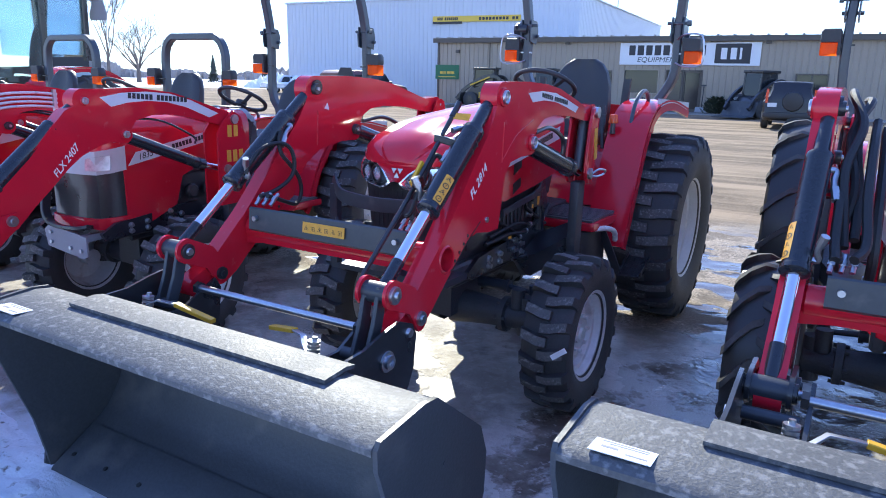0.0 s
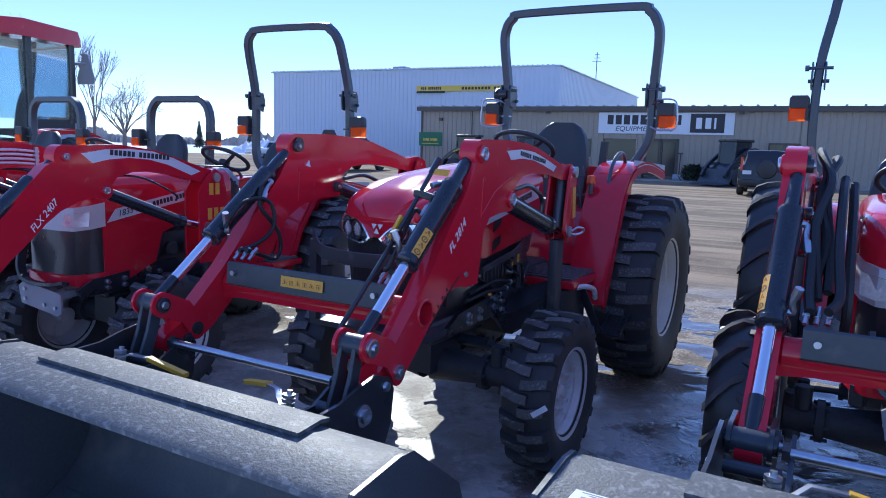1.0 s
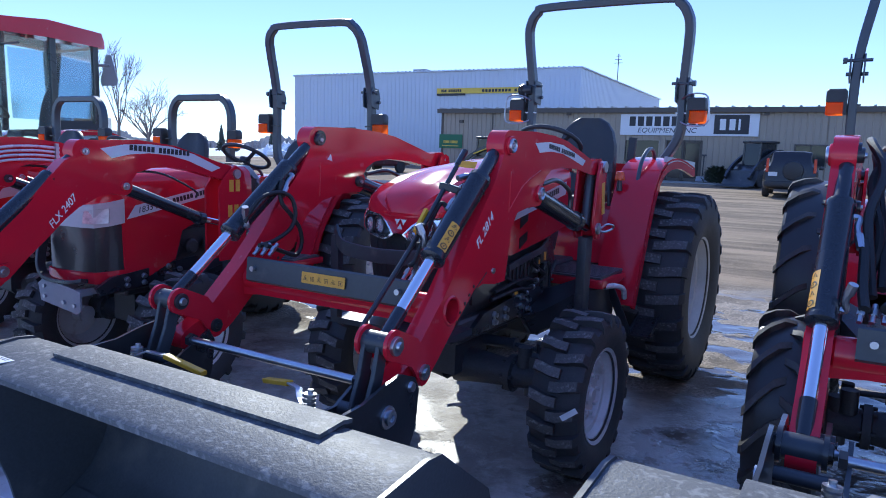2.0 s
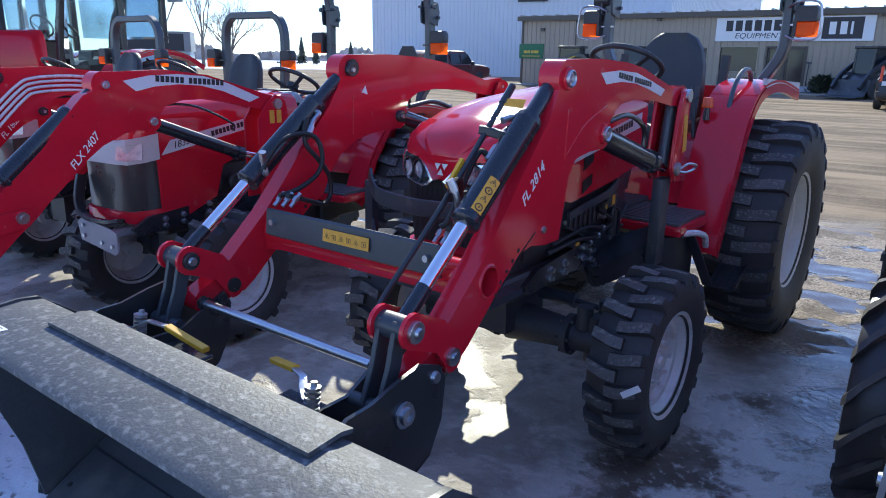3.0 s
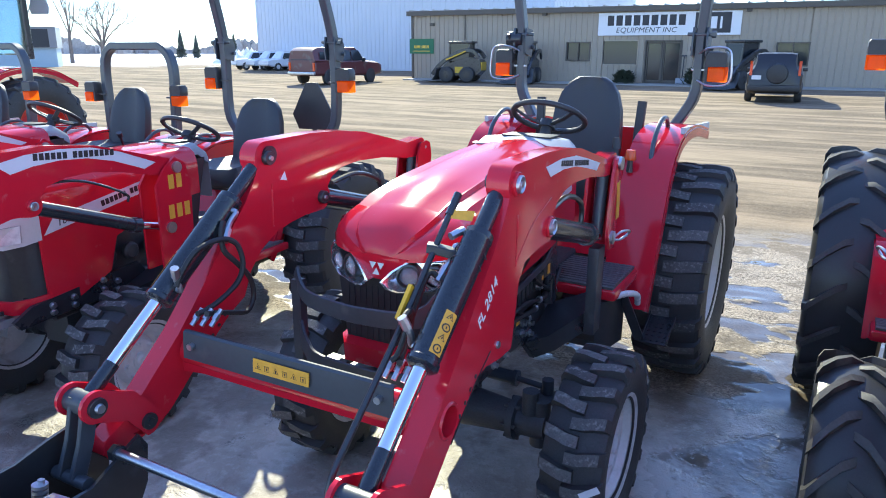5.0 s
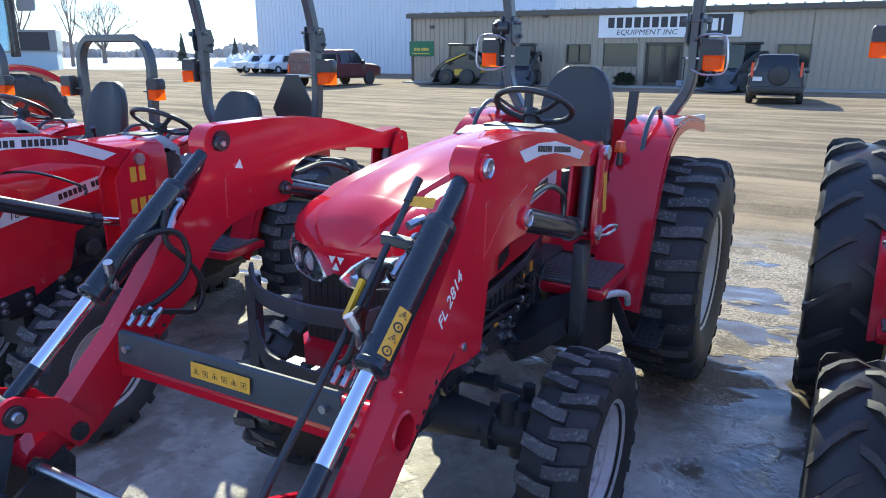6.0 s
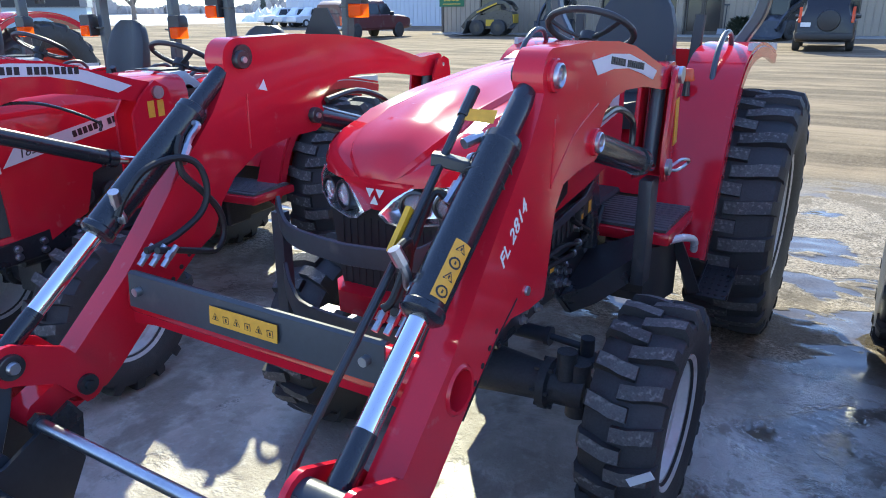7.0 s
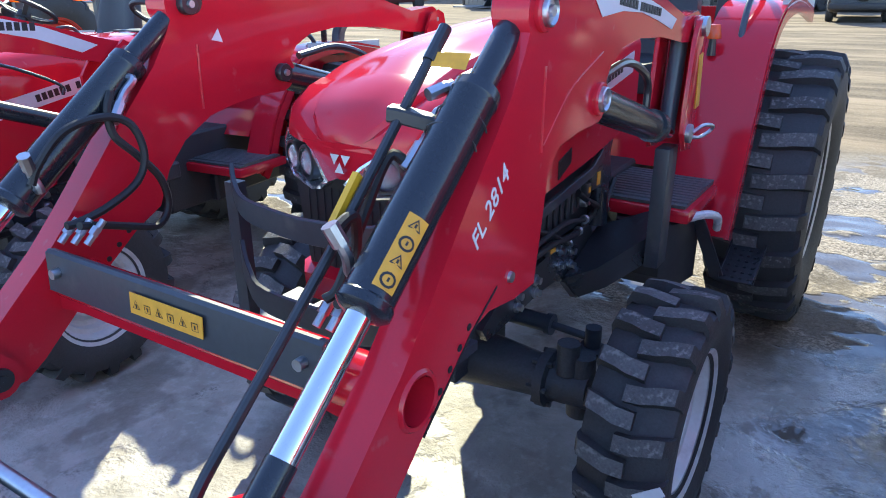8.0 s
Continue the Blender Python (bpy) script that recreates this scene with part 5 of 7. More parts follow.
def bucket(m, group="loader buckets", label="wide black steel loader bucket with a dusty top"):
    th = thing("loader_bucket", label, "bucket", m, group)
    half = 0.862
    bm = bmesh.new()
    back = [(-1.905, 0.742), (-1.72, 0.758), (-1.655, 0.748), (-1.58, 0.69), (-1.48, 0.60), (-1.415, 0.51), (-1.385, 0.42), (-1.395, 0.33), (-1.435, 0.25), (-1.50, 0.175), (-1.70, 0.055)]
    ribbon(bm, [(p.x, p.y) for p in smooth_line([(y, z, 0) for y, z in back[2:]], 3)], -half, half, 0.010)
    part("back_sheet", bm, BUCKET, th)
    bm = bmesh.new()
    ribbon(bm, [(-1.931, 0.733), (-1.934, 0.741), (-1.922, 0.748), (-1.72, 0.762), (-1.655, 0.752)], -half, half, 0.012)
    soften(bm, 0.003, 2, 50)
    top = part("top_plate", bm, [BUCKET_TOP], th, "dust-frosted steel top plate")
    bm = bmesh.new()
    ribbon(bm, [(-1.765, 0.773), (-1.67, 0.779), (-1.634, 0.772)], -0.575, 0.578, 0.012)
    soften(bm, 0.003, 2, 50)
    part("hook_plate", bm, BUCKET_TOP, top)
    bm = bmesh.new()
    span(bm, -0.57, 0.573, -1.762, -1.66, 0.755, 0.772)
    part("hook_spacer", bm, BUCKET, top)
    for s in (-1, 1):
        bm = bmesh.new()
        side = [(-1.938, 0.745), (-1.925, 0.765), (-1.73, 0.782), (-1.665, 0.775), (-1.40, 0.575), (-1.355, 0.47), (-1.36, 0.33), (-1.41, 0.22), (-1.50, 0.14), (-1.70, 0.035), (-1.735, 0.04), (-1.745, 0.10), (-1.78, 0.26), (-1.87, 0.52), (-1.935, 0.69)]
        slab(bm, side, s * (half + 0.001), s * (half + 0.015))
        soften(bm, 0.003, 1, 40)
        sp = part("side_plate", bm, BUCKET, th)
        bm = bmesh.new()
        slab(bm, [(-1.75, 0.05), (-1.73, 0.035), (-1.52, 0.13), (-1.56, 0.19), (-1.73, 0.16)], s * (half + 0.015), s * (half + 0.025))
        rod(bm, (s * (half + 0.012), -1.62, 0.56), (s * (half + 0.018), -1.62, 0.56), 0.007, n=10)
        part("side_cutter", bm, BUCKET, sp)
    bm = bmesh.new()
    slab(bm, [(-1.745, 0.030), (-1.735, 0.043), (-1.55, 0.150), (-1.545, 0.138)], -0.85, 0.85)
    edge = part("cutting_edge", bm, BUCKET, th)
    # black discs stand in for the shade inside the edge's bolt holes
    for k in range(9):
        bm = bmesh.new()
        x = -0.80 + 0.2 * k
        q = Vector((x, -1.675, 0.0795))
        nrm = Vector((0, -0.5, 0.86)).normalized()
        rod(bm, q - nrm * 0.004, q + nrm * 0.0012, 0.010, n=12)
        part("bolt_hole", bm, INK, edge)
    bm = bmesh.new()
    box(bm, (-0.725, -1.868, 0.7655), (0.145, 0.10, 0.002), pose(0, 0, 0, -3.5))
    part("paper_label", bm, WHITE_LABEL, top, "white paper label")
    tilt = pose(-0.725, -1.868, 0.7668, -3.5)
    for x, y, w, h in ((-0.02, 0.032, 0.085, 0.007), (0.0, 0.012, 0.11, 0.004), (0.01, 0.002, 0.09, 0.004), (-0.03, -0.016, 0.04, 0.010), (0.035, -0.03, 0.05, 0.006)):
        bm = bmesh.new()
        box(bm, (0, 0, 0), (w, h, 0.0006), tilt @ Matrix.Translation((x, y, 0)))
        part("print_bar", bm, SIGN_GREY, top)
    return th

# ---- ground ----


def ground_z(x, y):
    """The lot rises gently towards the buildings."""
    t = min(1.0, max(0.0, (y - 6) / 30))
    return 0.25 * t


def build_ground():
    def steps(lo, hi, fine_lo, fine_hi, d):
        a = list(np.arange(fine_lo, fine_hi + 1e-6, d))
        k, v = d, fine_hi
        while v < hi:
            k *= 1.28
            v += k
            a.append(v)
        k, v = d, fine_lo
        while v > lo:
            k *= 1.28
            v -= k
            a.insert(0, v)
        return np.array(a)
    xs, ys = steps(-900, 900, -4.2, 3.4, 0.045), steps(-300, 1500, -2.9, 4.4, 0.045)
    gx, gy = np.meshgrid(xs, ys)
    z = np.vectorize(ground_z)(gx, gy)
    near = (np.abs(gx + 0.4) < 8) & (gy > -5) & (gy < 9)
    for j, i in zip(*np.nonzero(near)):
        x, y = gx[j, i], gy[j, i]
        q = Vector((x, y, 0))
        h = 0.016 * noise.fractal(q * 1.3, 1.0, 2.0, 4) + 0.006 * noise.noise(q * 7)
        if y > 1.9:
            h += 0.012 * noise.fractal(q * 4.0, 1.0, 2.0, 3)
        fade = max(0.0, 1 - max(0, y - 6) / 3)
        z[j, i] += h * fade - 0.004
    nx, ny = len(xs), len(ys)
    verts = np.stack([gx.ravel(), gy.ravel(), z.ravel()], 1)
    idx = np.arange(nx * ny).reshape(ny, nx)
    quads = np.stack([idx[:-1, :-1].ravel(), idx[:-1, 1:].ravel(), idx[1:, 1:].ravel(), idx[1:, :-1].ravel()], 1)
    me = bpy.data.meshes.new("ground")
    me.from_pydata(verts.tolist(), [], quads.tolist())
    ob = mesh_part("ground", me, GROUND, sharp=180)
    tagged(ob, "wide muddy gravel lot with dirty ice, puddles and snow", "ground", kind="structure")


build_ground()


def snow_bank(name, label, cx, cy, rx, ry, h, seed, lumps=0.5, cells=70, base=None):
    """A low uneven bank of packed snow."""
    bm = bmesh.new()
    grid = []
    for j in range(cells + 1):
        row = []
        for i in range(cells + 1):
            u, v = i / cells * 2 - 1, j / cells * 2 - 1
            q = Vector((u * rx * 2.2 + seed * 7.1, v * ry * 2.2, seed))
            edge = max(0.0, 1 - (u * u + v * v + 0.35 * noise.noise(q * 0.9)) ** 1.0)
            lump = noise.fractal(q, 0.9, 2.1, 5)
            zz = h * edge ** 0.7 * (0.75 + lumps * lump) - 0.03
            x, y = cx + u * rx, cy + v * ry
            row.append(bm.verts.new((x, y, ground_z(x, y) + zz)))
        grid.append(row)
    for j in range(cells):
        for i in range(cells):
            bm.faces.new((grid[j][i], grid[j][i + 1], grid[j + 1][i + 1], grid[j + 1][i]))
    ob = part(name, bm, SNOW, sharp=180)
    return tagged(ob, label, "snow", kind="stuff")


snow_bank("snow_bank", "lumpy dirty snow trodden before the buckets", -1.7, -2.45, 1.7, 0.95, 0.13, 1, 1.5, 150)
snow_bank("snow_bank", "thin crusted snow lying between the buckets", 1.1, -1.75, 0.9, 0.5, 0.05, 2, 0.8, 70)
snow_bank("snow_bank", "ploughed snow heap at the far edge of the lot", -62, 62, 6.0, 2.5, 1.7, 3, 0.6, 40)
snow_bank("snow_bank", "ploughed snow heap at the far edge of the lot", -54, 70, 4.0, 2.0, 1.2, 4, 0.6, 40)


# ---- buildings ----


def siding(bm, x0, x1, z0, z1, y=0.0, pitch=0.30, rib=0.035):
    """Ribbed steel sheet that faces -y."""
    cols = []
    k0, k1 = math.floor(x0 / pitch), math.ceil(x1 / pitch)
    for k in range(k0, k1 + 1):
        c = k * pitch
        for dx, dy in ((-0.045, 0.0), (-0.025, -rib), (0.025, -rib), (0.045, 0.0)):
            if x0 < c + dx < x1:
                cols.append((c + dx, y + dy))
    cols = [(x0, y)] + cols + [(x1, y)]
    a = [bm.verts.new((x, yy, z0)) for x, yy in cols]
    b = [bm.verts.new((x, yy, z1)) for x, yy in cols]
    for i in range(len(cols) - 1):
        bm.faces.new((a[i], a[i + 1], b[i + 1], b[i]))


def wall_with_holes(bm, x0, x1, z0, z1, holes, **kw):
    cuts = sorted({x0, x1, *(h[0] for h in holes), *(h[1] for h in holes)})
    for a, b in zip(cuts, cuts[1:]):
        spans = sorted((h[2], h[3]) for h in holes if h[0] <= a + 1e-6 and h[1] >= b - 1e-6)
        z = z0
        for lo, hi in spans:
            if lo > z:
                siding(bm, a, b, z, lo, **kw)
            z = hi
        if z < z1:
            siding(bm, a, b, z, z1, **kw)


def window(parent, x0, x1, z0, z1, name, frame_mat, glass, depth=0.10, mull=()):
    bm = bmesh.new()
    f = 0.06
    for a in ((x0 - f, x1 + f, z0 - f, z0), (x0 - f, x1 + f, z1, z1 + f), (x0 - f, x0, z0, z1), (x1, x1 + f, z0, z1)):
        span(bm, a[0], a[1], -0.06, 0.12, a[2], a[3])
    for x in mull:
        span(bm, x - 0.025, x + 0.025, -0.03, 0.12, z0, z1)
    fr = part(name, bm, frame_mat, parent)
    bm = bmesh.new()
    span(bm, x0, x1, depth - 0.01, depth, z0, z1)
    part("pane", bm, glass, fr)
    return fr


def shop_building():
    z0 = 0.23
    m = pose(-7.28, 34.75, 0, 0, 0, 2.5)
    th = thing("shop_building", "long low tan ribbed-steel shop with brown eaves", "building", m, kind="structure")
    eave = 4.0
    holes = [(-4.90, -3.70, 1.41, 2.27), (-2.98, -1.20, 1.21, 2.36), (-0.76, 0.95, z0, 2.34), (5.29, 6.59, 1.26, 2.23)]
    bm = bmesh.new()
    wall_with_holes(bm, -14.3, 26.0, z0 - 0.1, eave, holes)
    bm.normal_update()
    part("front_wall", bm, SIDING_TAN, th, sharp=20)
    bm = bmesh.new()
    for a, b, c, d in ((-14.3, -14.2, 0.005, 14), (26.0, 26.1, 0.005, 14), (-14.3, 26, 14, 14.2)):
        span(bm, a, b, c, d, z0 - 0.1, eave)
    span(bm, -14.2, 26, 0.35, 0.4, z0 - 0.1, eave - 0.05)
    part("inner_wall", bm, SIDING_TAN, th)
    bm = bmesh.new()
    rings(bm, [[(x, -0.22, eave + 0.02), (x, 7.0, eave + 0.30), (x, 14.3, eave + 0.02), (x, 14.3, eave - 0.08), (x, 7.0, eave + 0.20), (x, -0.22, eave - 0.06)] for x in (-14.6, 26.3)])
    roof = part("roof", bm, ROOF_TAN, th)
    bm = bmesh.new()
    span(bm, -14.62, 26.32, -0.27, -0.221, eave - 0.20, eave + 0.06)
    part("eave_trim", bm, TRIM_BROWN, roof, "dark brown eave trim")
    bm = bmesh.new()
    for i in range(54):
        x = -14.4 + 0.76 * i
        span(bm, x - 0.05, x + 0.05, -0.265, 2.0, eave + 0.062, eave + 0.13)
    part("roof_ribs", bm, ROOF_TAN, roof)
    bm = bmesh.new()
    span(bm, -14.42, -14.30, -0.06, 0.05, z0 - 0.1, eave - 0.08)
    part("corner_trim", bm, TRIM_BROWN, th)
    bm = bmesh.new()
    span(bm, -10.96, -10.90, -0.05, -0.036, z0, eave - 0.2)
    part("wall_joint", bm, TRIM_BROWN, th)
    window(th, *holes[0], "window", TRIM_BROWN, DARK_GLASS, mull=((holes[0][0] + holes[0][1]) / 2,))
    window(th, *holes[1], "window", SIDING_TAN, DARK_GLASS)
    window(th, *holes[3], "window", TRIM_BROWN, DARK_GLASS, mull=((holes[3][0] + holes[3][1]) / 2,))
    dx0, dx1, dz0, dz1 = holes[2]
    door = window(th, dx0, dx1, dz0, dz1, "entrance_door", TRIM_BROWN, DARK_GLASS, mull=(dx0 + (dx1 - dx0) * 0.48,))
    mid = dx0 + (dx1 - dx0) * 0.48
    for a, b in ((dx0 + 0.02, mid - 0.03), (mid + 0.03, dx1 - 0.02)):
        bm = bmesh.new()
        for c in ((a, a + 0.07, dz0 + 0.02, dz1 - 0.02), (b - 0.07, b, dz0 + 0.02, dz1 - 0.02), (a, b, dz0 + 0.02, dz0 + 0.22), (a, b, dz1 - 0.10, dz1 - 0.02)):
            span(bm, c[0], c[1], 0.02, 0.07, c[2], c[3])
        part("door_leaf", bm, TRIM_BROWN, door)
    bm = bmesh.new()
    span(bm, -14.2, 26, -1.5, -0.04, z0 - 0.3, z0 + 0.06)
    part("walkway", bm, CONCRETE, th)
    # small wall fixtures
    for x, z in ((-13.0, 3.3), (-6.2, 3.75), (3.9, 3.75)):
        bm = bmesh.new()
        span(bm, x - 0.12, x + 0.12, -0.18, -0.036, z - 0.08, z + 0.1)
        part("wall_lamp", bm, TRIM_BROWN, th)
    # the shop sign
    sg = thing("shop_sign", "white shop sign with bold dark lettering and a dark square", "sign", m @ pose(0, -0.05, 0))
    s0, s1, t0, t1 = -3.27, 3.60, 2.63, 3.74
    bm = bmesh.new()
    span(bm, s0, s1, -0.05, -0.02, t0, t1)
    soften(bm, 0.01, 1)
    board = part("board", bm, SIGN_WHITE, sg)
    bars(board, SIGN_DARK, (9,), 3.95, 0.50, on_front(s0 + 0.40 + 2.0, -0.05, t1 - 0.38), 0.74, 0.004)
    words("EQUIPMENT INC", 0.36, SIGN_DARK, board, on_front(s0 + 0.40 + 2.02, -0.052, t0 + 0.25), 0.002, "lettering", 0.2, 1.12)
    bm = bmesh.new()
    span(bm, s0 + 4.77, s0 + 6.42, -0.056, -0.051, t0 + 0.10, t1 - 0.06)
    part("emblem_square", bm, SIGN_DARK, board)
    for a in (5.05, 5.50, 5.92):
        bm = bmesh.new()
        span(bm, s0 + a, s0 + a + (0.28 if a < 5.7 else 0.10), -0.060, -0.057, t0 + 0.30, t1 - 0.26)
        part("emblem_bar", bm, SIGN_WHITE, board)
    gs = thing("green_sign", "small green maker's sign on the shop wall", "sign", m @ pose(0, -0.06, 0))
    bm = bmesh.new()
    span(bm, -14.52, -12.92, -0.03, 0, 1.70, 2.53)
    b2 = part("board", bm, SIGN_GREEN, gs)
    bars(b2, SIGN_YELLOW, (5, 6), 1.0, 0.16, on_front(-13.72, -0.03, 2.08), 0.72, 0.004)
    bm = bmesh.new()
    span(bm, -14.3, -13.15, -0.034, -0.031, 1.82, 1.86)
    part("underline", bm, SIGN_YELLOW, b2)


def white_hall():
    m = pose(-18.45, 48.5, 0.25, 0, 0, 4.6)
    th = thing("white_hall", "tall white ribbed-steel hall behind the shop", "building", m, kind="structure")
    h = 7.78
    bm = bmesh.new()
    siding(bm, -27.4, 0, -0.2, h, pitch=0.40, rib=0.03)
    part("front_wall", bm, SIDING_WHITE, th, sharp=20)
    bm = bmesh.new()
    span(bm, -27.4, -27.2, 0.01, 31, -0.2, h)
    span(bm, -27.4, 0, 31, 31.2, -0.2, h)
    part("far_wall", bm, SIDING_WHITE, th)
    bm = bmesh.new()
    siding(bm, 0.0, 31.0, -0.2, h, pitch=0.40, rib=0.03)
    bmesh.ops.rotate(bm, verts=bm.verts, cent=(0, 0, 0), matrix=Matrix.Rotation(radians(90), 3, "Z"))
    part("side_wall", bm, SIDING_WHITE, th, sharp=20)
    bm = bmesh.new()
    span(bm, -27.6, 0.2, -0.12, 31.3, h, h + 0.10)
    soften(bm, 0.03, 1)
    for i in range(68):
        span(bm, -27.4 + 0.4 * i, -27.3 + 0.4 * i, -0.13, 0.2, h + 0.10, h + 0.16)
    roof = part("roof", bm, SIDING_WHITE, th)
    bm = bmesh.new()
    span(bm, -15.8, -14.6, 2.0, 3.0, h + 0.1, h + 0.55)
    part("vent_box", bm, GREY_PLASTIC, roof)
    bm = bmesh.new()
    rod(bm, (4 - 4.2, 12, h), (4 - 4.2, 12, h + 2.6), 0.04, n=6)
    for k in range(3):
        rod(bm, (-0.6 + 0.1 * k, 12, h + 1.8 + 0.3 * k), (0.2 - 0.1 * k, 12, h + 1.8 + 0.3 * k), 0.025, n=5)
    part("antenna", bm, TRIM_BROWN, roof)
    sg = thing("hall_sign", "long yellow and dark blue maker's sign on the white hall", "sign", m)
    bm = bmesh.new()
    span(bm, -12.25, -4.6, -0.12, -0.04, 5.98, 6.43)
    b = part("board", bm, SIGN_YELLOW, sg)
    bm = bmesh.new()
    span(bm, -12.25, -9.6, -0.13, -0.121, 5.83, 6.01)
    part("underline", bm, SIGN_DARK, b)
    bars(b, SIGN_DARK, (3, 7), 1.9, 0.22, on_front(-10.9, -0.12, 6.22), 0.72, 0.01)
    bars(b, SIGN_DARK, (9, 2), 3.4, 0.22, on_front(-6.45, -0.12, 6.20), 0.72, 0.01)
    bx = thing("meter_box", "small grey utility box on the white wall", "utility box", m)
    bm = bmesh.new()
    span(bm, -5.1, -4.5, -0.35, -0.04, 1.0, 2.4)
    part("box", bm, GREY_PLASTIC, bx)


shop_building()
white_hall()


def trailer_shed(m):
    th = thing("small_shed", "pale blue site shed, its open front painted as a dark sheet", "shed", m, kind="structure")
    bm = bmesh.new()
    span(bm, -3.6, 3.6, 0, 4.5, 0, 2.2)
    part("wall", bm, SHED_BLUE, th)
    bm = bmesh.new()
    span(bm, -3.75, 3.75, -0.15, 4.6, 2.2, 4.5)
    span(bm, -3.75, 3.75, -0.2, 4.7, 4.5, 4.62)
    part("upper_wall", bm, SIGN_GREY, th)
    # a dark sheet on the closed wall stands in for the shaded inside
    bm = bmesh.new()
    span(bm, -3.5, 3.1, -0.17, -0.152, 2.3, 4.35)
    part("opening", bm, SIGN_DARK, th)


trailer_shed(pose(-68.2, 37.2, 0.2, 0, 0, 52) @ Matrix.Diagonal((1, 1, 0.82, 1)))


# ---- trees and far woods ----


def bare_tree(name, label, base, height, spread, seed, limbs=8, trunk=0.30, stem=0.2):
    """A leafless tree: a short tapered stem, limbs that fan out, and ever finer twigs up to a rounded crown."""
    rnd = random.Random(seed)
    th = thing(name, label, "tree", Matrix.Translation(base))
    wood, twigs = bmesh.new(), bmesh.new()

    def grow(p, d, length, r, level):
        bend = Vector((rnd.uniform(-1, 1), rnd.uniform(-1, 1), rnd.uniform(-0.2, 0.8))) * 0.09 * length
        mid, end = p + d * length * 0.5 + bend, p + d * length + bend * 0.6
        sweep(wood if level < 2 else twigs, [p, mid, end], [r, r * 0.8, r * 0.55], 6 if level < 2 else 3)
        if level == 5:
            return
        for k in range(3 if level < 4 else 2):
            start = mid.lerp(end, rnd.uniform(0.0, 1.0)) if k else end
            turn = Vector((rnd.uniform(-1, 1), rnd.uniform(-1, 1), rnd.uniform(-0.45, 0.65))) * (0.55 + 0.05 * level) * spread
            grow(start, (d + turn).normalized(), length * rnd.uniform(0.55, 0.78), max(r * 0.55, 0.022), level + 1)
    top = Vector((0.1, 0, height * stem))
    sweep(wood, [(0, 0, -0.3), (0.05, 0, height * stem * 0.5), top], [trunk * 1.25, trunk, trunk * 0.85], 10)
    for k in range(limbs):
        a = math.tau * (k + rnd.uniform(-0.3, 0.3)) / limbs
        out = rnd.uniform(0.35, 1.15) * spread if k else 0.1
        d = Vector((math.cos(a) * out, math.sin(a) * out, 1)).normalized()
        grow(Vector((0.1, 0, height * stem * rnd.uniform(0.75, 1.0))), d, height * rnd.uniform(0.28, 0.34), trunk * 0.45, 1)
    part("trunk", wood, BARK, th)
    part("crown", twigs, BARK, th, "bare twigs of a leafless crown")
    return th


bare_tree("bare_tree", "bare spreading tree with a rounded leafless crown", (-105, 72.5, 0.25), 11.6, 1.0, 5, 9, 0.34)
bare_tree("bare_tree", "tall slender bare tree behind the cab tractor", (-84, 47, 0.25), 14.0, 0.42, 8, 6, 0.22, 0.3)
bare_tree("bare_tree", "tall slender bare tree behind the cab tractor", (-82, 52, 0.25), 13.0, 0.42, 9, 6, 0.20, 0.3)
bare_tree("bare_tree", "tall slender bare tree behind the cab tractor", (-90, 42, 0.25), 14.0, 0.42, 10, 6, 0.22, 0.3)
bare_tree("bare_tree", "tall slender bare tree behind the cab tractor", (-92, 36, 0.25), 15.0, 0.42, 12, 6, 0.22, 0.3)
bare_tree("bare_tree", "tall slender bare tree behind the cab tractor", (-94, 30, 0.25), 13.0, 0.42, 13, 6, 0.22, 0.3)


def spruce(base, height, seed):
    rnd = random.Random(seed)
    th = thing("spruce", "narrow haze-paled spruce at the edge of a snow field", "tree", Matrix.Translation(base))
    bm = bmesh.new()
    rod(bm, (0, 0, -0.3), (0, 0, height * 0.95), 0.12, 0.02, 6)
    part("trunk", bm, BARK, th)
    bm = bmesh.new()
    for i in range(260):
        u = rnd.random() ** 0.8
        z = height * (0.08 + 0.92 * u)
        r = height * 0.20 * (1 - u) * rnd.uniform(0.5, 1.1) + 0.1
        a = rnd.uniform(0, math.tau)
        p = Vector((r * math.cos(a), r * math.sin(a), z - r * 0.25))
        q = Vector((0, 0, z + 0.1))
        side = Vector((-math.sin(a), math.cos(a), 0)) * (0.10 + 0.25 * (1 - u))
        bm.faces.new([bm.verts.new(v) for v in (q, p + side, p + Vector((0, 0, -0.25)), p - side)])
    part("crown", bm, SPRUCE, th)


for k, (x, y, hh) in enumerate(((-113, 95, 5.4), (-111, 97, 4.4), (-106, 102, 4.6))):
    spruce((x, y, 0.25), hh, 30 + k)


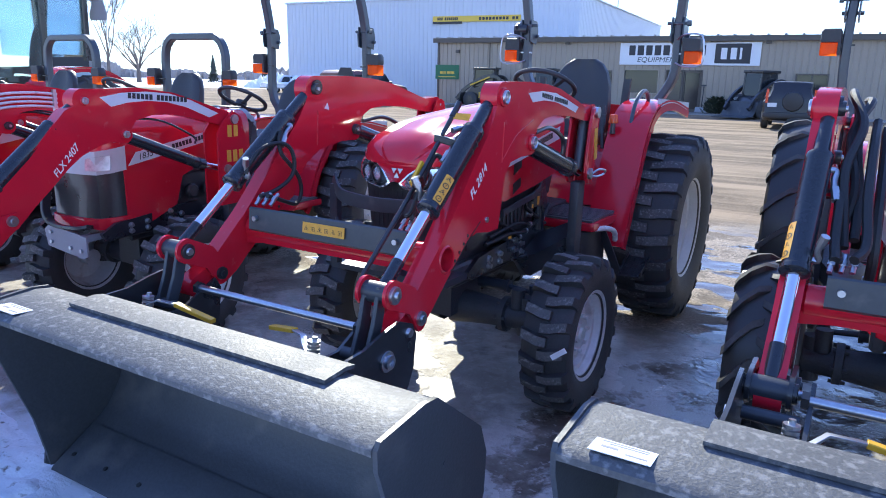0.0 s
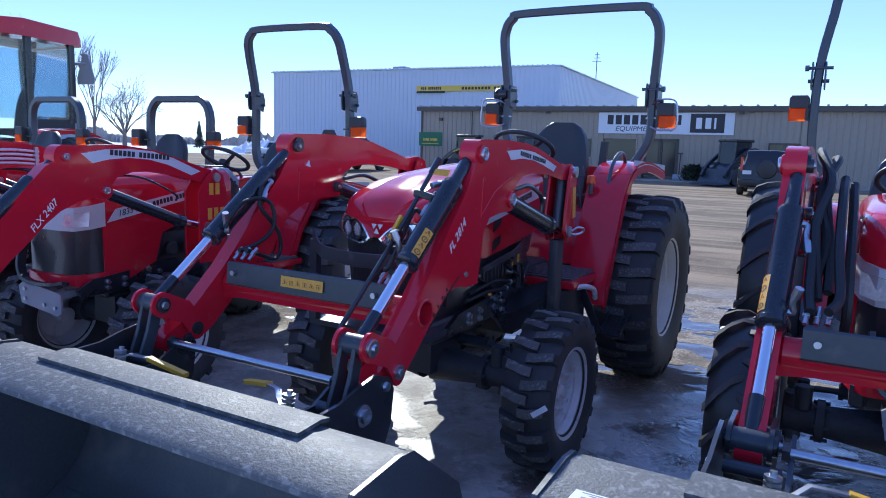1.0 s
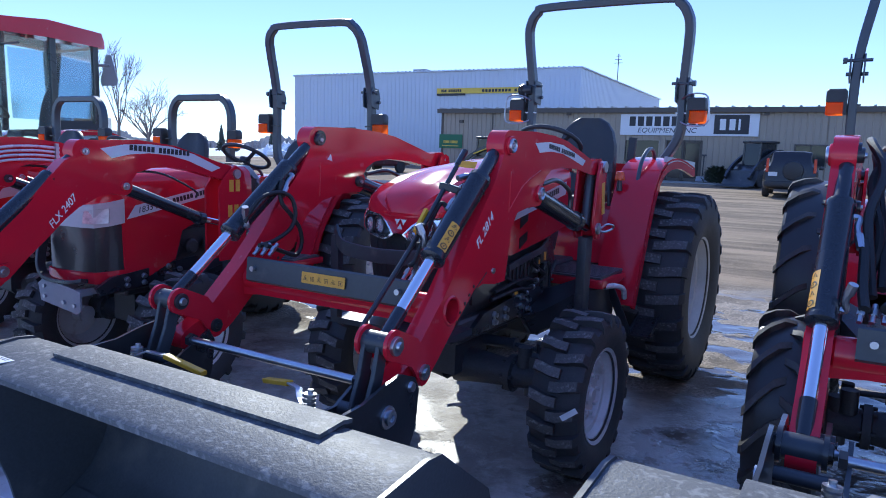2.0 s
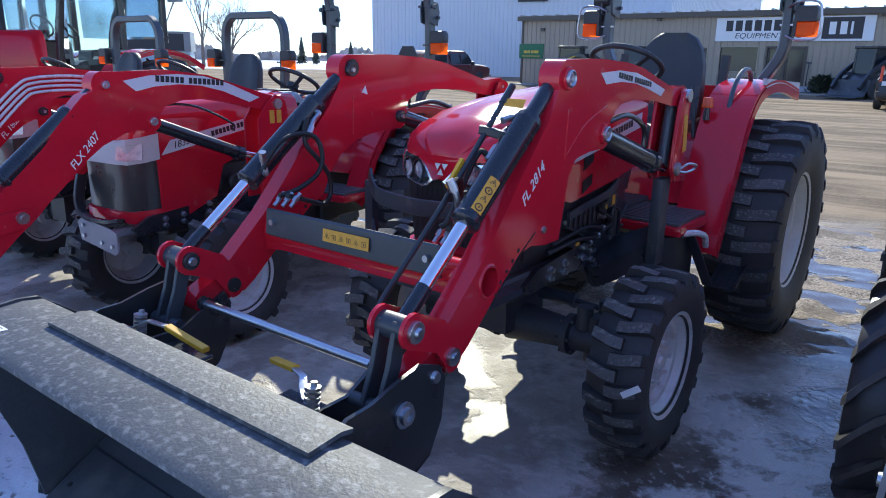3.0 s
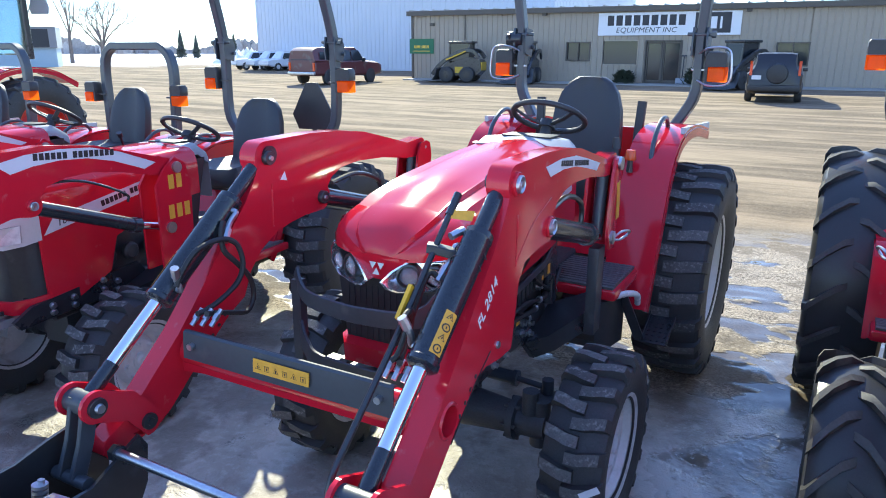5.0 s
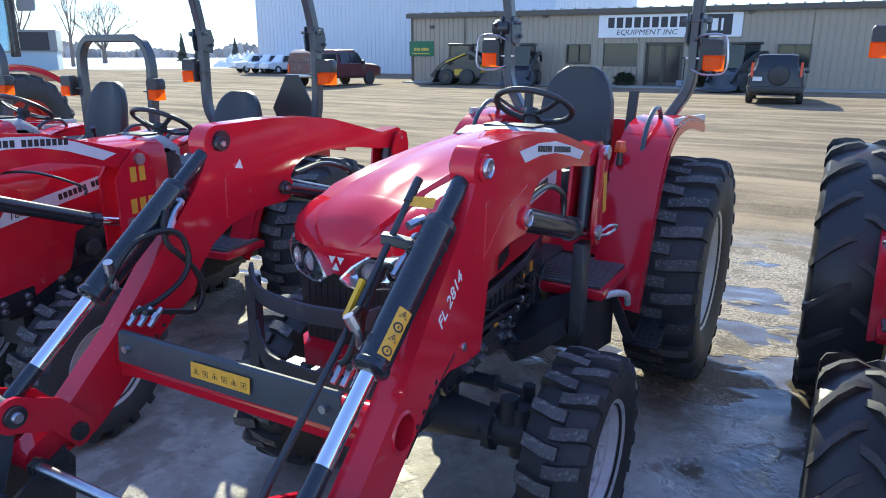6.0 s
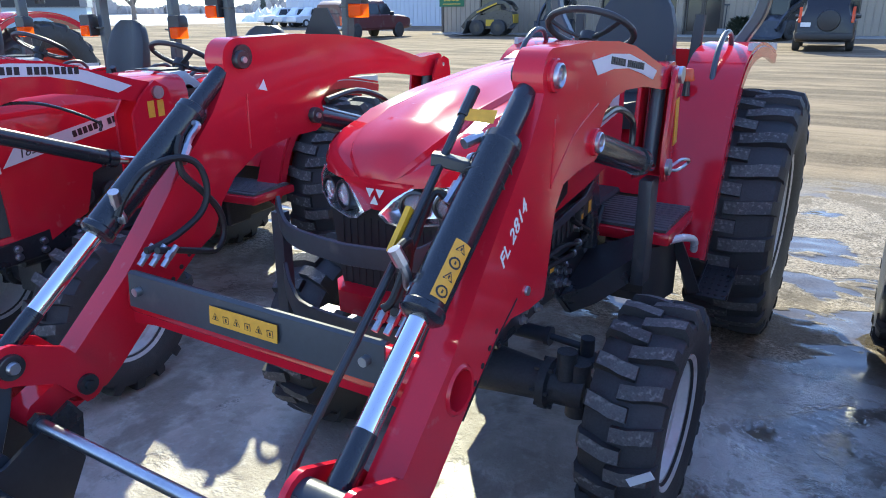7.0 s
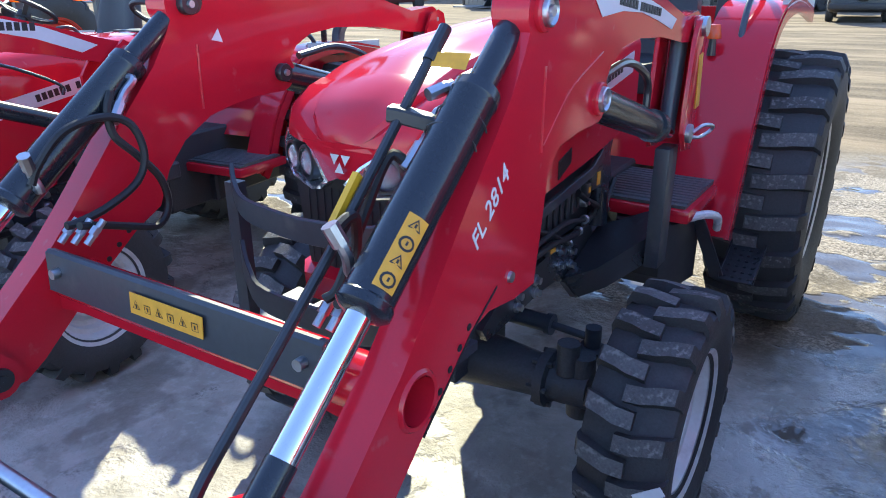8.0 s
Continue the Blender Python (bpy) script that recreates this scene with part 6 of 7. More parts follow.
def far_woods():
    rnd = random.Random(3)
    verts, faces = [], []
    for i in range(5200):
        a = rnd.uniform(-1.35, 0.75)
        d = rnd.uniform(300, 380)
        x, y = math.sin(a) * d, math.cos(a) * d
        h = rnd.uniform(2.4, 4.6) * (1.0 + 0.35 * math.sin(a * 23) + 0.3 * math.sin(a * 61))
        w = rnd.uniform(0.6, 2.4)
        b = rnd.uniform(0, math.tau)
        ux, uy = math.cos(b) * w, math.sin(b) * w
        k = len(verts)
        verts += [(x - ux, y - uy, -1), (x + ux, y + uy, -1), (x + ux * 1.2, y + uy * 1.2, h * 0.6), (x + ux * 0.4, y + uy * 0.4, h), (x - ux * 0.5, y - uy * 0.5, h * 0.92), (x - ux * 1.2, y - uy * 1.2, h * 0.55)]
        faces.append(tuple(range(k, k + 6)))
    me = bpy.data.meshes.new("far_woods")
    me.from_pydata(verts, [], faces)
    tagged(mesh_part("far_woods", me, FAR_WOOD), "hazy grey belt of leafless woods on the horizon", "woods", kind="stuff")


far_woods()


# ---- vehicles in the lot ----


def car_body(bm, stations):
    """Stations along x: (x, half width low, half width high, z low, z waist, z roof)."""
    loops = []
    for x, wl, wh, zl, zw, zr in stations:
        half = [(wl * 0.92, zl), (wl, zl + 0.12), (wl, zw), (wh * 1.0, zw + (zr - zw) * 0.45), (wh * 0.90, zr - 0.03), (wh * 0.6, zr)]
        loops.append([(x, a, b) for a, b in half] + [(x, -a, b) for a, b in reversed(half)])
    rings(bm, loops)


def road_wheel(parent, x, y, r, rim=RIM):
    bm = bmesh.new()
    loops = []
    for dy, rr in ((-0.11, r * 0.62), (-0.115, r * 0.9), (-0.09, r), (0.09, r), (0.115, r * 0.9), (0.11, r * 0.62)):
        loops.append([(x + rr * math.cos(k * math.tau / 24), y + dy, r + rr * math.sin(k * math.tau / 24)) for k in range(24)])
    rings(bm, loops)
    w = part("wheel", bm, RUBBER, parent)
    bm = bmesh.new()
    side = 1 if y > 0 else -1
    rod(bm, (x, y + side * 0.09, r), (x, y + side * 0.118, r), r * 0.6, r * 0.5, 18)
    part("rim", bm, rim, w)


def small_suv(m):
    th = thing("parked_suv", "dark dusty small SUV with a covered spare wheel", "car", m)
    bm = bmesh.new()
    car_body(bm, [(-2.15, 0.80, 0.62, 0.38, 0.92, 1.0), (-2.08, 0.86, 0.66, 0.32, 0.95, 1.40), (-1.9, 0.88, 0.68, 0.30, 0.97, 1.64), (-1.0, 0.89, 0.69, 0.28, 0.97, 1.68), (0.2, 0.89, 0.69, 0.28, 0.96, 1.66), (0.75, 0.89, 0.66, 0.28, 0.95, 1.42), (1.1, 0.88, 0.70, 0.28, 0.93, 1.05), (2.0, 0.86, 0.70, 0.30, 0.80, 0.92), (2.2, 0.78, 0.60, 0.36, 0.66, 0.74)])
    body = part("body", bm, CAR_DARK, th, sharp=30)
    bm = bmesh.new()
    box(bm, (-2.075, 0, 1.24), (0.02, 1.16, 0.42), pose(0, 0, 0, 0, 14, 0))
    part("rear_window", bm, DARK_GLASS, body)
    for s in (-1, 1):
        bm = bmesh.new()
        v = [(-1.8, s * 0.845, 1.02), (0.72, s * 0.845, 1.0), (0.28, s * 0.712, 1.50), (-1.7, s * 0.712, 1.52)]
        bm.faces.new([bm.verts.new(q) for q in v])
        part("side_window", bm, DARK_GLASS, body)
        bm = bmesh.new()
        box(bm, (-2.08, s * 0.76, 1.15), (0.09, 0.09, 0.50), pose(0, 0, 0, 0, 12, 0))
        soften(bm, 0.02, 2)
        part("tail_lamp", bm, RED_LENS, body)
        bm = bmesh.new()
        box(bm, (0.75, s * 0.96, 1.06), (0.10, 0.17, 0.13))
        soften(bm, 0.03, 2)
        part("mirror", bm, CAR_DARK, body)
        for x in (-1.3, 1.35):
            road_wheel(th, x, s * 0.80, 0.34)
    bm = bmesh.new()
    rod(bm, (-2.12, -0.08, 0.98), (-2.30, -0.08, 0.98), 0.345, 0.32, 28)
    soften(bm, 0.03, 2, 60)
    part("spare_wheel_cover", bm, PLASTIC, th)
    bm = bmesh.new()
    span(bm, -2.27, -2.05, -0.84, 0.84, 0.40, 0.60)
    soften(bm, 0.04, 2)
    part("bumper", bm, PLASTIC, th)
    bm = bmesh.new()
    span(bm, -2.19, -2.16, 0.42, 0.72, 0.78, 0.92)
    part("number_plate", bm, WHITE_LABEL, th)


def pickup(name, label, m, paint, cover=True):
    th = thing(name, label, "pickup truck", m)
    bm = bmesh.new()
    car_body(bm, [(-2.85, 0.90, 0.86, 0.50, 1.05, 1.16), (-2.8, 0.97, 0.90, 0.46, 1.12, 1.20), (-0.85, 0.98, 0.90, 0.42, 1.14, 1.22), (-0.83, 0.98, 0.74, 0.42, 1.15, 1.86), (-0.6, 0.98, 0.75, 0.42, 1.15, 1.90), (0.75, 0.98, 0.75, 0.42, 1.15, 1.90), (1.05, 0.98, 0.74, 0.42, 1.14, 1.62), (1.45, 0.97, 0.82, 0.42, 1.12, 1.22), (2.5, 0.96, 0.82, 0.44, 1.05, 1.15), (2.85, 0.88, 0.74, 0.50, 0.95, 1.02)])
    body = part("body", bm, paint, th, sharp=30)
    for s in (-1, 1):
        for x in (-1.8, 1.75):
            road_wheel(th, x, s * 0.88, 0.40, CAST if cover else RIM)
        for a, b in ((-0.72, 0.08), (0.16, 1.02)):
            bm = bmesh.new()
            v = [(a, s * 0.965, 1.2), (b + (0.18 if b > 1 else 0), s * 0.965, 1.2), (b - (0.18 if b > 1 else 0), s * 0.81, 1.74), (a + 0.03, s * 0.81, 1.74)]
            bm.faces.new([bm.verts.new(q) for q in v])
            part("side_window", bm, DARK_GLASS, body)
        bm = bmesh.new()
        box(bm, (1.02, s * 1.06, 1.24), (0.12, 0.2, 0.2))
        soften(bm, 0.03, 2)
        part("mirror", bm, PLASTIC, body)
        bm = bmesh.new()
        box(bm, (-2.85, s * 0.84, 0.92), (0.06, 0.14, 0.42))
        part("tail_lamp", bm, RED_LENS, body)
    if cover:
        bm = bmesh.new()
        car_body(bm, [(-2.84, 0.93, 0.84, 1.10, 1.22, 1.70), (-2.55, 0.94, 0.84, 1.10, 1.22, 1.88), (-0.9, 0.94, 0.84, 1.10, 1.22, 1.90)])
        cap = part("bed_cap", bm, paint, th)
        bm = bmesh.new()
        bm.faces.new([bm.verts.new(q) for q in ((-2.846, -0.78, 1.24), (-2.846, 0.78, 1.24), (-2.78, 0.68, 1.68), (-2.78, -0.68, 1.68))])
        part("cap_window", bm, DARK_GLASS, cap)
        for s in (-1, 1):
            bm = bmesh.new()
            bm.faces.new([bm.verts.new(q) for q in ((-2.5, s * 0.936, 1.28), (-1.05, s * 0.936, 1.28), (-1.05, s * 0.872, 1.66), (-2.4, s * 0.872, 1.66))])
            part("cap_window", bm, DARK_GLASS, cap)
    for x0, x1 in ((-2.98, -2.80), (2.78, 2.95)):
        bm = bmesh.new()
        span(bm, x0, x1, -0.92, 0.92, 0.50, 0.66)
        soften(bm, 0.04, 2)
        part("bumper", bm, ZINC, th)


def skid_steer(m, shell, label):
    th = thing("skid_steer", label, "skid steer", m, "skid steers by the shop")
    bm = bmesh.new()
    slab_y(bm, [(-0.9, 0.35), (1.1, 0.35), (1.35, 0.6), (1.3, 1.15), (0.7, 1.3), (-0.6, 0.95), (-0.95, 0.6)], -0.5, 0.5)
    soften(bm, 0.05, 2)
    part("body", bm, BLACK, th)
    bm = bmesh.new()
    span(bm, 0.75, 1.38, -0.44, 0.44, 0.62, 1.05)
    part("engine_cover", bm, shell, th)
    for s in (-1, 1):
        bm = bmesh.new()
        sweep(bm, smooth_line([(1.25, s * 0.62, 1.25), (0.9, s * 0.64, 1.62), (0.2, s * 0.64, 1.55), (-0.8, s * 0.64, 1.0), (-1.35, s * 0.62, 0.40)], 4), 0, square=(0.12, 0.20))
        arm = part("lift_arm", bm, BLACK, th)
        bm = bmesh.new()
        sweep(bm, [(0.55, s * 0.708, 1.60), (-0.55, s * 0.708, 1.16)], 0, square=(0.006, 0.07))
        part("arm_stripe", bm, shell, arm)
    for s in (-1, 1):
        for x0 in (-0.45, 0.62):
            post = bmesh.new()
            sweep(post, [(x0, s * 0.42, 0.95), (x0 + 0.06, s * 0.42, 2.0)], 0, square=(0.08, 0.08))
            part("cage_post", post, BLACK, th)
        bm = bmesh.new()
        bm.faces.new([bm.verts.new(q) for q in ((-0.38, s * 0.43, 1.1), (0.62, s * 0.43, 1.1), (0.66, s * 0.43, 1.98), (-0.34, s * 0.43, 1.98))])
        part("side_window", bm, DARK_GLASS, th)
        bm = bmesh.new()
        span(bm, -0.1, 0.35, s * 0.505, s * 0.53, 0.48, 0.80)
        part("side_panel", bm, shell, th)
    bm = bmesh.new()
    bm.faces.new([bm.verts.new(q) for q in ((-0.46, -0.38, 1.0), (-0.46, 0.38, 1.0), (-0.40, 0.38, 1.98), (-0.40, -0.38, 1.98))])
    part("windscreen", bm, DARK_GLASS, th)
    bm = bmesh.new()
    span(bm, -0.48, 0.85, -0.5, 0.5, 2.0, 2.12)
    soften(bm, 0.03, 2)
    part("cage_roof", bm, BLACK, th)
    bm = bmesh.new()
    span(bm, 0.60, 0.66, -0.42, 0.42, 0.95, 2.0)
    part("rear_screen", bm, BLACK, th)
    for s in (-1, 1):
        for x in (-0.55, 0.60):
            road_wheel(th, x, s * 0.62, 0.40, BLACK)
    bm = bmesh.new()
    ribbon(bm, [(-1.05, 0.75), (-1.15, 0.35), (-1.3, 0.12), (-1.9, 0.06)], -0.85, 0.85, 0.03)
    bmesh.ops.rotate(bm, verts=bm.verts, cent=(0, 0, 0), matrix=Matrix.Rotation(radians(90), 3, "Z"))
    bmesh.ops.scale(bm, verts=bm.verts, vec=(-1, 1, 1))
    for v in bm.verts:
        v.co.x = -abs(v.co.x)
    part("bucket", bm, BUCKET, th)


SHOP = pose(-7.28, 34.75, 0.24, 0, 0, 2.5)
small_suv(pose(-1.2, 26.75, 0.165, 0, 0, 94))
pickup("pickup_truck", "dark maroon pickup truck with a bed cap", pose(-22.85, 28.45, 0.18, 0, 0, 87) @ Matrix.Diagonal((0.95, 0.98, 0.98, 1)), CAR_MAROON)
for x, y, turn in ((-43.6, 44.0, 246), (-41.6, 43.8, 254), (-39.7, 43.3, 256)):
    pickup("pickup_truck", "white pickup truck parked by the white hall", pose(x, y, 0.25, 0, 0, turn) @ Matrix.Scale(0.80, 4), CAR_WHITE, False)
skid_steer(SHOP @ pose(-10.2, -2.2, 0, 0, 0, 8), LOADER_YELLOW, "yellow and black skid steer by the shop wall")
skid_steer(SHOP @ pose(-6.6, -2.0, 0, 0, 0, 95), BLACK, "black skid steer with a caged cab by the shop wall")
skid_steer(SHOP @ pose(3.9, -2.6, 0, 0, 0, 60), BLACK, "black skid steer with a caged cab by the shop wall")


def shrub(m, seed, w, h):
    rnd = random.Random(seed)
    th = thing("shrub", "low evergreen shrub by the shop door", "shrub", m, "shrubs by the shop")
    bm = bmesh.new()
    for i in range(420):
        a, u = rnd.uniform(0, math.tau), rnd.random()
        r = w * math.sqrt(1 - (u * 0.95) ** 2) * rnd.uniform(0.5, 1.05)
        p = Vector((r * math.cos(a), r * math.sin(a), h * u))
        d = Vector((math.cos(a), math.sin(a), 0.8)) * rnd.uniform(0.10, 0.22)
        s = Vector((-math.sin(a), math.cos(a), rnd.uniform(-0.4, 0.4))) * 0.06
        bm.faces.new([bm.verts.new(v) for v in (p, p + d * 0.5 + s, p + d, p + d * 0.5 - s)])
    part("foliage", bm, SHRUB, th)


shrub(SHOP @ pose(1.9, -0.8, 0.05), 1, 0.55, 0.75)
shrub(SHOP @ pose(-1.6, -0.8, 0.05), 2, 0.5, 0.55)
shrub(SHOP @ pose(2.5, -0.9, 0.05), 3, 0.45, 0.6)
bin_thing = thing("rubbish_bin", "grey lidded rubbish bin by the shop wall", "bin", SHOP @ pose(2.95, -0.7, 0.06))
b_bin = bmesh.new()
rod(b_bin, (0, 0, 0), (0, 0, 0.85), 0.26, 0.30, 16)
b_body = part("body", b_bin, GREY_PLASTIC, bin_thing)
b_bin = bmesh.new()
rod(b_bin, (0, 0, 0.85), (0, 0, 0.98), 0.32, 0.24, 16)
part("lid", b_bin, PLASTIC, b_body)
shovel = thing("snow_shovel", "snow shovel leaning by the shop door", "shovel", SHOP @ pose(1.15, -0.35, 0.06, -8))
b_sh = bmesh.new()
rod(b_sh, (0, 0, 0.25), (0, 0, 1.35), 0.025, n=8)
span(b_sh, -0.12, 0.12, -0.03, 0.03, 1.33, 1.40)
part("shaft", b_sh, BLACK, shovel)
b_sh = bmesh.new()
ribbon(b_sh, [(-0.10, 0.0), (-0.02, 0.10), (0.0, 0.28)], -0.30, 0.30, 0.02)
part("blade", b_sh, GREY_PLASTIC, shovel)

# ---- the tractors ----
ROW_A, ROW_B, ROW_C, ROW_D, ROW_E = pose(0, 0, 0, 0, 0.5, 1.4), pose(-2.143, -0.529, 0, 0, 0, 6) @ Matrix.Diagonal((1, 1, 0.977, 1)), pose(-3.63, -0.27, 0, 0, 0, 5), pose(-5.35, -0.45, 0, 0, 0, 5), pose(2.15, 0.25, 0, 0, 0, 0.5)


def chrome_headlamp(parent, s):
    """A pointed chrome lamp bowl with two round lenses."""
    def sweep_back(x):
        return -0.535 + 0.42 * max(0, x - 0.03) ** 1.35 / 0.25 ** 0.35
    rim = [(0.024, 1.126), (0.065, 1.170), (0.122, 1.210), (0.245, 1.218), (0.268, 1.185), (0.258, 1.135), (0.200, 1.104), (0.09, 1.095), (0.05, 1.104)]
    c = (sum(x for x, _ in rim) / len(rim), sum(z for _, z in rim) / len(rim))
    bm = bmesh.new()
    loops = []
    for k, back in ((1.0, 0.03), (1.0, -0.004), (0.90, -0.006), (0.80, 0.018), (0.70, 0.03)):
        loops.append([(s * (c[0] + (x - c[0]) * k), sweep_back(c[0] + (x - c[0]) * k) + back - 0.12 * (1.21 - z), c[1] + (z - c[1]) * k) for x, z in rim])
    rings(bm, loops)
    lamp = part("headlamp", bm, REFLECTOR, parent, "chrome headlamp surround")
    for x, r in ((0.118, 0.036), (0.20, 0.033)):
        y = sweep_back(x)
        bm = bmesh.new()
        m = Matrix.Translation((s * x, y + 0.010, 1.153)) @ pose(0, 0, 0, 90, 0, s * 22)
        loops = [[m @ Vector((rr * math.cos(a * math.tau / 24), rr * math.sin(a * math.tau / 24), h)) for a in range(24)] for rr, h in ((r * 1.25, -0.01), (r * 1.25, 0.018), (r * 1.05, 0.020), (r * 0.98, 0.005))]
        rings(bm, loops)
        part("lamp_ring", bm, BLACK, lamp)
        bm = bmesh.new()
        loops = [[m @ Vector((r * k * math.cos(a * math.tau / 20), r * k * math.sin(a * math.tau / 20), h)) for a in range(20)] for k, h in ((1.0, 0.008), (0.8, 0.018), (0.45, 0.025), (0.05, 0.027))]
        rings(bm, loops)
        part("lens", bm, CLEAR, lamp)


def front_guard(parent):
    """The bent bar that guards the radiator."""
    bm = bmesh.new()
    line = smooth_line([(-0.305, -0.60, 1.13), (-0.27, -0.625, 1.085), (-0.20, -0.655, 1.055), (-0.05, -0.67, 1.045), (0.05, -0.67, 1.045), (0.20, -0.655, 1.055), (0.27, -0.625, 1.085), (0.305, -0.60, 1.13)], 4)
    sweep(bm, line, 0, square=(0.012, 0.065))
    for s in (-1, 1):
        span(bm, s * 0.275, s * 0.315, -0.62, -0.585, 0.72, 1.10)
    g = part("brush_guard", bm, CHAR, parent, "charcoal steel brush guard")
    bm = bmesh.new()
    line = smooth_line([(-0.305, -0.60, 0.93), (-0.25, -0.63, 0.86), (-0.15, -0.66, 0.82), (0.15, -0.66, 0.82), (0.25, -0.63, 0.86), (0.305, -0.60, 0.93)], 4)
    sweep(bm, line, 0, square=(0.012, 0.075))
    span(bm, -0.31, 0.31, -0.62, -0.40, 0.70, 0.725)
    part("guard_rail", bm, CHAR, g)


def side_hose_bundle(parent, s):
    """The open engine side under the hood: guard panel, belts and pumps behind it, hoses, clamps and labels."""
    bm = bmesh.new()
    slab(bm, [(-0.30, 0.80), (-0.30, 0.93), (0.08, 1.03), (0.45, 1.09), (0.60, 1.06), (0.66, 0.86), (0.56, 0.80)], s * 0.235, s * 0.248)
    soften(bm, 0.004, 1, 40)
    sp = part("side_shield", bm, BLACK, parent)
    bm = bmesh.new()
    sweep(bm, [(s * 0.268, 0.02, 0.935), (s * 0.276, 0.20, 0.965), (s * 0.276, 0.38, 0.985), (s * 0.262, 0.50, 1.02)], 0, square=(0.016, 0.034))
    part("hood_rail", bm, CHAR, sp, "charcoal rail under the hood edge")
    for k in range(7):
        bm = bmesh.new()
        span(bm, s * 0.248, s * 0.258, 0.06 + 0.045 * k, 0.085 + 0.045 * k, 0.83 + 0.006 * k, 0.915 + 0.008 * k)
        soften(bm, 0.003, 1, 40)
        part("cooling_rib", bm, PLASTIC, sp)
    runs = (((0.262, -0.14, 0.80), (0.272, 0.10, 0.815), (0.275, 0.30, 0.80), (0.27, 0.52, 0.86)),
            ((0.262, -0.10, 0.83), (0.278, 0.16, 0.86), (0.278, 0.34, 0.83), (0.27, 0.58, 0.80)),
            ((0.266, 0.30, 0.93), (0.28, 0.40, 0.87), (0.282, 0.50, 0.84), (0.27, 0.62, 0.90)),
            ((0.262, 0.0, 0.89), (0.272, 0.12, 0.84), (0.276, 0.22, 0.78), (0.27, 0.30, 0.745)))
    for k, run in enumerate(runs):
        bm = bmesh.new()
        sweep(bm, smooth_line([(s * x, y, z) for x, y, z in run], 5), (0.012, 0.009, 0.011, 0.008)[k], 8)
        part("side_hose", bm, HOSE, parent)
        bm = bmesh.new()
        x, y, z = run[2]
        rod(bm, (s * x, y - 0.006, z), (s * x, y + 0.008, z), 0.0155, n=12)
        part("hose_clamp", bm, ZINC, parent)
    bm = bmesh.new()
    rod(bm, (s * 0.268, 0.47, 0.78), (s * 0.268, 0.47, 0.90), 0.038, n=20)
    rod(bm, (s * 0.268, 0.47, 0.90), (s * 0.268, 0.47, 0.915), 0.030, n=20)
    part("oil_filter", bm, CYL, parent, "black oil filter canister")
    bm = bmesh.new()
    rod(bm, (s * 0.248, 0.36, 0.885), (s * 0.275, 0.36, 0.885), 0.022, 0.018, 14)
    rod(bm, (s * 0.275, 0.36, 0.885), (s * 0.285, 0.36, 0.885), 0.011, n=6)
    part("plug", bm, ZINC, sp)
    for q in ((-0.05, 0.87), (0.02, 0.905), (0.30, 0.96), (0.52, 0.93)):
        bm = bmesh.new()
        rod(bm, (s * 0.248, *q), (s * 0.256, *q), 0.009, n=6)
        part("bolt", bm, ZINC, sp)
    for q in ((0.385, 0.475, 0.915, 0.985), (0.345, 0.38, 0.90, 0.95), (0.065, 0.125, 0.785, 0.815)):
        bm = bmesh.new()
        span(bm, s * 0.248, s * 0.280, *q)
        soften(bm, 0.006, 2)
        part("relay_box", bm, PLASTIC, sp)
    for y, z, w, h in ((0.435, 0.95, 0.028, 0.045), (0.362, 0.927, 0.016, 0.02), (0.095, 0.80, 0.032, 0.014)):
        bm = bmesh.new()
        box(bm, (s * 0.2815, y, z), (0.002, w, h))
        part("warning_label", bm, YELLOW, sp, "yellow warning label")


def rear_end(th, rear_y, half_in, half_out, z_top, material, wheel_r=0.635):
    k = wheel_r / 0.635
    prof = [(rear_y - 0.86 * k, 0.62), (rear_y - 0.78 * k, 0.80 * k), (rear_y - 0.69 * k, 1.0 * k), (rear_y - 0.56 * k, z_top - 0.20), (rear_y - 0.42 * k, z_top - 0.06), (rear_y - 0.22 * k, z_top), (rear_y + 0.08 * k, z_top + 0.005), (rear_y + 0.5 * k, z_top - 0.055)]
    for s in (-1, 1):
        f = fender(th, prof, s * half_in, s * half_out, material)
        bm = bmesh.new()
        slab(bm, [(y, z) for y, z in prof] + [(rear_y + 0.45, 0.80), (rear_y - 0.7, 0.60)], s * half_in, s * (half_in + 0.012))
        part("fender_side", bm, material, f)
        bm = bmesh.new()
        box(bm, (s * (half_out - 0.012), rear_y + 0.10 * k, z_top - 0.008), (0.022, 0.80 * k, 0.05), pose(0, 0, 0, -2.5))
        part("fender_edge", bm, PALE_PLASTIC, f)
        bm = bmesh.new()
        xg = s * (half_in + 0.5 * (half_out - half_in))
        sweep(bm, smooth_line([(xg, rear_y - 0.52 * k, z_top - 0.17), (xg, rear_y - 0.46 * k, z_top - 0.02), (xg, rear_y - 0.34 * k, z_top + 0.065), (xg, rear_y - 0.22 * k, z_top + 0.075), (xg, rear_y - 0.16 * k, z_top + 0.03), (xg, rear_y - 0.15 * k, z_top - 0.01)], 5), 0.013, 10)
        part("grab_handle", bm, ROPS_GREY, f, "grey tube grab handle")


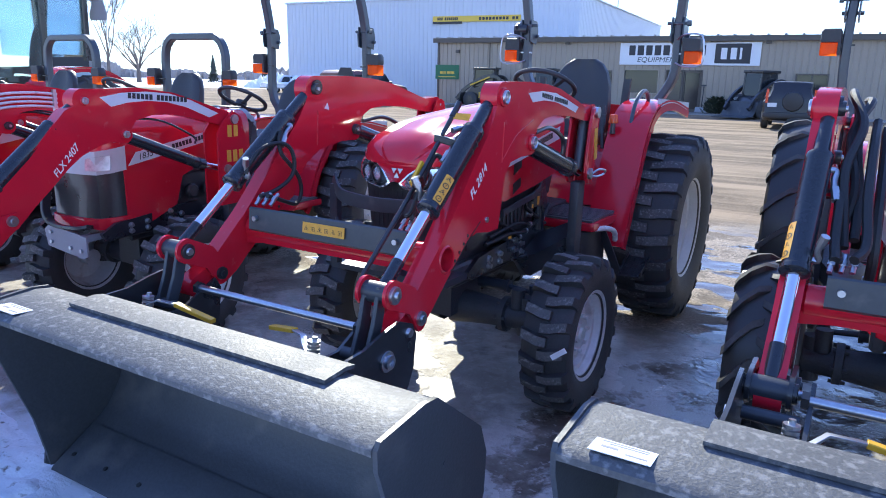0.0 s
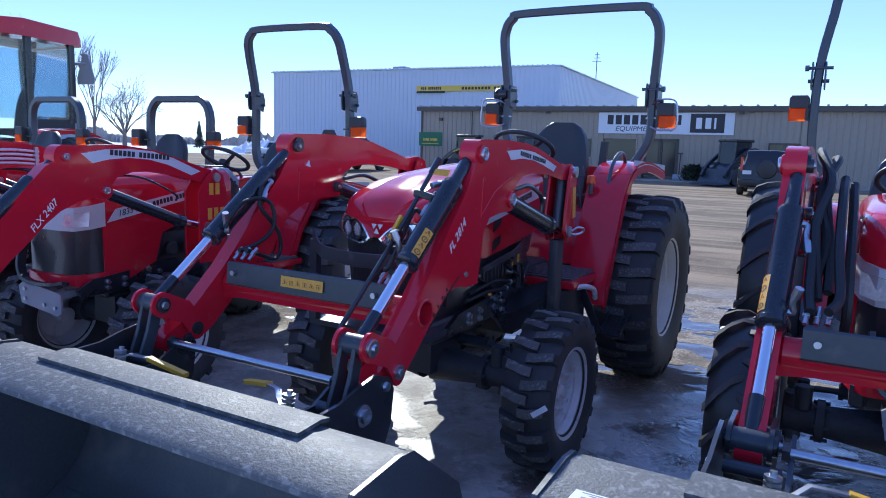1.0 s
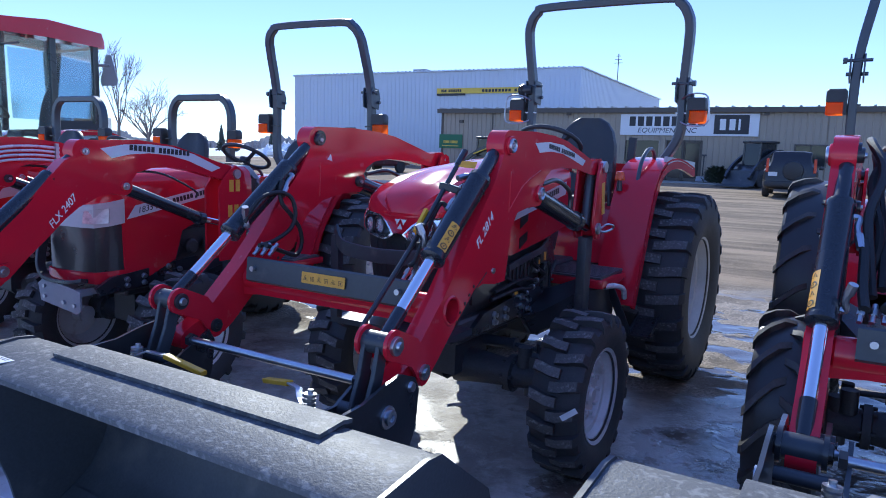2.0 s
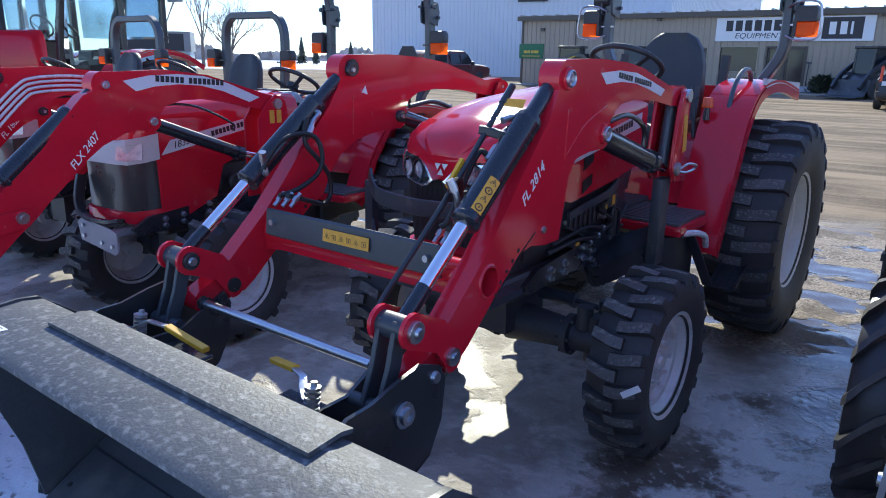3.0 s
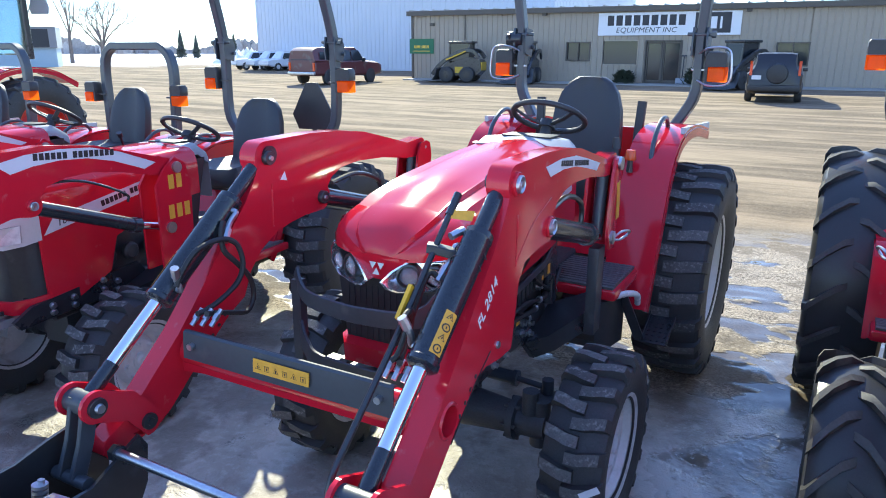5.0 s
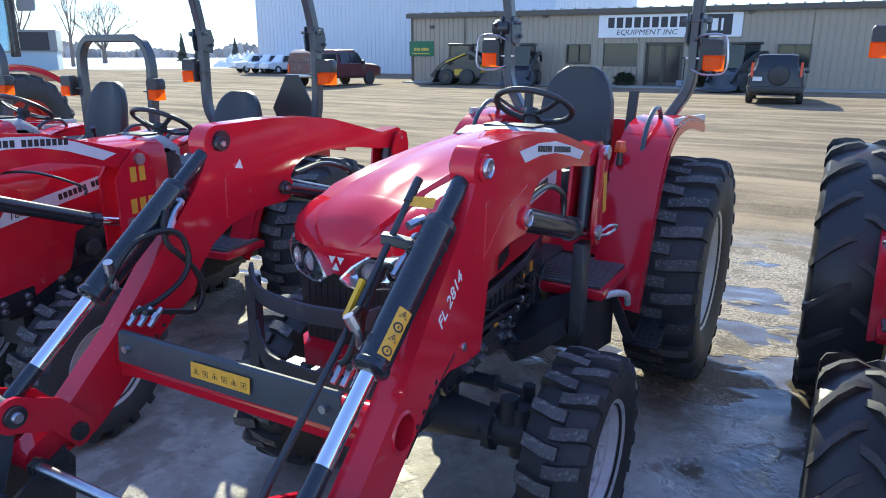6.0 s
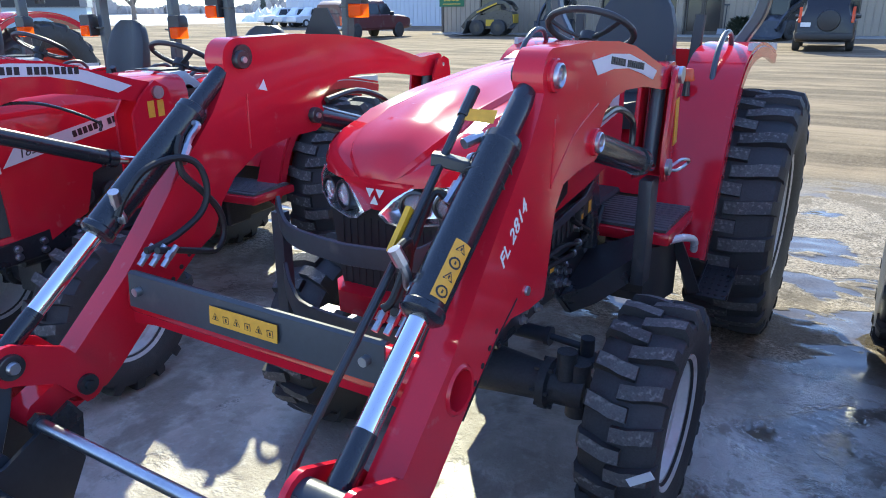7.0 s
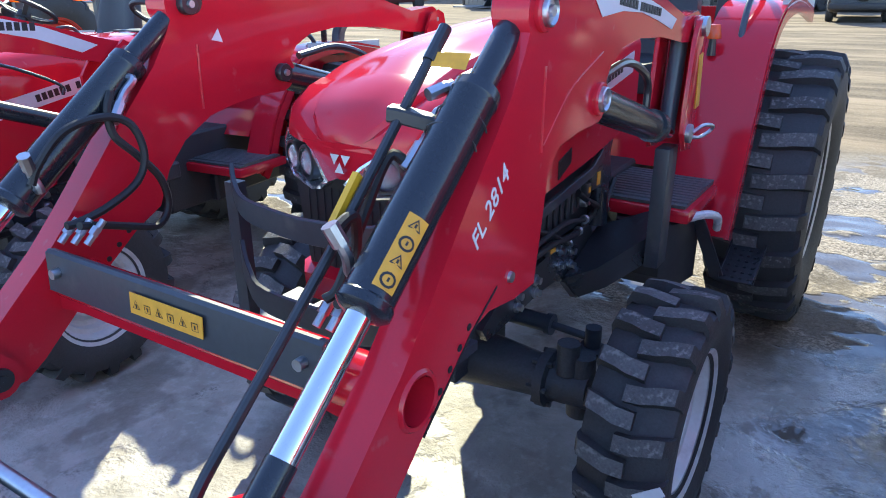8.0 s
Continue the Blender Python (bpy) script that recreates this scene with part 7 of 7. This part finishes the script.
def tractor_a():
    th = thing("compact_tractor", "red compact tractor with loader, block tyres and folding rollbar", "tractor", ROW_A @ pose(-0.008, 0.012, 0, 0, 0, -0.9), "red tractors in a row")
    bm = bmesh.new()
    hood_shell(bm, [(-0.525, 0.085, 1.225, 1.214, 1.202), (-0.515, 0.14, 1.250, 1.224, 1.206), (-0.49, 0.20, 1.282, 1.236, 1.212), (-0.45, 0.24, 1.308, 1.246, 1.216), (-0.39, 0.268, 1.334, 1.254, 1.216), (-0.335, 0.272, 1.350, 1.258, 1.205), (-0.33, 0.268, 1.351, 1.256, 1.10), (-0.25, 0.276, 1.378, 1.275, 1.06), (0.0, 0.285, 1.418, 1.305, 1.0), (0.35, 0.288, 1.452, 1.335, 1.04), (0.74, 0.285, 1.475, 1.36, 1.10)])
    hood = part("hood", bm, RED, th, sharp=40)
    bm = bmesh.new()
    rings(bm, [[(-w, y, 1.214), (0, y - 0.004, 1.219), (w, y, 1.214), (v, y + 0.012, 1.124), (-v, y + 0.012, 1.124)] for w, v, y in ((0.125, 0.022, -0.524), (0.13, 0.03, -0.46))])
    soften(bm, 0.006, 2, 30)
    part("nose_wedge", bm, RED, hood)
    bm = bmesh.new()
    span(bm, -0.19, 0.19, -0.44, -0.25, 0.83, 1.10)
    span(bm, -0.235, 0.235, -0.38, -0.25, 1.07, 1.20)
    slab_y(bm, [(-0.215, 1.115), (0.215, 1.115), (0.175, 0.82), (-0.175, 0.82)], -0.468, -0.435)
    for k in range(14):
        x = -0.17 + 0.34 * k / 13
        span(bm, x - 0.003, x + 0.003, -0.4705, -0.467, 0.84, 1.08)
    gr = part("grille", bm, PLASTIC, th)
    bm = bmesh.new()
    rings(bm, [[(x, y, z) for x, y, z in ((-w, yy, z0), (w, yy, z0), (w * 1.02, yy, z1), (-w * 1.02, yy, z1))] for w, yy, z0, z1 in ((0.165, -0.51, 0.775, 0.845), (0.20, -0.47, 0.765, 0.86), (0.21, -0.34, 0.765, 0.87))])
    soften(bm, 0.012, 2, 30)
    part("nose_lip", bm, RED, gr)
    for s in (-1, 1):
        chrome_headlamp(th, s)
        side_hose_bundle(th, s)
        # flat black plates paint the shade of open slots in the hood
        bm = bmesh.new()
        for q in ((0.12, 1.16), (0.12, 1.06)):
            slab(bm, [(q[0] - 0.03, q[1] - 0.035), (q[0] + 0.055, q[1] + 0.0), (q[0] + 0.055, q[1] + 0.045), (q[0] - 0.03, q[1] + 0.02)], s * 0.286, s * 0.290)
        part("vent", bm, INK, hood)
        bm = bmesh.new()
        slab(bm, [(-0.10, 1.215), (0.66, 1.345), (0.66, 1.275), (-0.02, 1.165)], s * 0.2885, s * 0.2905)
        part("name_stripe", bm, SILVER_DECAL, hood)
        bars(hood, INK, (6, 8), 0.40, 0.030, on_x(0.2907 if s > 0 else -0.2923, 0.36, 1.268, 9.5))
    bm = bmesh.new()
    m = Matrix.Translation((0, -0.5265, 1.170)) @ pose(0, 0, 0, 82)
    for x, z, f in ((-0.017, 0.008, 1), (0.017, 0.008, 1), (0, -0.012, -1)):
        v = [m @ Vector((x + a * 0.0145, z + b * 0.0145 * f, 0.004)) for a, b in ((-1, 0.8), (1, 0.8), (0, -0.9))]
        bm.faces.new([bm.verts.new(q) for q in v])
    part("nose_badge", bm, RIM, hood)
    front_guard(th)
    chassis(th)
    platform(th)
    # the left box is an unseen addition that keeps sun off the ground
    for s in (-1, 1):
        bm = bmesh.new()
        rings(bm, [[(s * x0, y, z0), (s * x1, y, z0), (s * x1, y, 0.755), (s * x0, y, 0.755)] for x0, x1, y, z0 in ((0.29, 0.46, 0.62, 0.56), (0.27, 0.50, 0.68, 0.50), (0.27, 0.51, 0.95, 0.46), (0.27, 0.48, 1.02, 0.54))])
        soften(bm, 0.02, 2, 30)
        part("fuel_tank" if s < 0 else "battery_box", bm, PLASTIC, th)
    console(th, 0.78, 1.475)
    steering(th, 1.08, 1.565)
    seat(th, 1.66, 1.15, 0.45, 0.54)
    rear_end(th, 1.86, 0.36, 0.61, 1.468, RED)
    for s in (-1, 1):
        bm = bmesh.new()
        rod(bm, (s * 0.395, 1.28, 1.28), (s * 0.395, 1.28, 1.345), 0.018, 0.014, 12)
        part("marker_stem", bm, BLACK, th)
        bm = bmesh.new()
        rod(bm, (s * 0.395, 1.28, 1.345), (s * 0.395, 1.28, 1.40), 0.033, 0.024, 16)
        soften(bm, 0.006, 2)
        part("side_marker", bm, RED_LENS, th, "small orange-red marker lamp")
    bm = bmesh.new()
    slab(bm, [(1.15, 0.83), (1.30, 1.10), (1.45, 1.18), (2.0, 1.18), (2.1, 0.8)], -0.35, 0.35)
    part("seat_deck", bm, RED, th)
    bm = bmesh.new()
    span(bm, -0.38, 0.38, 2.02, 2.06, 1.05, 1.44)
    part("rear_panel", bm, RED, th)
    for x, y in ((0.30, 1.72), (-0.30, 1.72)):
        bm = bmesh.new()
        sweep(bm, [(x, y, 1.16), (x * 1.05, y + 0.05, 1.62)], 0, square=(0.05, 0.035), up=(0, 1, 0))
        part("seat_arm", bm, PLASTIC, th)
    tall_rops(th, 2.02, 0.565, 2.56, lean=-0.09, flare=0.03)
    flasher(th, -0.67, 2.0, 1.82, -1)
    flasher(th, 0.67, 2.0, 1.82, 1)
    bm = bmesh.new()
    rod(bm, (-0.66, 2.0, 1.97), (-0.56, 2.0, 1.97), 0.05, 0.04, 16)
    rod(bm, (-0.64, 1.95, 2.0), (-0.60, 2.02, 1.84), 0.012, n=8)
    part("beacon_mount", bm, BLACK, th)
    wheel(th, "front_block", 0.672, 0.035, 0.388, "black block-tread front tyre on a silver rim")
    wheel(th, "front_block", -0.622, 0.035, 0.388, "black block-tread front tyre on a silver rim")
    wheel(th, "rear_block", 0.653, 1.848, 0.632, "large block-tread rear tyre on a silver rim")
    wheel(th, "rear_block", -0.645, 1.86, 0.632, "large block-tread rear tyre on a silver rim")
    bm = bmesh.new()
    box(bm, (0.762, -0.355, 0.418), (0.082, 0.004, 0.024), pose(0, 0, 0, 0, -38, 0))
    part("tyre_sticker", bm, WHITE_LABEL, th, "white paper sticker on the tyre")
    bm = bmesh.new()
    rod(bm, (0.33, 1.30, 1.18), (0.30, 1.34, 1.40), 0.012, n=8)
    rod(bm, (0.30, 1.34, 1.39), (0.295, 1.345, 1.45), 0.026, 0.02, 12)
    part("lever", bm, PLASTIC, th)
    for k in range(2):
        bm = bmesh.new()
        rod(bm, (-0.36 - 0.06 * k, 1.20, 1.10), (-0.38 - 0.06 * k, 1.12, 1.36), 0.010, n=8)
        rod(bm, (-0.38 - 0.06 * k, 1.13, 1.33), (-0.385 - 0.06 * k, 1.11, 1.40), 0.022, 0.016, 10)
        part("lever", bm, PLASTIC, th)
    # pale tube stands in for a sunlit rim below the platform edge
    bm = bmesh.new()
    sweep(bm, smooth_line([(0.52, 0.74, 0.765), (0.56, 0.80, 0.768), (0.585, 0.88, 0.74), (0.58, 0.93, 0.68)], 4), 0.016, 10)
    part("filler_pipe", bm, HIGHLIGHT_PIPE, th)
    for k in range(4):
        bm = bmesh.new()
        sweep(bm, smooth_line([(-0.44, 0.60 + 0.02 * k, 1.02 + 0.03 * k), (-0.36, 0.63, 1.10 + 0.035 * k), (-0.26 - 0.02 * k, 0.70 + 0.03 * k, 1.17 + 0.035 * k), (-0.16, 0.72 + 0.04 * k, 1.12 + 0.05 * k), (-0.10, 0.66, 1.0)], 4), 0.010, 8)
        part("hydraulic_pipe", bm, ZINC if k % 2 else HOSE, th)
        bm = bmesh.new()
        rod(bm, (-0.385, 0.622, 1.075 + 0.034 * k), (-0.345, 0.638, 1.112 + 0.034 * k), 0.016, n=6)
        part("pipe_fitting", bm, ZINC, th)
    ld = loader("front_loader", "red two-arm front loader with black cylinders and chrome rods", ROW_A @ pose(-0.016, 0, 0), REACH_A)
    arm_decals(ld, 1, "FL 2814")
    arm_decals(ld, -1, "FL 2814")
    bucket(ROW_A @ pose(0.022, 0, 0))


def tractor_plain(m, label, scale=1.0, tyres=("front_block", "rear_block"), tall=True, model=None, rops_y=2.16, rops=(0.565, 2.50, 1.18, 0.50, 1.90, 0.045, -0.02), track=0.62, axle_y=0.0, rear_out=0.58, rear_track=0.66):
    """The rounder-nosed model with a pale headlamp panel."""
    th = thing("compact_tractor", label, "tractor", m, "red tractors in a row")
    bm = bmesh.new()
    hood_shell(bm, [(-0.515, 0.13, 1.225, 1.205, 1.14), (-0.50, 0.19, 1.265, 1.228, 1.14), (-0.44, 0.245, 1.310, 1.248, 1.14), (-0.368, 0.264, 1.342, 1.262, 1.14), (-0.362, 0.265, 1.345, 1.265, 0.76), (-0.20, 0.272, 1.365, 1.275, 0.72), (0.0, 0.275, 1.375, 1.285, 0.80), (0.06, 0.275, 1.378, 1.288, 0.98), (0.35, 0.275, 1.385, 1.29, 1.08), (0.70, 0.272, 1.39, 1.29, 1.10)], crease=False)
    hood = part("hood", bm, RED, th, sharp=40)
    bm = bmesh.new()
    rings(bm, [[(-w, y, z0), (w, y, z0), (w, y, z1), (-w, y, z1)] for w, y, z0, z1 in ((0.12, -0.512, 0.76, 1.05), (0.19, -0.495, 0.75, 1.05), (0.238, -0.43, 0.745, 1.05), (0.258, -0.34, 0.745, 1.05))])
    soften(bm, 0.015, 2, 30)
    part("grille", bm, BLACK, th, "smoked dark grille panel")
    bm = bmesh.new()
    rings(bm, [[(-w, y, z0), (w, y, z0), (w, y, z1), (-w, y, z1)] for w, y, z0, z1 in ((0.12, -0.525, 1.035, 1.16), (0.20, -0.507, 1.035, 1.17), (0.248, -0.437, 1.045, 1.185), (0.270, -0.357, 1.06, 1.20))])
    soften(bm, 0.02, 2, 30)
    pan = part("headlamp_panel", bm, PALE_PLASTIC, th, "pale grey headlamp surround")
    for s in (-1, 1):
        bm = bmesh.new()
        v = [(s * 0.135, -0.524, 1.062), (s * 0.20, -0.509, 1.058), (s * 0.246, -0.442, 1.064), (s * 0.249, -0.437, 1.148), (s * 0.205, -0.507, 1.142), (s * 0.145, -0.522, 1.130)]
        d = Vector((s * 0.004, -0.008, 0))
        a = [bm.verts.new(Vector(q)) for q in v]
        b = [bm.verts.new(Vector(q) + d) for q in v]
        bm.faces.new(b)
        for i in range(6):
            bm.faces.new((a[i], a[(i + 1) % 6], b[(i + 1) % 6], b[i]))
        part("headlamp", bm, LAMP_PALE, pan, "clear headlamp")
        bm = bmesh.new()
        slab(bm, [(-0.29, 1.158), (0.56, 1.296), (0.56, 1.232), (-0.35, 1.080)], s * 0.2765, s * 0.2785)
        part("name_stripe", bm, SILVER_DECAL, hood)
        bars(hood, INK, (6, 8), 0.42, 0.030, on_x(0.2787 if s > 0 else -0.2803, 0.19, 1.206, 9.5))
        if s > 0 and model:
            words(model, 0.052, INK, hood, on_x(0.2795, -0.20, 1.138, 9.5), 0.0006, "model_mark", 0.25, 1.1)
    bm = bmesh.new()
    rings(bm, [[(-w, y, z0), (w, y, z0), (w, y, z1), (-w, y, z1)] for w, y, z0, z1 in ((0.12, -0.53, 0.715, 0.77), (0.195, -0.512, 0.71, 0.775), (0.245, -0.44, 0.705, 0.78), (0.268, -0.345, 0.70, 0.785))])
    soften(bm, 0.012, 2, 30)
    part("nose_lip", bm, RED, th)
    bm = bmesh.new()
    sweep(bm, smooth_line([(-0.20, -0.53, 0.95), (-0.195, -0.555, 0.87), (-0.175, -0.575, 0.79), (-0.12, -0.585, 0.735), (0.0, -0.59, 0.72), (0.12, -0.585, 0.725), (0.19, -0.57, 0.74)], 4), 0, square=(0.022, 0.055), up=(0, -1, 0))
    g = part("front_bracket", bm, BLACK, th)
    bm = bmesh.new()
    slab_y(bm, [(-0.13, 0.60), (0.17, 0.55), (0.20, 0.57), (0.20, 0.68), (0.10, 0.70), (-0.11, 0.73), (-0.15, 0.70)], -0.612, -0.60)
    for sx in (-0.12, 0.12):
        span(bm, sx - 0.02, sx + 0.02, -0.60, -0.40, 0.64, 0.68)
    part("weight_plate", bm, GREY_PLASTIC, g, "bare grey steel plate")
    for x, z in ((-0.09, 0.69), (-0.09, 0.63), (0.07, 0.61), (0.16, 0.60)):
        bm = bmesh.new()
        rod(bm, (x, -0.612, z), (x, -0.625, z), 0.011, n=8)
        part("bolt", bm, ZINC, g)
    chassis(th)
    platform(th, 0.70, 0.80, 1.16, 0.56, RED, False)
    console(th, 0.70, 1.375, 0.20)
    steering(th, 0.98, 1.445, 30, 0.175, -0.02)
    seat(th, 1.58, 1.08, 0.42, 0.46)
    rear_end(th, 1.78, 0.36, rear_out, 1.22 if not tall else 1.25, RED, 0.57 if tyres[1] == "mid_rear" else 0.635)
    bm = bmesh.new()
    slab(bm, [(1.10, 0.80), (1.25, 1.02), (1.45, 1.08), (1.95, 1.08), (2.0, 0.75)], -0.35, 0.35)
    part("seat_deck", bm, RED, th)
    if tall:
        tall_rops(th, rops_y, *rops)
        for side in (-1, 1):
            flasher(th, side * (rops[0] + 0.10), rops_y - 0.02, rops[4] - 0.245, side, tyres[0] == "front_bar" and side > 0)
        bm = bmesh.new()
        v = [(0.13, 2.22, 1.36), (0.37, 2.22, 1.36), (0.44, 2.22, 1.47), (0.31, 2.22, 1.71), (0.21, 2.22, 1.71), (0.08, 2.22, 1.47)]
        slab_y(bm, [(x, z) for x, _, z in v], rops_y + 0.04, rops_y + 0.052)
        part("warning_triangle", bm, PLASTIC, th, "back of a slow-vehicle triangle")
        bm = bmesh.new()
        sweep(bm, [(0.26, rops_y + 0.058, 1.46), (0.26, rops_y + 0.058, 1.10)], 0, square=(0.04, 0.012), up=(0, 1, 0))
        part("triangle_bracket", bm, BLACK, th)
    bm = bmesh.new()
    rod(bm, (0.26, 1.35, 1.08), (0.34, 1.22, 1.28), 0.009, n=8)
    rod(bm, (0.335, 1.23, 1.27), (0.345, 1.215, 1.30), 0.02, n=12)
    part("lever", bm, BLACK, th)
    front, rear = tyres
    rf, rr = {"front_block": 0.388, "mid_front": 0.378, "front_bar": 0.428, "small_front": 0.328}[front], {"rear_block": 0.632, "rear_bar": 0.697, "mid_rear": 0.577, "small_rear": 0.548}[rear]
    for s in (-1, 1):
        wheel(th, front, s * track, axle_y, rf)
        wheel(th, rear, s * rear_track, 1.78, rr)
    return th


def tractor_low(m, label):
    """A smaller tractor with a short rollbar."""
    th = tractor_plain(m, label, tyres=("small_front", "small_rear"), tall=False)
    low_rops(th, 1.76, 0.385, 1.93)
    flasher(th, -0.485, 1.72, 1.56, -1, False, 0.95)
    flasher(th, 0.475, 1.72, 1.55, 1, False, 0.95)
    return th


def cab_tractor(m):
    th = thing("cab_tractor", "large red tractor with a glazed cab and red wheels", "tractor", m, "red tractors in a row")
    bm = bmesh.new()
    hood_shell(bm, [(-0.95, 0.22, 1.45, 1.40, 0.95), (-0.85, 0.28, 1.52, 1.43, 0.92), (-0.4, 0.32, 1.60, 1.47, 0.95), (0.9, 0.34, 1.68, 1.52, 1.0)], crease=False)
    part("hood", bm, RED, th)
    bm = bmesh.new()
    rings(bm, [[(-w, y, z0), (w, y, z0), (w, y, z1), (-w, y, z1)] for w, y, z0, z1 in ((0.74, 0.85, 2.62, 2.70), (0.80, 0.95, 2.60, 2.78), (0.82, 1.6, 2.62, 2.84), (0.80, 2.45, 2.60, 2.80), (0.74, 2.55, 2.60, 2.70))])
    soften(bm, 0.04, 3, 30)
    part("cab_roof", bm, RED, th, "red moulded cab roof")
    bm = bmesh.new()
    for s in (-1, 1):
        sweep(bm, [(s * 0.50, 0.95, 1.05), (s * 0.58, 0.92, 1.5), (s * 0.70, 1.0, 2.62)], 0, square=(0.07, 0.08), up=(0, 1, 0))
        sweep(bm, [(s * 0.72, 1.72, 1.45), (s * 0.74, 1.70, 2.62)], 0, square=(0.06, 0.09), up=(0, 1, 0))
        sweep(bm, [(s * 0.70, 2.40, 1.55), (s * 0.72, 2.38, 2.62)], 0, square=(0.09, 0.09), up=(0, 1, 0))
        span(bm, s * 0.45, s * 0.62, 0.95, 1.7, 0.85, 1.10)
    part("cab_frame", bm, BLACK, th)
    for s in (-1, 1):
        for a, b in ((1.0, 1.66), (1.78, 2.34)):
            bm = bmesh.new()
            v = [(s * 0.62, a, 1.25 if a < 1.5 else 1.62), (s * 0.72, b, 1.25 if a < 1.5 else 1.62), (s * 0.735, b, 2.58), (s * 0.72, a, 2.58)]
            bm.faces.new([bm.verts.new(q) for q in v])
            part("side_glass", bm, GLASS, th).visible_shadow = False
    for y, w0, w1, z0 in ((0.96, 0.50, 0.69, 1.55), (2.42, 0.68, 0.70, 1.60)):
        bm = bmesh.new()
        bm.faces.new([bm.verts.new(q) for q in ((-w0, y, z0), (w0, y, z0), (w1, y + 0.05, 2.58), (-w1, y + 0.05, 2.58))])
        part("windscreen", bm, GLASS, th).visible_shadow = False
    seat(th, 1.95, 1.35, 0.48, 0.62)
    steering(th, 1.25, 1.72, 40, 0.2)
    console(th, 1.0, 1.62, 0.2)
    chassis(th, 2.1)
    for s in (-1, 1):
        prof = [(1.32, 0.95), (1.45, 1.20), (1.68, 1.38), (2.05, 1.45), (2.45, 1.40), (2.80, 1.24)]
        fender(th, prof, s * 0.62, s * 1.02, RED)
        wheel(th, "cab_rear", s * 0.90, 2.15, 0.675)
        wheel(th, "cab_front", s * 0.80, 0, 0.545)
        bm = bmesh.new()
        sweep(bm, [(s * 0.76, 1.0, 2.45), (s * 1.12, 0.95, 2.45)], 0.013, 8)
        part("mirror_arm", bm, BLACK, th)
    bm = bmesh.new()
    slab_y(bm, [(0.66, 2.10), (0.94, 2.10), (0.96, 2.18), (0.85, 2.52), (0.77, 2.52), (0.64, 2.18)], 2.55, 2.565)
    sweep(bm, [(0.56, 2.5, 2.38), (0.82, 2.56, 2.38)], 0.022, 8)
    part("warning_triangle", bm, GREY_PLASTIC, th, "grey back of a slow-vehicle triangle")


tractor_a()
tractor_plain(ROW_B @ pose(0, 0.26, 0), "red compact tractor with a pale headlamp panel and tall rollbar", model="1835 E", tyres=("mid_front", "mid_rear"), rops_y=1.91, rops=(0.49, 2.56, 1.18, 0.42, 1.98, -0.16, -0.01), track=0.50, axle_y=-0.12, rear_out=0.51, rear_track=0.60)
lb = loader("front_loader", "red front loader with highlight-pale pipes inside its arm", ROW_B, REACH_B, fancy=False, indicator=False, pipes=True, plate=False)
arm_decals(lb, 1, "FLX 2407", False)
bucket(ROW_B @ pose(0, 0.03, 0), label="black steel loader bucket beside packed snow")
tractor_low(ROW_C, "small red tractor with a low rollbar and amber lamps")
lc = loader("front_loader", "smaller red front loader with black cylinders", ROW_C @ Matrix.Diagonal((0.92, 0.96, 0.96, 1)), REACH_B, fancy=False, indicator=False, plate=False)
arm_decals(lc, 1, "FL 1805", False)
tractor_low(ROW_D, "small red tractor with a low rollbar beside a cab tractor")
cab_tractor(pose(-9.38, 0.9, 0, 0, 0, 10) @ Matrix.Diagonal((1.14, 1.14, 1.14, 1)))
tractor_plain(ROW_E, "red compact tractor with new bar-tread farm tyres", tyres=("front_bar", "rear_bar"), rops=(0.565, 2.72, 1.30, 0.48, 2.13, 0.03, -0.05))
loader("front_loader", "red front loader with a long black cylinder and chrome rod", ROW_E, REACH_E, fancy=True, indicator=False)
bucket(ROW_E, label="wide black steel loader bucket with a paper label")
